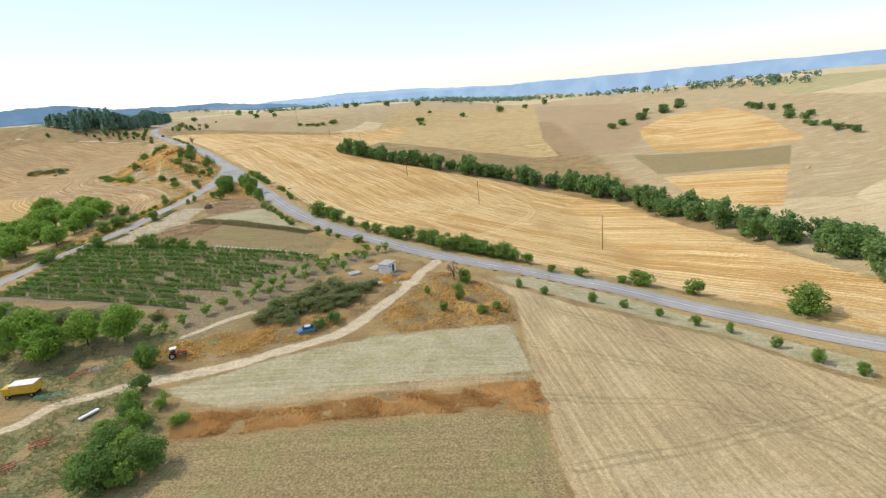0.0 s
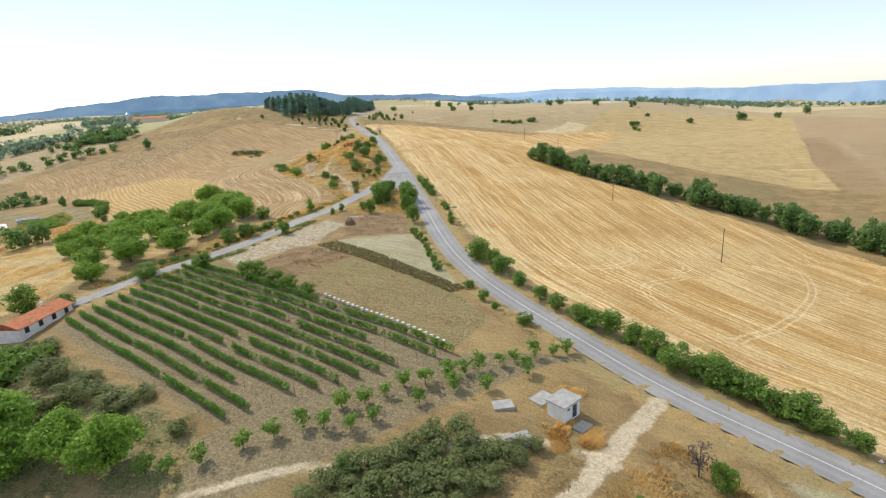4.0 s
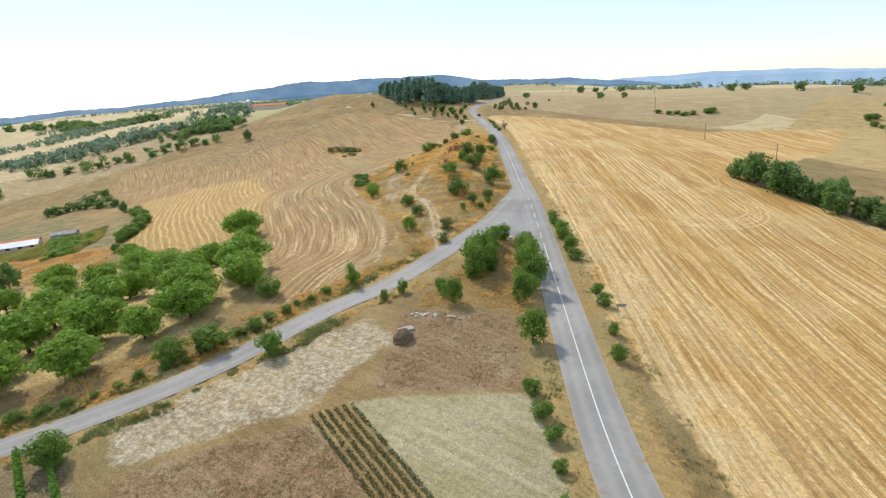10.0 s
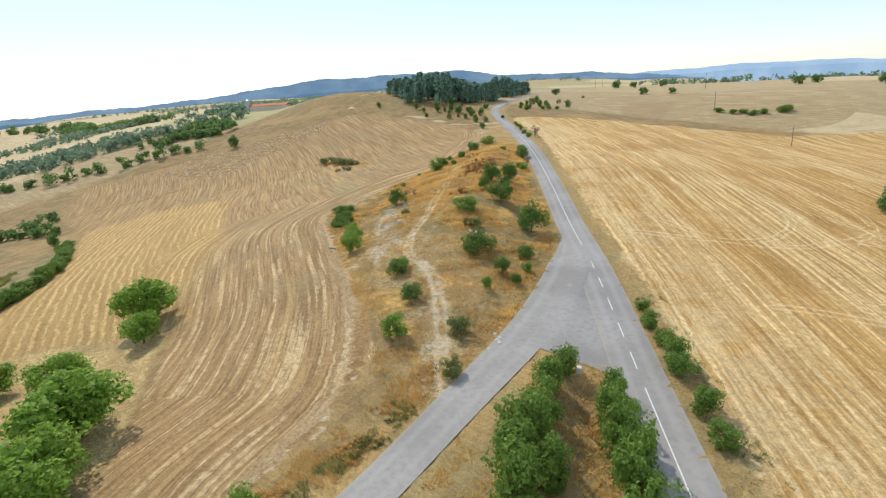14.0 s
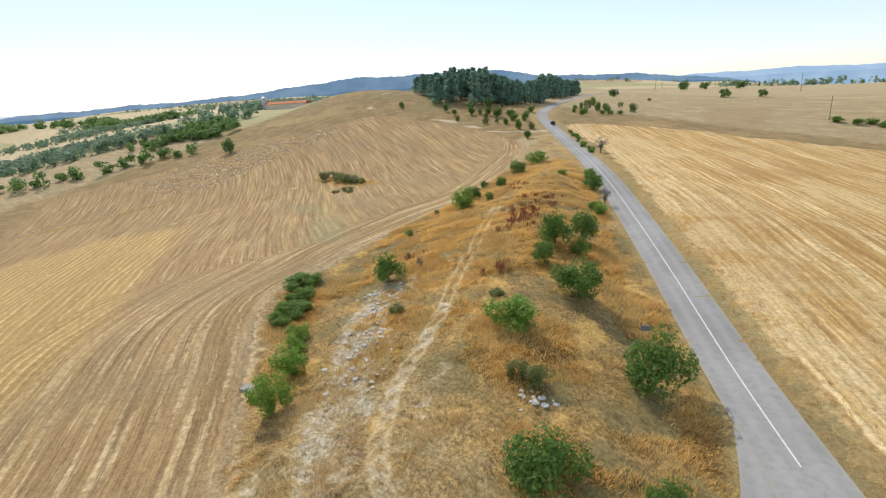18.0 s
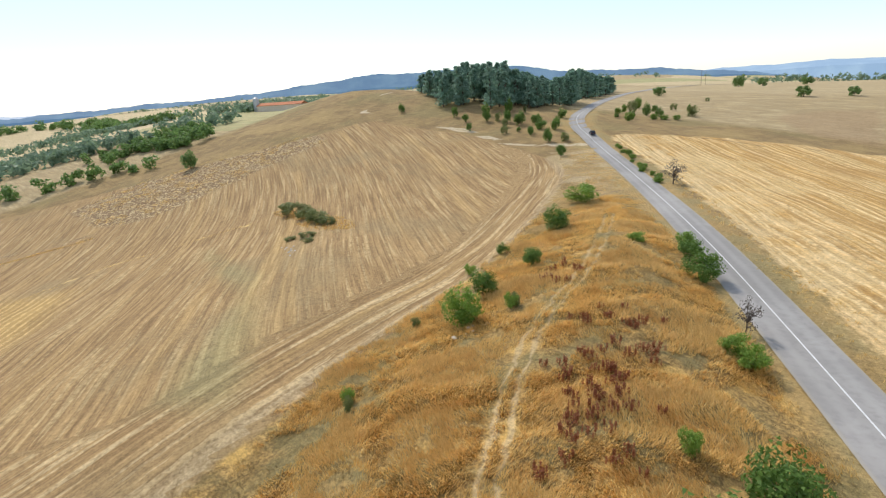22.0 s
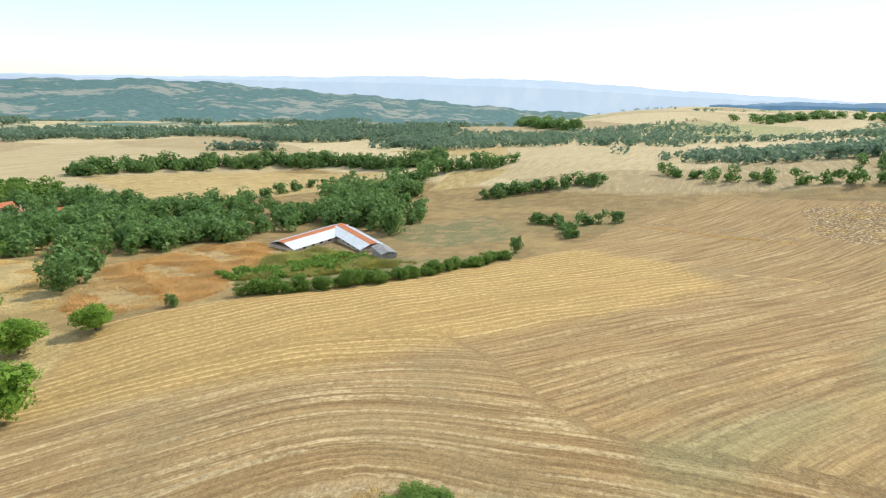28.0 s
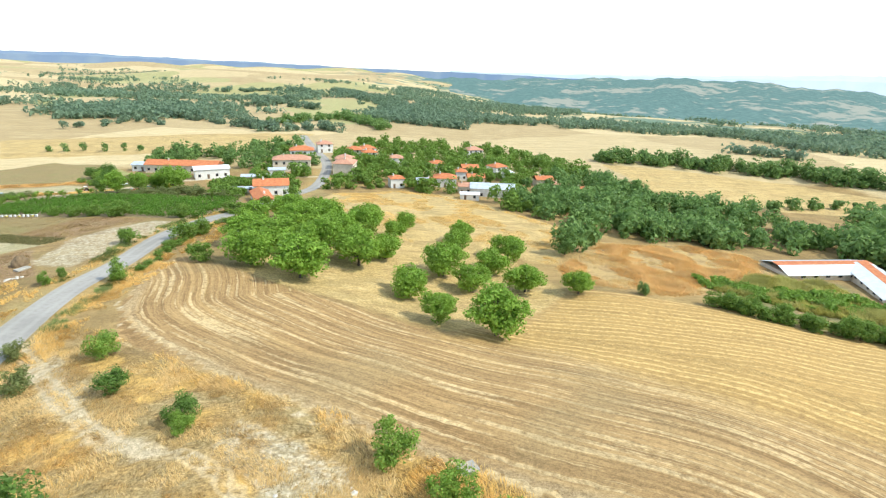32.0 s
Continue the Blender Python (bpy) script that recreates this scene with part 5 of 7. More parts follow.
def pine_wood():
    poly = [(-352, 502), (-340, 504), (-326, 507), (-309, 517), (-306, 546), (-320, 600), (-344, 680), (-370, 700), (-415, 620), (-400, 530)]
    n = 0
    g = random.Random(4)
    while n < 240:
        x, y = g.uniform(-430, -295), g.uniform(495, 700)
        d = float(inside(np.array([x]), np.array([y]), poly)[0])
        if d < 0 or (d > 28 and g.random() < 0.6):
            continue
        q = g.uniform(0.86, 1.12)
        bear = math.degrees(math.atan2(-(x + 180), y - 330))
        q *= 0.6 + 0.52 * math.exp(-((bear - 39) / 4.6) ** 2) + 0.32 * math.exp(-((bear - 29) / 1.6) ** 2)
        plant("pine", x, y, 12.0 * (0.5 + 0.5 * q), 17.5 * q, "pine wood on the hill")
        n += 1


pine_wood()
YOUNG = [(-319, 499), (-308, 494), (-296, 494), (-292, 501), (-282, 500), (-266, 479), (-283, 482), (-311, 506), (-305, 510), (-264, 554), (-261, 568), (-252, 564), (-257, 602), (-265, 533), (-258, 545), (-248, 556), (-300, 488), (-290, 484), (-278, 492), (-322, 488), (-332, 492), (-312, 479), (-313, 492), (-294, 480), (-296, 492), (-291, 497), (-284, 491), (-287, 512), (-285, 485), (-271, 476), (-366, 490), (-303, 494), (-257, 462), (-270, 528), (-274, 553), (-264, 545)]
for x, y in YOUNG:
    q = float(rng.uniform(0.5, 1.25))
    plant("dark" if rng.random() < 0.6 else "olive", x, y, 4.4 * q, 5.2 * q * float(rng.uniform(0.7, 1.3)), "young trees below the wood", "young tree on dry grass below the wood")
plant_line("band", [(150, 478), (192, 510), (231, 527)], 7, 10, 7, 5, "scrub on the far hill")
plant_line("band", [(256, 460), (258, 430), (256, 400), (253, 361), (247, 317)], 9, 8, 5, 5, "scrub on the far hill")
plant_line("mid", [(-160, 574), (-138, 576), (-120, 584)], 5, 7, 3.4, 1.5, "low scrub on the hill")
plant_all("band", [(-31, 602, 8, 5), (67, 666, 12, 9), (100, 680, 8, 6), (128, 700, 10, 9), (-75, 393, 9, 5), (-27, 608, 7, 4), (20, 640, 9, 5)], "scrub on the far hill")

plant_all("band", [(-221, 632, 8, 6), (-201, 636, 7, 5), (-128, 706, 10, 7), (-117, 717, 9, 7), (-76, 716, 11, 8), (-36, 723, 11, 8), (-277, 726, 10, 9), (-266, 741, 8, 6), (-242, 755, 9, 6), (-292, 627, 8, 6)], "scrub on the far hill", 1, 1, "round dark tree on the bare hilltop")
plant_all("mid", [(-28, 588, 6, 3.4), (-24, 584, 5, 3), (-19, 654, 7, 4), (-262, 523, 4.6, 4), (-257, 536, 4, 2.6), (-253, 538, 4.6, 2.4), (-249, 541, 4, 2.2), (-272, 534, 3.6, 4.2), (-277, 565, 5, 5.4), (-276, 548, 3.4, 3.6)], "low scrub on the hill")
plant_line("mid", [(-214, 441), (-232, 463), (-247, 482)], 4.5, 2.6, 1.7, 0.6, "low scrub along the upper road", "low green shrub on the road verge")

# ---- village trees ----


HOUSES = [
    # x, y, turn, length, depth, wall height, roof, walls
    (-136.5, 134, 107, 14.5, 6.0, 2.4, "red", "white"),
    (-136.5, 112, 8, 13, 9, 4.2, "red", "white"),
    (-137, 48, 4, 18.4, 9, 5.8, "pale", "cream"),
    (-139, 18, 6, 13, 9, 5.6, "red", "white"),
    (-164, 54, 80, 12, 10, 6.0, "pale", "cream"),
    (-163.5, 40, 85, 9, 9, 5.6, "pale", "white"),
    (-168, 6, 0, 9, 8, 5.0, "red", "cream"),
    (-177, 12, 10, 8, 7, 5.0, "red", "white"),
    (-86, 52, -6, 34, 9, 3.6, "red", "cream"),
    (-66, 46, -6, 10, 8, 3.0, "metal", "white"),
    (-102, 66, 20, 15, 9, 4.2, "white", "white"),
    (-124, 75, 8, 12.7, 6, 2.8, "metal", "cream"),
    (-131.5, 63, 10, 7.5, 6, 3.2, "metal", "white"),
    (-122, 106, 4, 14, 3.4, 1.6, "metal", "cream"),
    (-188.5, 80, 10, 6.5, 6, 4.4, "red", "white"),
    (-201, 79, 0, 5.5, 5.5, 3.6, "metal", "white"),
    (-213, 73, -8, 11, 8.5, 4.3, "red", "white"),
    (-205.5, 76, 0, 4.2, 4, 3.2, "red", "cream"),
    (-224, 56, 0, 6, 6, 4.4, "red", "white"),
    (-230, 66, -5, 8.5, 7, 3.8, "red", "cream"),
    (-220, 88, -5, 6, 6, 3.6, "pale", "cream"),
    (-233, 90, -12, 20.5, 13, 4.2, "metal", "white"),
    (-219, 105, -8, 8, 5, 2.4, "white", "white"),
    (-215, 31, 0, 8, 7, 4.4, "red", "cream"),
    (-249, -30, 10, 11, 9, 5.2, "pale", "white"),
    (-232, 40, 0, 9, 7, 4.2, "red", "cream"),
    (-248.5, 37, 30, 9, 8, 5.4, "red", "white"),
    (-251, 52, 10, 5, 5, 4.6, "white", "white"),
    (-268, 61, 0, 9, 7, 3.6, "red", "cream"),
    (-273.5, 71, -6, 7.5, 6, 3.2, "pale", "cream"),
    (-280, 83, 0, 8, 6, 3.2, "red", "cream"),
    (-176, -2, 20, 9, 8, 5, "red", "white"),
    (-192, 22, 0, 8, 7, 4.4, "pale", "white"),
    (-150, -8, 12, 9, 8, 5, "pale", "white"),
]
CLEAR = [(h[0], h[1], 0.55 * h[3] + 2.5) for h in HOUSES]


def wood_line(label, pts, gap, w, h, jitter, seed, rows=1, leaf=None, name="hedgerow", poly=None, n=0, clear=()):
    """A far hedge, belt or copse of trees that run into one another, in one mesh."""
    g = random.Random(seed)
    spots = []
    if poly:
        xs, ys = [p[0] for p in poly], [p[1] for p in poly]
        while len(spots) < n:
            x, y = g.uniform(min(xs), max(xs)), g.uniform(min(ys), max(ys))
            if float(inside(np.array([x]), np.array([y]), poly)[0]) < 0 or any(math.hypot(x - a, y - b) < r for a, b, r in clear):
                n -= 0.02
                continue
            if min(np.hypot(BRANCH[:, 0] - x, BRANCH[:, 1] - y)) < 6:
                continue
            spots.append((x, y))
    else:
        for x, y in curve_points(pts, gap):
            spots += [(x + g.gauss(0, jitter), y + g.gauss(0, jitter)) for _ in range(rows)]
    z = land(np.array([p[0] for p in spots]), np.array([p[1] for p in spots]))
    out = []
    for (x, y), zz in zip(spots, z):
        q = g.uniform(0.65, 1.2)
        ww, hh = w * q, h * q * g.uniform(.8, 1.2)
        for _ in range(7):
            a, r, u = g.uniform(0, 6.28), g.uniform(0, .3) * ww, g.uniform(.15, .78)
            k = g.uniform(.2, .3) * (1.15 - 0.5 * abs(u - .4))
            out.append((x + math.cos(a) * r, y + math.sin(a) * r, zz + u * hh, ww * k, ww * k, hh * k * 0.9))
    tagged(new(name, leaf_cloud(name, out, 26, 0.055 * w + 0.12, leaf or LEAF_WOOD, seed)), label, "woodland", kind="stuff")


wood_line("dark hedge at the end of the stubble field", [(-362, 276), (-380, 268), (-392, 250)], 3.4, 7, 5.5, 1.2, 501)
wood_line("dark hedge at the end of the stubble field", [(-400, 286), (-391, 268)], 3.4, 8, 6, 1.2, 502)
wood_line("hedge of round trees beside the far field", [(-525, 285), (-505, 315), (-486, 345), (-471, 381), (-455, 395)], 6, 10, 8, 2.2, 503)
wood_line("line of trees running uphill among fields", [(-445, 207), (-468, 222), (-491, 258)], 4.5, 10, 8, 2.5, 504, 2)
wood_line("tree line along a field track", [(-434, 152), (-474, 139), (-505, 149), (-530, 182)], 5, 12, 10, 4, 505, 2)
wood_line("long dark belt of trees beyond the fields", [(-340, -22), (-391, -6), (-448, 20), (-490, 52), (-503, 104), (-540, 120)], 4.2, 12, 10, 5, 506, 3)
wood_line("copse among far stubble fields", [(-515, 392), (-500, 408), (-480, 424), (-505, 440), (-530, 425)], 4, 9, 6, 6, 507, 3)
wood_line("round wood on a far rise", [(-1060, 0), (-970, 59), (-940, 120)], 10, 24, 16, 12, 508, 3)
wood_line("belts of trees on far western fields", [(-1186, 340), (-1337, 466), (-1200, 560), (-1057, 522), (-882, 554)], 12, 22, 13, 14, 509, 2)
wood_line("trees and scrub behind the farm sheds", [(-349, 109), (-384, 98), (-410, 92), (-455, 98)], 6, 9, 7, 2.0, 510, 1)
wood_line("village garden trees among the houses", None, 0, 9.5, 7.5, 0, 511, leaf=LEAF_MID, name="garden_trees", poly=[(-166, 98), (-166, 40), (-172, -60), (-285, -60), (-310, 40), (-255, 75), (-236, 125), (-243, 152), (-218, 104), (-194, 87)], n=300, clear=CLEAR)
wood_line("garden trees behind the barns", None, 0, 9, 7.5, 0, 512, name="garden_trees", poly=[(-148, 60), (-146, -30), (-60, 10), (-60, 35), (-110, 45), (-128, 60)], n=80, clear=CLEAR)
wood_line("trees along the village street", None, 0, 7.5, 7, 0, 514, leaf=LEAF_MID, name="garden_trees", poly=[(-166, 100), (-128, 100), (-120, 60), (-128, 0), (-180, -20), (-180, 60)], n=74, clear=CLEAR)
wood_line("garden shrubs and orchards below the barns", None, 0, 6.5, 4.2, 0, 513, leaf=LEAF_MID, name="garden_trees", poly=[(-108, 80), (-128, 82), (-131, 104), (-128, 124), (-118, 124), (-112, 104)], n=46, clear=CLEAR)
wood_line("wooded gully below the village", None, 0, 10, 8.5, 0, 515, name="gully_wood", poly=[(-251, 74), (-285, 42), (-308, 28), (-316, 78), (-322, 97), (-344, 98), (-341, 124), (-345, 148), (-372, 141), (-346, 173), (-320, 176), (-297, 172), (-269, 174), (-256, 168), (-242, 179), (-226, 197), (-240, 166), (-243, 150), (-235, 125)], n=330, clear=[(-309, 197, 17), (-323, 193, 10)] + CLEAR)
wood_line("brushy hedge of yellow-green weeds by the sheds", [(-262, 217), (-280, 222), (-296, 228)], 2.5, 5, 2.2, 4, 516, 4, LEAF_GREEN, "weeds")


wood_line("big trees behind the farm sheds", None, 0, 12, 13, 0, 530, poly=[(-328, 176), (-341, 194), (-336, 212), (-350, 210), (-364, 188), (-346, 164)], n=26, clear=[(-323, 193, 9), (-316, 211, 11)])
wood_line("trees and hedge beside the farm sheds", [(-352, 200), (-366, 203), (-380, 198), (-402, 172)], 4.5, 10, 8.5, 2, 531)
wood_line("big trees behind the farm sheds", None, 0, 14, 13, 0, 520, poly=[(-340, 174), (-350, 196), (-366, 186), (-399, 172), (-440, 165), (-450, 140), (-420, 122), (-395, 128), (-370, 150)], n=56)
for seed, pts, gap, w, h, jit, rows in (
        (521, [(216, -613), (146, -514), (52, -306), (-8, -203), (-56, -167), (-105, -95)], 9, 13, 7.5, 4, 1),
        (522, [(44, -111), (31, -125), (20, -162), (-18, -141)], 7, 9, 6, 3, 1),
        (523, [(-70, -167), (-107, -110), (-136, -129), (-160, -110)], 6, 11, 8, 5, 2),
        (527, [(86, -731), (20, -760), (-55, -784), (-80, -683), (-66, -456), (-121, -339)], 10, 15, 9, 9, 2),
        (528, [(-32, -362), (-60, -420), (-20, -560)], 10, 15, 9, 9, 2),
        (529, [(330, -700), (250, -640), (190, -690), (120, -560)], 14, 14, 8, 8, 1)):
    wood_line("hedge between far southern fields", pts, gap, w, h, jit, seed, rows, LEAF_HAZED)
wood_line("scattered trees along a field edge", [(12, -20), (-21, -18), (-39, -14), (-66, -9), (-85, -8)], 11, 6, 5, 2, 524)
wood_line("hedge behind the village", [(-98, -163), (-124, -194), (-154, -232), (-195, -142)], 7, 13, 8, 5, 525, 2)
wood_line("wooded slope beyond the village", [(-138, -806), (-212, -476), (-242, -304), (-269, -223)], 7, 15, 9, 14, 526, 3, leaf=LEAF_HAZED)


def far_wood(name, label, n, sampler, seed, size=(6.0, 11.0)):
    """Uncountable far trees, in one mesh of leaf clumps."""
    g = random.Random(seed)
    clumps = []
    tries = 0
    while len(clumps) < n * 2 and tries < n * 60:
        tries += 1
        x, y = sampler(g)
        if x is None:
            continue
        clumps.append((x, y, g.uniform(*size)))
    xs, ys = np.array([c[0] for c in clumps]), np.array([c[1] for c in clumps])
    zs = land(xs, ys)
    out = []
    for (x, y, w), z in zip(clumps, zs):
        out.append((x, y, z + w * 0.33, w * 0.5, w * 0.5, w * 0.45))
        out.append((x + g.uniform(-.3, .3) * w, y + g.uniform(-.3, .3) * w, z + w * 0.5, w * 0.33, w * 0.33, w * 0.32))
    tagged(new(name, leaf_cloud(name, out, 7, 1.5, LEAF_HAZED, seed)), label, "woodland", kind="stuff")


def polar(g, a0, a1, r0, r1, scale, cut, seed):
    a, r = radians(g.uniform(a0, a1)), math.exp(g.uniform(math.log(r0), math.log(r1)))
    x, y = MID[0] - math.sin(a) * r, MID[1] + math.cos(a) * r
    und = math.sin(x * 0.0041 + 1.3) * math.sin(y * 0.0037 + 0.4) + 0.5 * math.sin(x * 0.0093 + y * 0.0051) + 0.4 * math.sin(y * 0.0117 - x * 0.0043)
    if noise.fractal(Vector((x * scale, y * scale, seed)), 0.8, 2.2, 4) - 0.35 * und < cut - 0.3 * (r > 900) * (118 < a0 + 1 < 140):
        return None, None
    return x, y


far_wood("woodland", "wooded valley beyond the village", 4200, lambda g: polar(g, 112, 174, 470, 1500, 0.0045, -0.1, 3.0), 31)
far_wood("woodland", "hedges and copses among southern fields", 1300, lambda g: polar(g, 170, 206, 470, 2600, 0.0055, 0.34, 5.0), 36)
far_wood("woodland", "scattered hedges and copses among far fields", 1300, lambda g: polar(g, 60, 130, 430, 2200, 0.006, 0.3, 7.0), 32)
far_wood("woodland", "thin tree lines on the northern fields", 700, lambda g: polar(g, 20, 62, 480, 2000, 0.006, 0.3, 11.0), 33, (6, 13))
far_wood("woodland", "scattered scrub on far fields", 500, lambda g: polar(g, -75, 20, 520, 1800, 0.006, 0.34, 15.0), 34)
far_wood("woodland", "hedges among fields behind the village", 700, lambda g: polar(g, 195, 245, 330, 2000, 0.006, 0.3, 19.0), 35)

# ---- buildings ----


def box(bm, x0, x1, y0, y1, z0, z1, bevel=0.0):
    v = [bm.verts.new((x, y, z)) for z in (z0, z1) for x, y in ((x0, y0), (x1, y0), (x1, y1), (x0, y1))]
    fs = [bm.faces.new([v[i] for i in q]) for q in ((3, 2, 1, 0), (4, 5, 6, 7), (0, 1, 5, 4), (1, 2, 6, 5), (2, 3, 7, 6), (3, 0, 4, 7))]
    if bevel:
        bmesh.ops.bevel(bm, geom=list({e for q in fs for e in q.edges}), offset=bevel, segments=1, affect="EDGES")
    return bm


def boxed(*a, **k):
    return box(bmesh.new(), *a, **k)


def gable(L, D, z, rise, over=0.4, thick=0.16, hip=0.0):
    """A pitched roof slab over L by D, with its ridge along x."""
    bm = bmesh.new()
    a, b = L / 2 + over, D / 2 + over
    rows = []
    for dz in (0, -thick):
        rows.append([bm.verts.new(p) for p in ((-a, -b, z + dz), (a, -b, z + dz), (a, b, z + dz), (-a, b, z + dz), (-a + hip, 0, z + rise + dz), (a - hip, 0, z + rise + dz))])
    t, u = rows
    for q in ((0, 1, 5, 4), (2, 3, 4, 5), (1, 2, 5), (3, 0, 4)):
        bm.faces.new([t[i] for i in q])
        bm.faces.new([u[i] for i in reversed(q)])
    for i, j in ((0, 1), (1, 2), (2, 3), (3, 0)):
        bm.faces.new((t[j], t[i], u[i], u[j]))
    return bm


ROOFS = {"red": plain("orange clay tiles", (0.42, 0.13, 0.06), (0.62, 0.25, 0.11), 1.2), "pale": plain("faded clay tiles", (0.42, 0.2, 0.13), (0.58, 0.33, 0.23), 1.2), "metal": plain("blue-grey sheet roof", (0.42, 0.47, 0.53), (0.62, 0.67, 0.73), 0.6, 0.5, 0.2), "white": plain("white sheet roof", (0.62, 0.64, 0.66), (0.8, 0.82, 0.84), 0.6, 0.5)}
ROOFTXT = {"red": "orange tiled", "pale": "faded tiled", "metal": "grey sheet-metal", "white": "white sheet-metal"}


def house(x, y, turn, L, D, h, roof, walls):
    wall = WHITEWALL if walls == "white" else CREAM
    ob = tagged(new("house"), "%s village house with %s roof" % ("white" if walls == "white" else "cream", ROOFTXT[roof]), "house", "village houses")
    part("wall", boxed(-L / 2, L / 2, -D / 2, D / 2, -0.8, h), ob, mat=wall)
    hip = D / 2 if (h > 4.2 and L < 20) else 0.0
    rise = D * (0.22 if roof in ("red", "pale") else 0.12)
    part("roof", gable(L, D, h + 0.16, rise, 0.45, 0.16, hip), ob, mat=ROOFS[roof])
    if not hip:
        for sx in (-1, 1):
            bm = bmesh.new()
            q = [bm.verts.new((sx * (L / 2 - e), yy, zz)) for e in (0, 0.25) for yy, zz in ((-D / 2, h), (D / 2, h), (0, h + rise * 0.92))]
            for f in ((0, 1, 2), (5, 4, 3), (0, 3, 4, 1), (1, 4, 5, 2), (2, 5, 3, 0)):
                bm.faces.new([q[i] for i in f])
            part("gable_wall", bm, ob, mat=wall)
    if roof in ("red", "pale"):
        part("chimney", boxed(L * 0.2, L * 0.2 + 0.6, 0.3, 0.9, h, h + rise + 0.9, bevel=0.04), ob, mat=wall)
    storeys = 2 if h > 4.5 else 1
    for s in range(storeys):
        z0 = 0.95 + s * 2.7
        for side in (-1, 1):
            n = max(2, int(L / 3.2))
            for i in range(n):
                cx = -L / 2 + (i + 0.5) * L / n
                yy = side * D / 2
                if s == 0 and i == n // 2 and side == 1:
                    part("door", boxed(cx - 0.5, cx + 0.5, yy - 0.03, yy + 0.05, 0.0, 2.1, bevel=0.02), ob, mat=WOODPOLE)
                    continue
                w = part("window", boxed(cx - 0.58, cx + 0.58, yy - 0.02, yy + 0.06, z0 - 0.06, z0 + 1.26), ob, mat=WOODPOLE)
                part("pane", boxed(cx - 0.47, cx + 0.47, yy + side * 0.03, yy + side * 0.075, z0 + 0.05, z0 + 1.15), w, mat=GLASSDARK)
    ob.matrix_world = pose(x, y, land_at(x, y) + 0.1, 0, 0, turn)
    return ob


for h in HOUSES:
    house(*h)


def farm_sheds():
    """Low animal sheds: two wings in an L and an outbuilding."""
    def wing(x, y, turn, L, D, label):
        ob = tagged(new("farm_shed"), label, "shed", "farm sheds")
        part("wall", boxed(-L / 2, L / 2, -D / 2, D / 2, -0.8, 1.9), ob, mat=CREAM)
        a, h, r = L / 2 + 0.4, 2.0, 1.9
        for nm, y0, z0, y1, z1, m in (("outer_roof", -D / 2 - 0.5, h, -1.2, h + r * 0.86, ROOFS["metal"]), ("ridge_tiles", -1.2, h + r * 0.86 + 0.03, 1.6, h + r * 0.8, ROOFS["red"]), ("inner_roof", 1.6, h + r * 0.78, D / 2 + 0.6, h, ROOFS["white"])):
            bm = bmesh.new()
            zt = 0.1
            v = [bm.verts.new(p) for p in ((-a, y0, z0), (a, y0, z0), (a, y1, z1), (-a, y1, z1), (-a, y0, z0 - zt), (a, y0, z0 - zt), (a, y1, z1 - zt), (-a, y1, z1 - zt))]
            for q in ((0, 1, 2, 3), (7, 6, 5, 4), (0, 4, 5, 1), (1, 5, 6, 2), (2, 6, 7, 3), (3, 7, 4, 0)):
                bm.faces.new([v[i] for i in q])
            part(nm, bm, ob, mat=m)
        for i in range(int(L / 4)):
            cx = -L / 2 + 2 + i * 4
            part("window", boxed(cx - 0.7, cx + 0.7, D / 2 - 0.02, D / 2 + 0.05, 1.0, 1.8), ob, mat=GLASSDARK)
        ob.matrix_world = pose(x, y, land_at(x, y) + 0.3, 0, 0, turn)

    wing(-309, 197, -2, 31, 11.5, "long low shed with orange ridge and sheet roof")
    wing(-315.5, 211, 244, 27, 9.5, "low shed wing with orange ridge and white roof")
    ob = tagged(new("outbuilding"), "small grey outbuilding with rusty sheet roof", "shed", "farm sheds")
    part("wall", boxed(-4.5, 4.5, -2.5, 2.5, -0.8, 2.0), ob, mat=CONCRETE)
    part("roof", gable(9, 5, 2.1, 0.8, 0.3, 0.1), ob, mat=plain("old grey sheet", (0.22, 0.21, 0.21), (0.42, 0.4, 0.39), 1))
    ob.matrix_world = pose(-304.5, 231, land_at(-304.5, 231) + 0.2, 0, 0, 57)


farm_sheds()


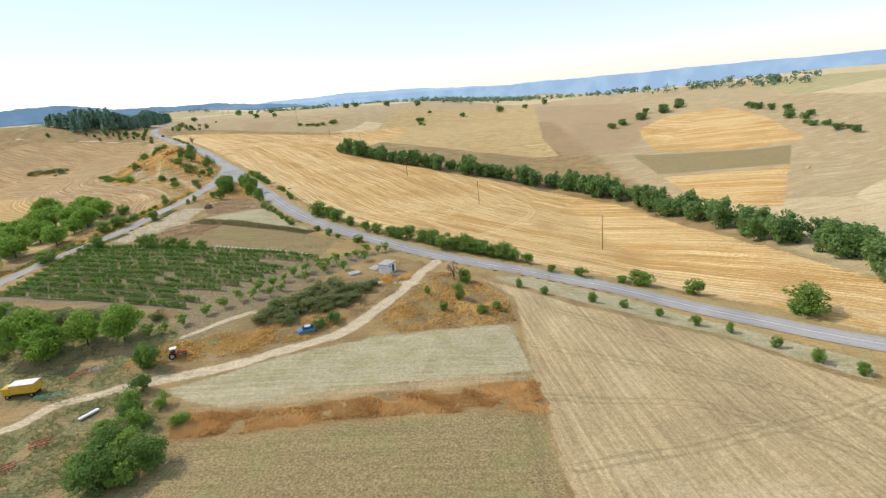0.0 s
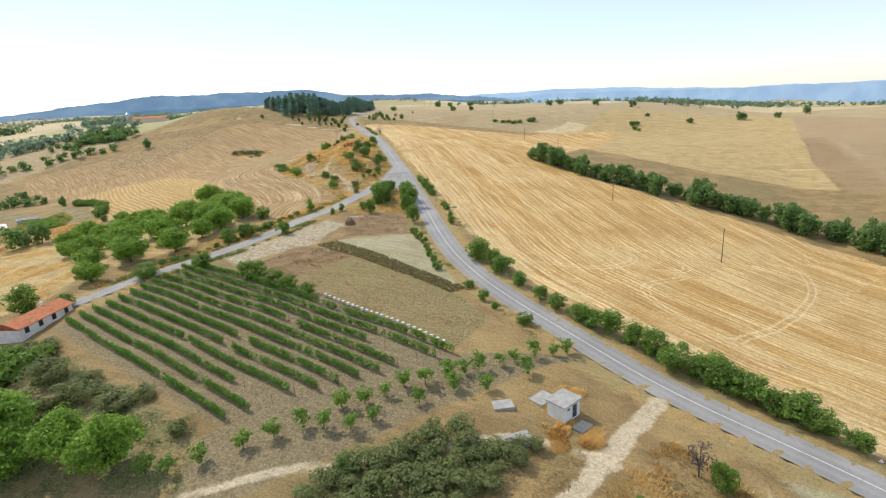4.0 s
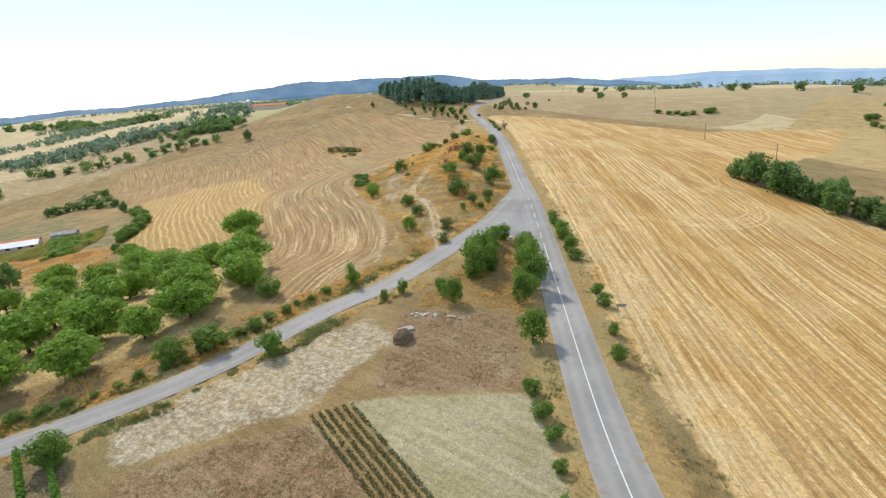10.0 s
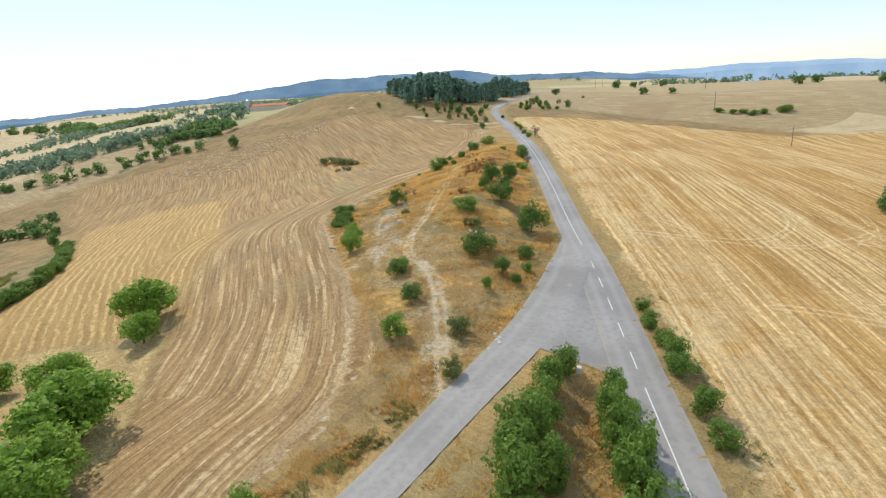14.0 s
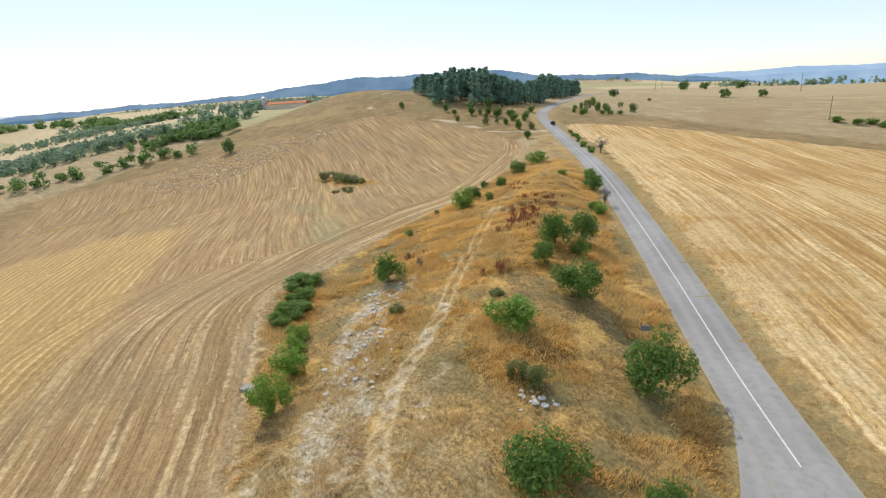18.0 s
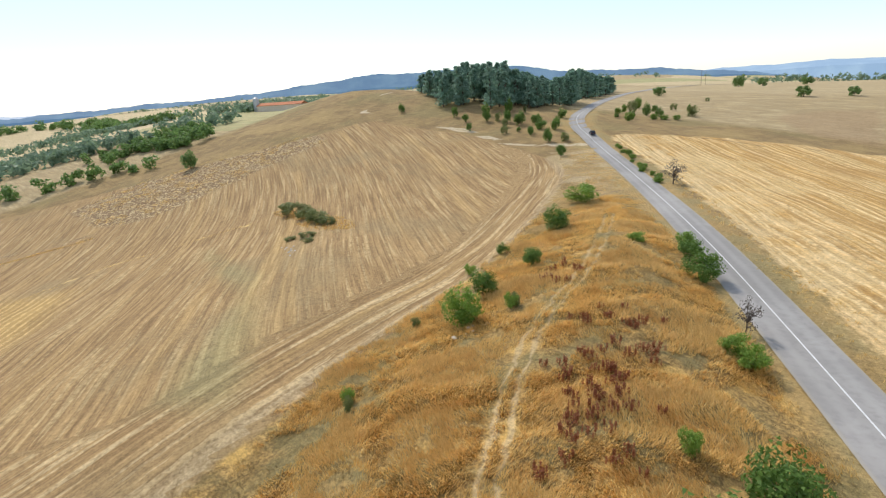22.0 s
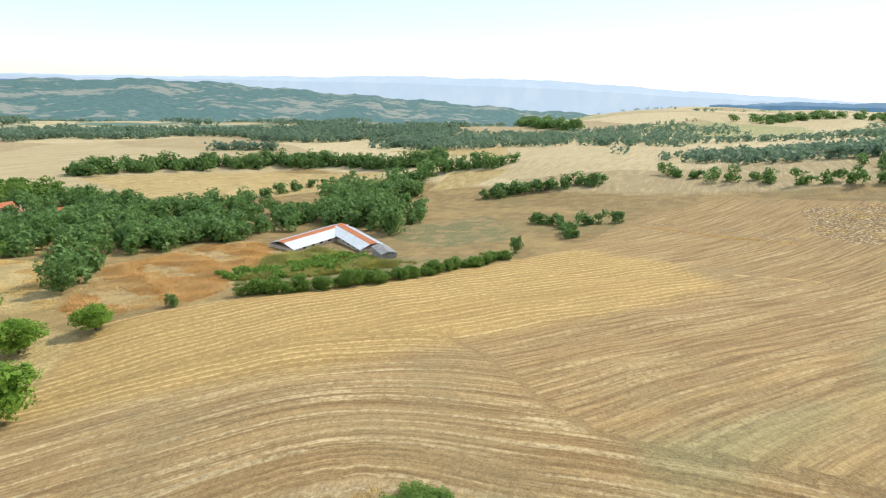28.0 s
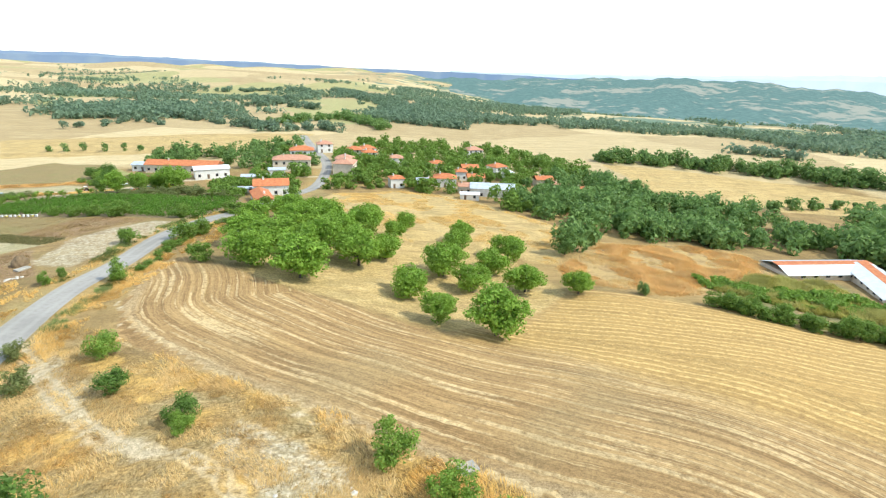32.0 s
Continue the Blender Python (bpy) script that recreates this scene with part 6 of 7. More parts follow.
def pump_hut():
    ob = tagged(new("hut"), "small whitewashed pump hut with flat concrete roof", "hut")
    part("wall", boxed(-1.9, 1.9, -1.6, 1.6, -0.6, 2.5, bevel=0.02), ob, mat=WHITEWALL)
    part("roof", boxed(-2.2, 2.2, -1.9, 1.9, 2.5, 2.72, bevel=0.03), ob, mat=CONCRETE)
    d = part("door", boxed(0.1, 1.0, -1.66, -1.58, 0.0, 2.05, bevel=0.015), ob, mat=DOORPAINT)
    part("door_frame", boxed(0.0, 1.1, -1.63, -1.585, 0.0, 2.15), ob, mat=STEEL)
    part("handle", boxed(0.2, 0.25, -1.72, -1.66, 1.0, 1.15), d, mat=STEEL)
    part("vent", boxed(-1.2, -0.7, -1.64, -1.58, 1.7, 2.0), ob, mat=GLASSDARK)
    ob.matrix_world = pose(-20.5, 139, land_at(-20.5, 139) + 0.1, 0, 0, 62)
    for x, y, a, sx, sy, nm in ((-25.5, 130.5, 40, 4.2, 3.0, "concrete_slab"), (-29.5, 137, 30, 3.2, 2.4, "concrete_slab"), (-17.4, 137.0, 62, 2.6, 2.0, "concrete_slab"), (-24.2, 141.2, 62, 3.6, 2.8, "concrete_slab"), (-182, 284, 20, 2.0, 1.5, "concrete_slab"), (-103, 214, 60, 2.6, 1.4, "concrete_trough")):
        tagged(new(nm, done(nm, boxed(-sx / 2, sx / 2, -sy / 2, sy / 2, -0.5, 0.35, bevel=0.04), CONCRETE)), "weathered pale concrete slab on the ground", "slab").matrix_world = pose(x, y, land_at(x, y), 0, 0, a)
    tagged(new("marker_block", done("marker_block", boxed(-.4, .4, -.4, .4, -.3, 0.8, bevel=0.05), WHITEWALL)), "white concrete marker block at the junction", "marker").matrix_world = pose(-110.5, 264, land_at(-110.5, 264), 0, 0, 30)


pump_hut()

# ---- vineyard, crop rows, hives ----


def row_clumps(a, b, gap, w, h, z0, seed, holes=0.0):
    g = random.Random(seed)
    a, b = np.array(a, float), np.array(b, float)
    n = max(2, int(np.hypot(*(b - a)) / gap))
    t = (np.arange(n) + 0.5) / n
    p = a + (b - a) * t[:, None]
    z = land(p[:, 0], p[:, 1])
    return [(x, y, zz + z0 + g.uniform(-.1, .12), w * g.uniform(.8, 1.2), w * g.uniform(.8, 1.2), h * g.uniform(.75, 1.2)) for (x, y), zz in zip(p, z) if g.random() > holes]


def vineyard():
    n = 12
    for i in range(n):
        u = i / (n - 1)
        a = (-129 + 3 * u, 136 + 33 * u)
        b = (-69 + 27 * u, 120 + 28.5 * u)
        if i in (4, 5, 8):
            segs = ((0, .62), (.66, 1))
        elif i in (2, 9):
            segs = ((0, .85),)
        else:
            segs = ((0, 1),)
        ob = tagged(new("vine_row"), "green trellised vine row on bare tan soil", "vines", "vineyard rows")
        for s0, s1 in segs:
            p, q = [(a[0] + (b[0] - a[0]) * s, a[1] + (b[1] - a[1]) * s) for s in (s0, s1)]
            part("foliage", leaf_cloud("foliage", row_clumps(p, q, 0.5, 0.46, 0.82, 0.95, 300 + i, 0.2), 74, 0.13, LEAF_VINE, 320 + i), ob)
        m = int(math.hypot(b[0] - a[0], b[1] - a[1]) / 7)
        for k in range(m + 1):
            x, y = a[0] + (b[0] - a[0]) * k / m, a[1] + (b[1] - a[1]) * k / m
            post = part("post", VINEPOST, ob)
            post.location = (x, y, land_at(x, y))


bm = bmesh.new()
limb(bm, (0, 0, -0.3), (0, 0, 1.75), 0.05, 0.045, 6)
VINEPOST = done("post", bm, WOODPOLE)
vineyard()
for i in range(6):
    u = i / 5
    a, b = (-99.4 + 2.6 * u, 190.2 + 4.6 * u), (-51.6 + 1.8 * u, 173.4 + 3.8 * u)
    ob = tagged(new("crop_row"), "low dark olive-brown crop row in a garden plot", "crop", "crop rows")
    part("foliage", leaf_cloud("foliage", row_clumps(a, b, 0.55, 0.34, 0.3, 0.25, 400 + i, 0.06), 26, 0.11, LEAF_CROP, 420 + i), ob)


def hives():
    body = done("body", boxed(-.25, .25, -.25, .25, .12, .62, bevel=.015), HIVEWHITE)
    body2 = done("body", boxed(-.25, .25, -.25, .25, .12, .62, bevel=.015), HIVEYELLOW)
    lid = done("lid", boxed(-.29, .29, -.29, .29, .62, .72, bevel=.015), HIVEWHITE)
    foot = done("stand", boxed(-.22, .22, -.22, .22, -.1, .12), WOODPOLE)
    for i in range(24):
        x, y = -77 + i * 1.4, 160.2 - i * 0.4
        ob = tagged(new("beehive"), "%s painted wooden beehive box beside the vines" % ("yellow" if i % 3 == 1 else "white"), "beehive", "row of beehives")
        for nm, me in (("body", body2 if i % 3 == 1 else body), ("lid", lid), ("stand", foot)):
            part(nm, me, ob)
        ob.matrix_world = pose(x, y, land_at(x, y), 0, 0, -15 + random.uniform(-8, 8))


hives()

# ---- poles, signs, vehicles, implements ----


def power_pole(x, y, h, turn):
    ob = tagged(new("power_pole"), "wooden power pole with crossarm in the stubble", "pole", "power line")
    bm = bmesh.new()
    limb(bm, (0, 0, -1), (0, 0, h), 0.17, 0.11, 10)
    part("pole", bm, ob, mat=WOODPOLE)
    part("crossarm", boxed(-1.1, 1.1, -.07, .07, h - 0.6, h - 0.45), ob, mat=STEEL)
    for dx in (-1.0, 0.0, 1.0):
        bm = bmesh.new()
        limb(bm, (dx, 0, h - 0.45), (dx, 0, h - 0.2 if dx else h + 0.25), 0.05, 0.035, 6)
        part("insulator", bm, ob, mat=WHITEWALL)
    ob.matrix_world = pose(x, y, land_at(x, y), 0, 0, turn)


for x, y, h in ((51, 178, 12.5), (12, 249, 11.5), (-26, 308, 11.5), (-110, 500, 9), (-66, 402, 11), (-160, 580, 11), (-190, 690, 12), (-321, 782, 12), (-340, 850, 12)):
    power_pole(x, y, h, 35)


def road_sign(x, y, w, h, top, turn, label):
    ob = tagged(new("road_sign"), label, "sign")
    for dx in ((-w * 0.3, w * 0.3) if w > 1 else (0,)):
        bm = bmesh.new()
        limb(bm, (dx, 0.05, -0.4), (dx, 0.05, top), 0.035, 0.035, 8)
        part("post", bm, ob, mat=STEEL)
    part("panel", boxed(-w / 2, w / 2, -0.03, 0.02, top - h, top, bevel=0.01), ob, mat=plain("dull sign back", (0.2, 0.22, 0.24), (0.3, 0.32, 0.34), 3, 0.5, 0.5))
    ob.matrix_world = pose(x, y, land_at(x, y), 0, 0, turn)


road_sign(-75.5, 240.5, 1.7, 0.5, 1.9, 35, "low grey direction sign seen from behind")
def warning_sign(x, y, turn):
    """A triangular sign on a steel post."""
    ob = tagged(new("road_sign"), "red-bordered triangular warning sign on a grey post", "sign")
    bm = bmesh.new()
    limb(bm, (0, 0.05, -0.4), (0, 0.05, 2.3), 0.035, 0.035, 8)
    part("post", bm, ob, mat=STEEL)
    for nm, r, y0, mat in (("border", 0.55, 0.0, RUST), ("panel", 0.4, -0.012, WHITEWALL)):
        bm = bmesh.new()
        v = [[bm.verts.new((r * math.sin(t), y0 + d, 1.9 + r * math.cos(t))) for t in (0, 2.094, 4.189)] for d in (-0.02, 0.0)]
        bm.faces.new(v[0])
        bm.faces.new(v[1][::-1])
        for i in range(3):
            bm.faces.new((v[0][i], v[1][i], v[1][(i + 1) % 3], v[0][(i + 1) % 3]))
        bmesh.ops.recalc_face_normals(bm, faces=bm.faces)
        part(nm, bm, ob, mat=mat)
    ob.matrix_world = pose(x, y, land_at(x, y), 0, 0, turn)


warning_sign(21.3, 145.2, -20)
road_sign(-146.5, 318, 1.2, 0.7, 2.0, 35, "small grey road sign on twin posts")


def wheel(parent, x, y, z, r, w):
    bm = bmesh.new()
    limb(bm, (x, y - w / 2, z), (x, y + w / 2, z), r, r, 16)
    bmesh.ops.holes_fill(bm, edges=bm.edges)
    tyre = part("wheel", bm, parent, mat=RUBBER)
    bm = bmesh.new()
    limb(bm, (x, y - w / 2 - 0.01, z), (x, y + w / 2 + 0.01, z), r * 0.58, r * 0.58, 12)
    bmesh.ops.holes_fill(bm, edges=bm.edges)
    part("rim", bm, tyre, mat=STEEL)


def profile_body(pts, w, inset=0.0):
    """A body drawn as a side outline and given a width."""
    bm = bmesh.new()
    L = [bm.verts.new((x, -w / 2 + (inset if z > 0.95 else 0), z)) for x, z in pts]
    R = [bm.verts.new((x, w / 2 - (inset if z > 0.95 else 0), z)) for x, z in pts]
    bm.faces.new(list(reversed(L)))
    bm.faces.new(R)
    for i in range(len(pts)):
        j = (i + 1) % len(pts)
        bm.faces.new((L[i], L[j], R[j], R[i]))
    bmesh.ops.bevel(bm, geom=list(bm.edges), offset=0.07, segments=2, affect="EDGES", clamp_overlap=True)
    return bm


def car(x, y, z, turn, paint, roof, label, group=""):
    ob = tagged(new("car"), label, "car", group)
    part("body", profile_body([(-2.0, .3), (2.0, .3), (2.08, .55), (2.0, .8), (0.95, .92), (-1.95, .95), (-2.08, .6)], 1.68), ob, mat=paint)
    part("cabin", profile_body([(0.95, .92), (0.35, 1.38), (-1.15, 1.4), (-1.85, .95)], 1.6, 0.14), ob, mat=GLASSDARK)
    part("roof", boxed(-1.15, 0.33, -.66, .66, 1.385, 1.43, bevel=0.02), ob, mat=roof)
    for sy in (-1, 1):
        part("pillar", boxed(-.45, -.35, sy * .7 - .05, sy * .7 + .05, .92, 1.4), ob, mat=paint)
        part("headlight", boxed(2.0, 2.08, sy * .6 - .18, sy * .6 + .18, .6, .76), ob, mat=WHITEWALL)
        part("tail_light", boxed(-2.09, -2.02, sy * .66 - .12, sy * .66 + .12, .64, .84), ob, mat=RUST)
        for wx in (-1.25, 1.3):
            wheel(ob, wx, sy * .74, .31, .31, .2)
    part("bumper", boxed(2.02, 2.14, -.8, .8, .34, .5, bevel=.02), ob, mat=RUBBER)
    ob.matrix_world = pose(x, y, z, 0, 0, turn) @ Matrix.Diagonal((0.92, 1.0, 1.1, 1.0))


car(-35.5, 106, land_at(-35.5, 106) + 0.05, 205, PAINTBLUE, plain("pale blue roof paint", (0.3, 0.46, 0.62), (0.42, 0.58, 0.72), 2, 0.3), "abandoned small blue car with pale roof in weeds")
i_car = int(np.hypot(MAIN[:, 0] + 262, MAIN[:, 1] - 489).argmin())
t_car = MAIN[i_car + 1] - MAIN[i_car]
t_car /= np.hypot(*t_car)
car(MAIN[i_car, 0] + t_car[1] * 1.55, MAIN[i_car, 1] - t_car[0] * 1.55, ROADS[0][1][i_car] + 0.06, math.degrees(math.atan2(t_car[1], t_car[0])), PAINTDARK, PAINTDARK, "dark saloon car in the lane of the road")


def truck():
    ob = tagged(new("truck"), "yellow box truck with a pale cargo roof", "truck")
    part("cargo_box", boxed(-2.6, 2.2, -1.15, 1.15, 0.9, 2.7, bevel=0.04), ob, mat=PAINTYELLOW)
    part("cargo_roof", boxed(-2.65, 2.25, -1.2, 1.2, 2.7, 2.8, bevel=0.03), ob, mat=WHITEWALL)
    part("cab", boxed(2.3, 3.9, -1.05, 1.05, 0.6, 2.3, bevel=0.12), ob, mat=PAINTYELLOW)
    part("windscreen", boxed(3.88, 3.93, -.9, .9, 1.4, 2.1), ob, mat=GLASSDARK)
    part("chassis", boxed(-2.5, 3.6, -.5, .5, 0.55, 0.9), ob, mat=RUBBER)
    for wx in (-1.6, 3.0):
        for sy in (-1, 1):
            wheel(ob, wx, sy * .95, .45, .45, .28)
    ob.matrix_world = pose(-87.4, 90, land_at(-87.4, 90), 0, 0, 184)


truck()


def tractor(x, y, turn):
    ob = tagged(new("tractor"), "old red tractor with white roof in weeds", "tractor")
    part("hood", boxed(0.2, 1.9, -.35, .35, .8, 1.35, bevel=.06), ob, mat=RUST)
    part("body", boxed(-1.0, 0.4, -.4, .4, .6, 1.1, bevel=.05), ob, mat=RUST)
    part("seat", boxed(-.8, -.3, -.25, .25, 1.1, 1.5, bevel=.05), ob, mat=RUBBER)
    part("roof", boxed(-1.1, .3, -.65, .65, 2.15, 2.25, bevel=.03), ob, mat=WHITEWALL)
    for px, py in ((-1, -.6), (-1, .6), (.2, -.6), (.2, .6)):
        part("post", boxed(px - .04, px + .04, py - .04, py + .04, 1.0, 2.16), ob, mat=STEEL)
    for sy in (-1, 1):
        wheel(ob, -.7, sy * .75, .7, .7, .4)
        wheel(ob, 1.5, sy * .6, .4, .4, .25)
    ob.matrix_world = pose(x, y, land_at(x, y), 0, 0, turn)


tractor(-61.5, 99, 20)


def implement(name, x, y, turn, L, W, n, mat, label):
    """A farm implement: a frame of bars with tines."""
    ob = tagged(new(name), label, "implement", "farm implements")
    for sy in (-W / 2, 0, W / 2):
        part("frame_bar", boxed(-L / 2, L / 2, sy - .06, sy + .06, .55, .67, bevel=.01), ob, mat=mat)
    for i in range(n):
        xx = -L / 2 + .1 + i * (L - .2) / (n - 1)
        part("cross_bar", boxed(xx - .05, xx + .05, -W / 2, W / 2, .67, .77), ob, mat=mat)
        for sy in (-W / 2, W / 2):
            bm = bmesh.new()
            limb(bm, (xx, sy, .6), (xx + .15, sy, -.05), .05, .02, 5)
            part("tine", bm, ob, mat=mat)
    bm = bmesh.new()
    limb(bm, (L / 2, 0, .6), (L / 2 + 1.4, 0, .5), .07, .05, 6)
    part("drawbar", bm, ob, mat=mat)
    ob.matrix_world = pose(x, y, land_at(x, y) + .05, 0, 0, turn)


implement("plough", -80, 95, 60, 3.6, 1.6, 5, RUST, "rusty red plough lying in shade")
implement("sprayer", -81, 88, 10, 6.0, 1.2, 6, plain("green implement paint", (0.12, 0.25, 0.16), (0.2, 0.36, 0.24), 3), "pale green spray boom beside the track")
implement("harrow", -77, 96, 30, 2.6, 1.5, 4, STEEL, "grey steel harrow parked under trees")
implement("cultivator", -72, 73, 20, 2.6, 1.8, 4, RUST, "rusty red cultivator in rough grass")
implement("seed_drill", -73, 67, 40, 2.8, 1.6, 4, RUST, "rusty seed drill in rough grass")
tagged(new("plank", done("plank", boxed(-1.7, 1.7, -.4, .4, .2, .5, bevel=.03), HIVEWHITE)), "long pale yellow-white board lying on grass", "board").matrix_world = pose(-69, 81, land_at(-69, 81), 0, 0, 60)


def heap(name, x, y, r, h, mat, label, seed):
    g = random.Random(seed)
    bm = bmesh.new()
    bmesh.ops.create_icosphere(bm, subdivisions=3, radius=1)
    for v in bm.verts:
        k = 1 + 0.18 * noise.noise(v.co * 2.3 + Vector((seed, 0, 0)))
        v.co = Vector((v.co.x * r * k, v.co.y * r * 0.75 * k, max(v.co.z, -.2) * h * k))
    ob = tagged(new(name, done(name, bm, mat)), label, "heap")
    ob.matrix_world = pose(x, y, land_at(x, y), 0, 0, g.uniform(0, 360))


def straw_bale(x, y, turn):
    """A round bale lying on its side, its rim a little rounded."""
    bm = bmesh.new()
    limb(bm, (-0.6, 0, 0.72), (0.6, 0, 0.72), 0.75, 0.75, 20)
    bmesh.ops.holes_fill(bm, edges=bm.edges)
    bmesh.ops.bevel(bm, geom=[e for e in bm.edges if abs(e.verts[0].co.x - e.verts[1].co.x) < 0.01], offset=0.07, segments=2, affect="EDGES", clamp_overlap=True)
    me = done("straw_bale", bm, plain("baled straw", (0.55, 0.4, 0.17), (0.78, 0.6, 0.3), 5))
    tagged(new("straw_bale", me), "round pale straw bale on a stubble field", "bale").matrix_world = pose(x, y, land_at(x, y), 0, 0, turn)


straw_bale(182, 268, 30)
heap("compost_heap", -101, 211, 1.9, 2.0, plain("old brown straw", (0.12, 0.085, 0.05), (0.24, 0.17, 0.1), 4), "old brown straw heap beside a plot", 3)

# ---- stones and dry grass ----


def stones():
    g = random.Random(12)
    protos = []
    for s in range(4):
        bm = bmesh.new()
        bmesh.ops.create_icosphere(bm, subdivisions=1, radius=1)
        for v in bm.verts:
            v.co *= 1 + 0.35 * noise.noise(v.co * 1.7 + Vector((s * 5.0, 0, 0)))
            v.co.z *= 0.55
        protos.append(done("stone", bm, ROCK))
    spots = [((-168, 289), (-185, 311), 4.0, 150), ((-121, 262), (-124, 266), 2.0, 14), ((-96, 224), (-106, 219), 0.6, 26), ((-268, 366), (-280, 370), 2.5, 16), ((-200, 352), (-203, 349), 2, 12), ((-148, 298), (-150, 297), 1.6, 22)]
    for (ax, ay), (bx, by), spread, n in spots:
        for _ in range(n):
            t = g.random()
            x, y = ax + (bx - ax) * t + g.gauss(0, spread * .5), ay + (by - ay) * t + g.gauss(0, spread * .5)
            r = g.uniform(.12, .42)
            ob = tagged(new("stone", protos[g.randrange(4)]), "pale grey limestone lump on dry earth", "stone", "stones on the bank")
            ob.matrix_world = pose(x, y, land_at(x, y) + r * .15, 0, 0, g.uniform(0, 360)) @ Matrix.Diagonal((r, r * g.uniform(.7, 1.2), r, 1))


stones()


def dry_grass(label, n, poly, seed, height=0.5, cut=-0.05, mat=None, blades=8, scale=0.16, spread=0.42, skip=None):
    """Tufts of dry grass blades, uncountable, in one mesh."""
    g = np.random.default_rng(seed)
    p = np.array(poly, float)
    x, y = g.uniform(p[:, 0].min(), p[:, 0].max(), n * 4), g.uniform(p[:, 1].min(), p[:, 1].max(), n * 4)
    ok = inside(x, y, poly) > g.gamma(1.5, 0.5, len(x)) - 0.3
    if skip:
        ok &= inside(x, y, skip) < g.normal(0, 2.0, len(x))
    for line, _, hw in ROADS:
        d, k, _ = near_line(x, y, line)
        ok &= d > hw[k] + 0.7
    ok &= np.abs(near_line(x, y, curve_points(RUTS, 0.5))[0] - 0.85) > 0.5
    x, y = x[ok], y[ok]
    nz = np.array([noise.fractal(Vector((a * scale, b * scale, seed)), 0.8, 2.1, 3) for a, b in zip(x, y)])
    ok = nz > cut
    x, y, nz = x[ok][:n], y[ok][:n], nz[ok][:n]
    z = land(x, y)
    m = len(x) * blades
    X, Y, Z = (np.repeat(v, blades) for v in (x, y, z))
    q = np.repeat(np.clip(0.7 + nz * 0.7, 0.4, 1.5), blades)
    sway = 1.9 * np.sin(x * 0.31 + 1.3 * np.sin(y * 0.23)) + 1.6 * np.sin(y * 0.37 + 0.8 * np.sin(x * 0.19))
    a = np.repeat(sway, blades) + g.normal(0, 0.75, m)
    r0, h = g.uniform(0, spread, m) * q, height * q * g.uniform(0.45, 1.25, m)
    lean = g.uniform(0.4, 1.5, m) * h
    w = 0.034 * g.uniform(0.7, 1.6, m) * (0.5 + height)
    ro = g.uniform(0, 2 * np.pi, m)
    bx, by = X + np.cos(ro) * r0, Y + np.sin(ro) * r0
    sx, sy = -np.sin(a) * w, np.cos(a) * w
    tx, ty = bx + np.cos(a) * lean, by + np.sin(a) * lean
    v = np.stack([np.stack([bx - sx, by - sy, Z - 0.05], 1), np.stack([bx + sx, by + sy, Z - 0.05], 1), np.stack([tx, ty, Z + h], 1)], 1).reshape(-1, 3)
    me = bpy.data.meshes.new("dry_grass")
    me.vertices.add(len(v))
    me.vertices.foreach_set("co", v.astype(np.float32).ravel())
    me.loops.add(len(v))
    me.loops.foreach_set("vertex_index", np.arange(len(v), dtype=np.int32))
    me.polygons.add(m)
    me.polygons.foreach_set("loop_start", (np.arange(m) * 3).astype(np.int32))
    me.update(calc_edges=True)
    me.materials.append(mat or STRAW_MAT)
    tagged(new("dry_grass", me), label, "grass", kind="stuff")


BANK = [(-126, 243), (-150, 262), (-172, 276), (-190, 290), (-204, 300), (-208, 316), (-214, 340), (-220, 385), (-225, 402), (-226, 413), (-222, 421), (-214, 422), (-207, 411), (-196, 398), (-176, 368), (-156, 340), (-140, 316), (-127, 292), (-124, 270)]
dry_grass("golden dry grass tufts on the bank", 20000, BANK, 41, 0.5, cut=0.0, scale=0.1, blades=14, spread=1.0, skip=BANKFOOT)
dry_grass("dry grass at the bank foot in paled sunlit colour", 5200, BANKFOOT, 66, 0.34, cut=-0.12, scale=0.13, blades=14, spread=0.9, mat=PALESTRAW_MAT)
dry_grass("bleached dry grass beyond the bank", 5200, [(-222, 400), (-246, 446), (-258, 462), (-244, 476), (-224, 446), (-208, 420), (-200, 402)], 67, 0.3, cut=-0.35, scale=0.12, blades=12, spread=0.9, mat=PALESTRAW_MAT)
dry_grass("rust-brown dry grass on rough ground by the sheds", 9000, RUSTY[0], 68, 0.75, cut=-0.12, scale=0.07, blades=9, spread=1.1, mat=RUST_MAT)
dry_grass("golden dry grass behind the orchard", 8000, MEADOW[2], 70, 0.42, cut=0.0, scale=0.06, blades=10, spread=1.1)
dry_grass("bleached tall grass on rough ground by the sheds", 3500, RUSTY[0], 69, 0.6, cut=0.1, scale=0.09, blades=9, spread=1.0, mat=PALESTRAW_MAT)
dry_grass("lush golden grass on the upper bank", 17000, [(-166, 318), (-186, 316), (-205, 320), (-214, 340), (-219, 385), (-223, 402), (-221, 412), (-212, 413), (-205, 407), (-196, 398), (-172, 362), (-154, 330)], 65, 0.5, cut=-0.25, scale=0.14, blades=14, spread=0.9)
dry_grass("short brown dry grass on the bank", 20000, BANK, 51, 0.22, cut=-0.9, mat=STALK_MAT, blades=9, spread=0.8)
dry_grass("green weeds below the farm track", 5000, [(-77, 82), (-69, 90), (-57, 84), (-51, 73), (-49, 58), (-72, 58), (-90, 70)], 52, 0.3, cut=-0.2, mat=WEED_MAT)
dry_grass("green weeds in the old garden", 6000, WEED[0], 53, 0.3, cut=-0.1, mat=WEED_MAT)
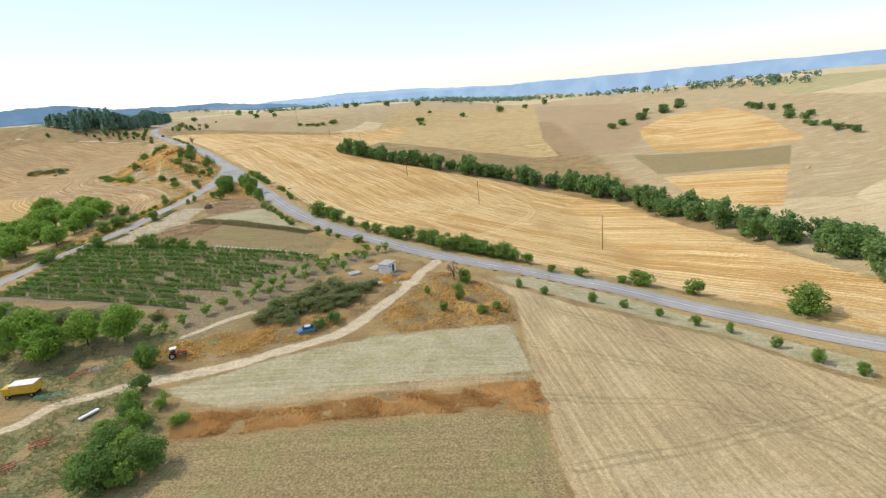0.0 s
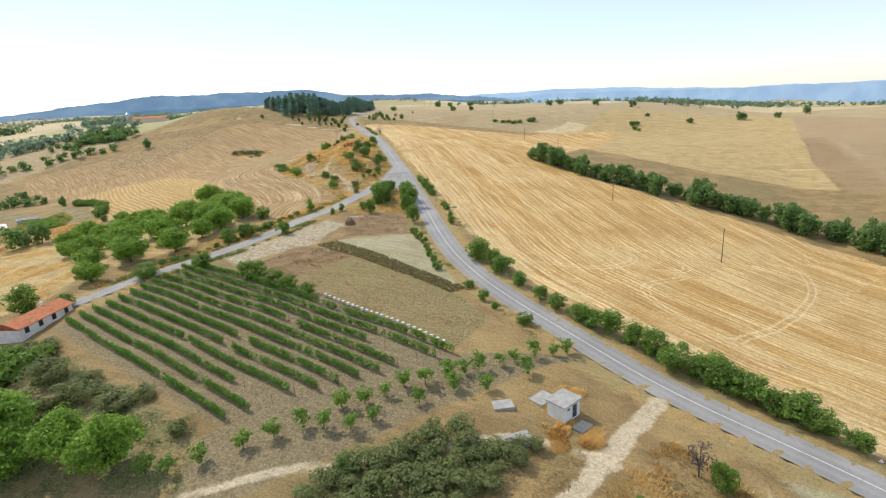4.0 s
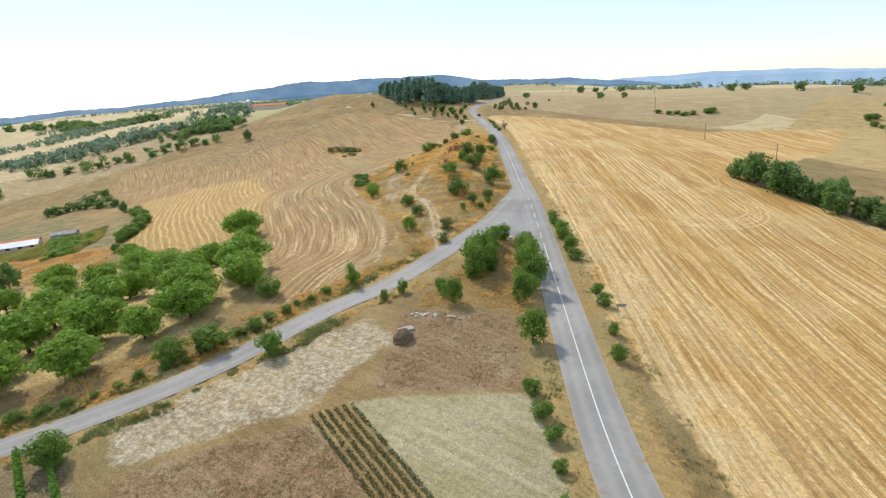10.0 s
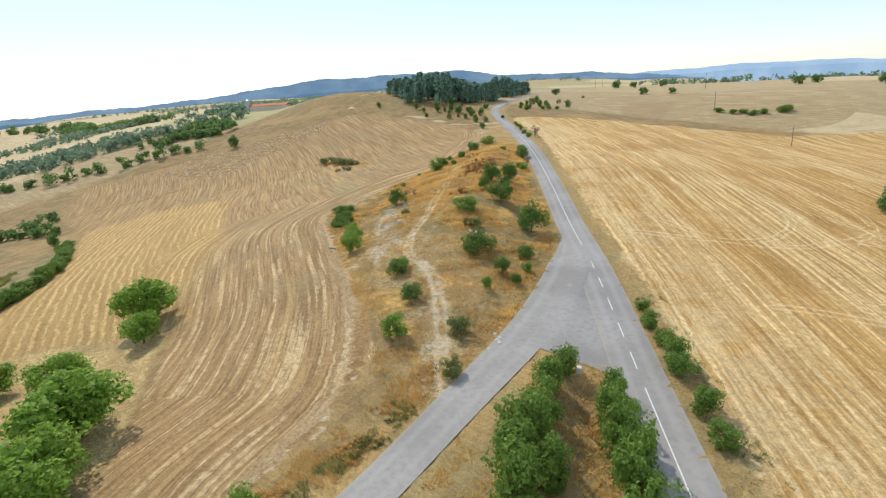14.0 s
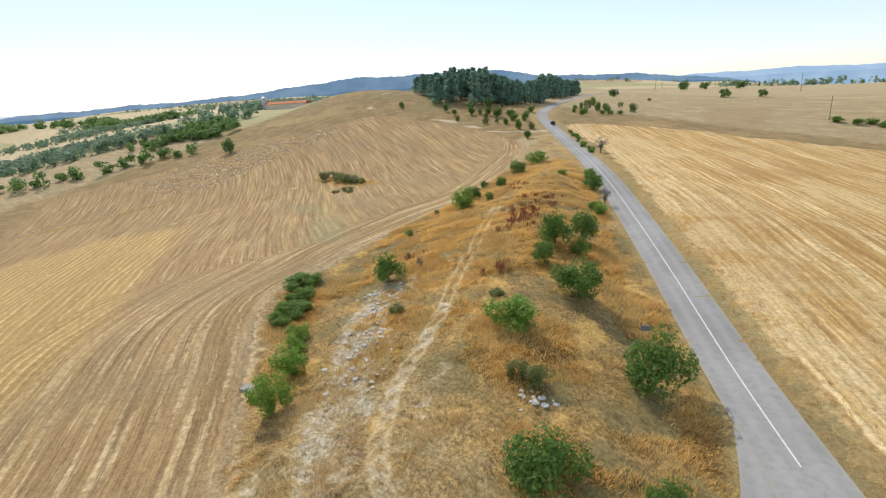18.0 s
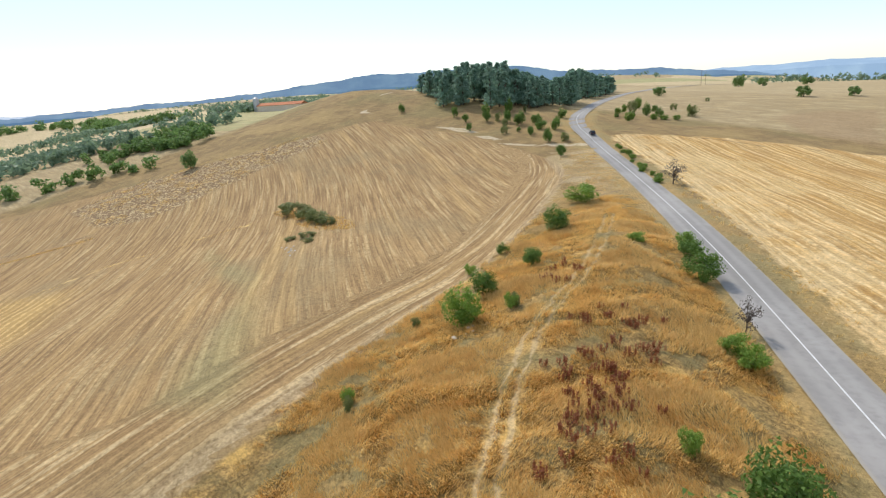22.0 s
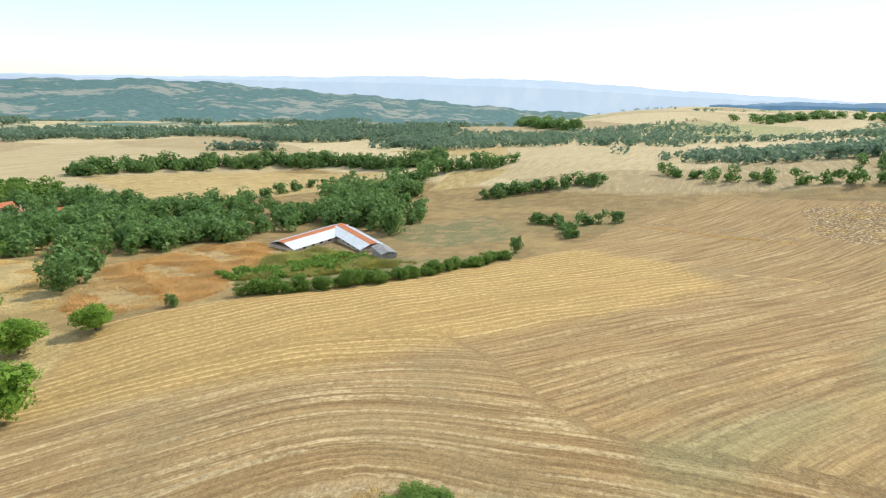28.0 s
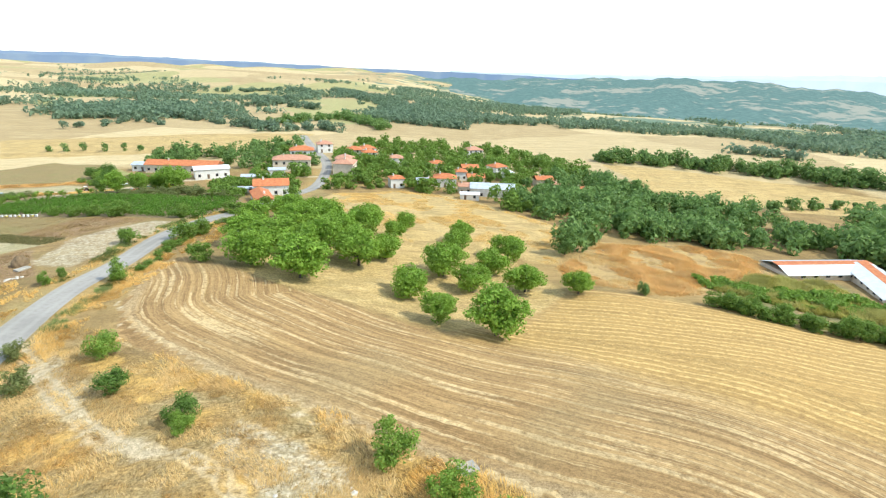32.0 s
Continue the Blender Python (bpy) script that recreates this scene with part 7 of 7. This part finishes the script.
dry_grass("yellow-green weeds before the sheds", 7000, [(-257, 219), (-281, 203), (-303, 208), (-298, 226), (-300, 246), (-272, 232)], 54, 1.7, cut=-0.4, mat=YELLOWWEED, blades=9, spread=0.8)
dry_grass("green weeds on the road verge", 3500, [(-70, 224), (-92, 258), (-112, 290), (-108, 292), (-86, 258), (-64, 224), (-30, 180), (-34, 178)], 55, 0.45, cut=0.1, mat=WEED_MAT)
dry_grass("green weeds between road and plots", 3500, [(-30, 160), (-50, 178), (-66, 196), (-84, 222), (-78, 222), (-62, 196), (-48, 180), (-28, 164)], 56, 0.4, cut=-0.1, mat=WEED_MAT)
dry_grass("golden dry grass along the road verge", 9000, [(-40, 183), (-70, 220), (-92, 256), (-116, 294), (-140, 330), (-180, 390), (-220, 452), (-216, 455), (-176, 393), (-134, 330), (-110, 294), (-84, 254), (-62, 216), (-34, 184)], 42, 0.45, cut=-0.5)
dry_grass("orange dry grass on the terrace edge", 6500, [(-50, 72), (-53, 79), (-30, 80.3), (12, 86), (13, 75), (-1, 77), (-22, 75)], 43, 0.5, cut=-0.4, mat=RUST_MAT, blades=10, spread=0.6)
dry_grass("dry weeds on the rough corner", 3500, [(-20, 112), (-14, 124), (-6, 140), (4, 134), (11, 122), (12, 109), (-16, 104)], 44, 0.5, cut=-0.3)
dry_grass("dry weeds beside the farm track", 3500, [(-75, 95), (-46, 99), (-34, 104), (-27, 112), (-36, 114), (-50, 108), (-68, 104)], 45, 0.55, cut=-0.3)
dry_grass("dry weeds between the two roads", 3000, [(-116, 262), (-110, 245), (-112, 228), (-106, 222), (-92, 232), (-84, 226), (-96, 248), (-108, 268)], 46, 0.5, cut=-0.4)
dry_grass("dry grass along the village road", 2500, [(-122, 250), (-124, 225), (-130, 205), (-134, 180), (-142, 168), (-140, 180), (-134, 205), (-130, 228), (-128, 245)], 47, 0.5)
dry_grass("dry grass round the hut", 1200, [(-16, 146), (-14, 134), (-20, 130), (-24, 137), (-22, 146)], 48, 0.6)


dry_grass("yellow grass round the scrub island", 900, [(-322, 394), (-300, 392), (-278, 390), (-268, 383), (-283, 380), (-318, 387)], 57, 0.6, cut=-0.5)
dry_grass("windrow of loose straw in the field", 2600, [(-397, 291), (-389, 312), (-380, 328), (-374, 348), (-371.5, 348), (-377.5, 328), (-386.5, 312), (-394.5, 291)], 58, 0.4, cut=-0.9)
dry_grass("windrow of loose straw in the field", 2600, [(-301, 281), (-318, 303), (-325, 318), (-331, 339), (-325, 361), (-316, 380), (-314.5, 379), (-323, 360), (-329, 339), (-323, 318), (-316, 303), (-299, 282)], 59, 0.25, cut=-0.9)


for seed, poly in ((60, OLIVE[2]), (61, RED[0]), (62, RED[1])):
    dry_grass("short dry weeds on a fallow plot", 3800, poly, seed, 0.22, cut=-0.5, mat=STALK_MAT, blades=7)
dry_grass("tall dry grass on the field corner", 3000, [(-20, 112), (-14, 124), (-6, 140), (4, 134), (11, 122), (12, 109), (-16, 104)], 63, 0.3, cut=-0.7, mat=STALK_MAT)
dry_grass("short dry grass by the scrub", 4000, [(-68, 104), (-46, 110), (-26, 131), (-16, 134), (-16, 126), (-28, 108), (-46, 98)], 64, 0.25, cut=-0.6, mat=STALK_MAT)


def strip(y0, y1, o0, o1):
    """A belt beside the side road, between two offsets to its east."""
    q = BRANCH[(BRANCH[:, 1] > y0) & (BRANCH[:, 1] < y1)][::3]
    return [(x + o0, y) for x, y in q] + [(x + o1, y) for x, y in q[::-1]]


dry_grass("rank green weeds beside the village road", 4500, strip(150, 248, -7.5, -3.6), 70, 0.7, cut=-0.1, mat=WEED_MAT)
dry_grass("golden grass beside the village road", 4500, strip(150, 258, -9.5, -4.0), 71, 0.6, cut=-0.2)
dry_grass("rank green weeds beside the village road", 3000, strip(150, 225, 3.6, 7.0), 72, 0.7, cut=0.0, mat=WEED_MAT)
dry_grass("golden grass beside the village road", 2500, strip(150, 245, 3.4, 6.5), 73, 0.5, cut=-0.1)


dry_grass("straw and clods along the rough strip", 3500, RUBBLE[0], 66, 0.4, cut=0.0, blades=6, spread=0.9)


def far_barn():
    ob = tagged(new("barn"), "far farm barn with red roof and grey silo", "barn")
    part("wall", boxed(-20, 20, -7, 7, -3, 4.5), ob, mat=CREAM)
    part("roof", gable(40, 14, 4.6, 2.2, 0.6, 0.2), ob, mat=ROOFS["red"])
    bm = bmesh.new()
    limb(bm, (-24, 0, -2), (-24, 0, 11), 2.6, 2.6, 16)
    limb(bm, (-24, 0, 11), (-24, 0, 12.6), 2.6, 0.3, 16)
    part("silo", bm, ob, mat=STEEL)
    ob.matrix_world = pose(-590, 552, land_at(-590, 552), 0, 0, 35)


far_barn()
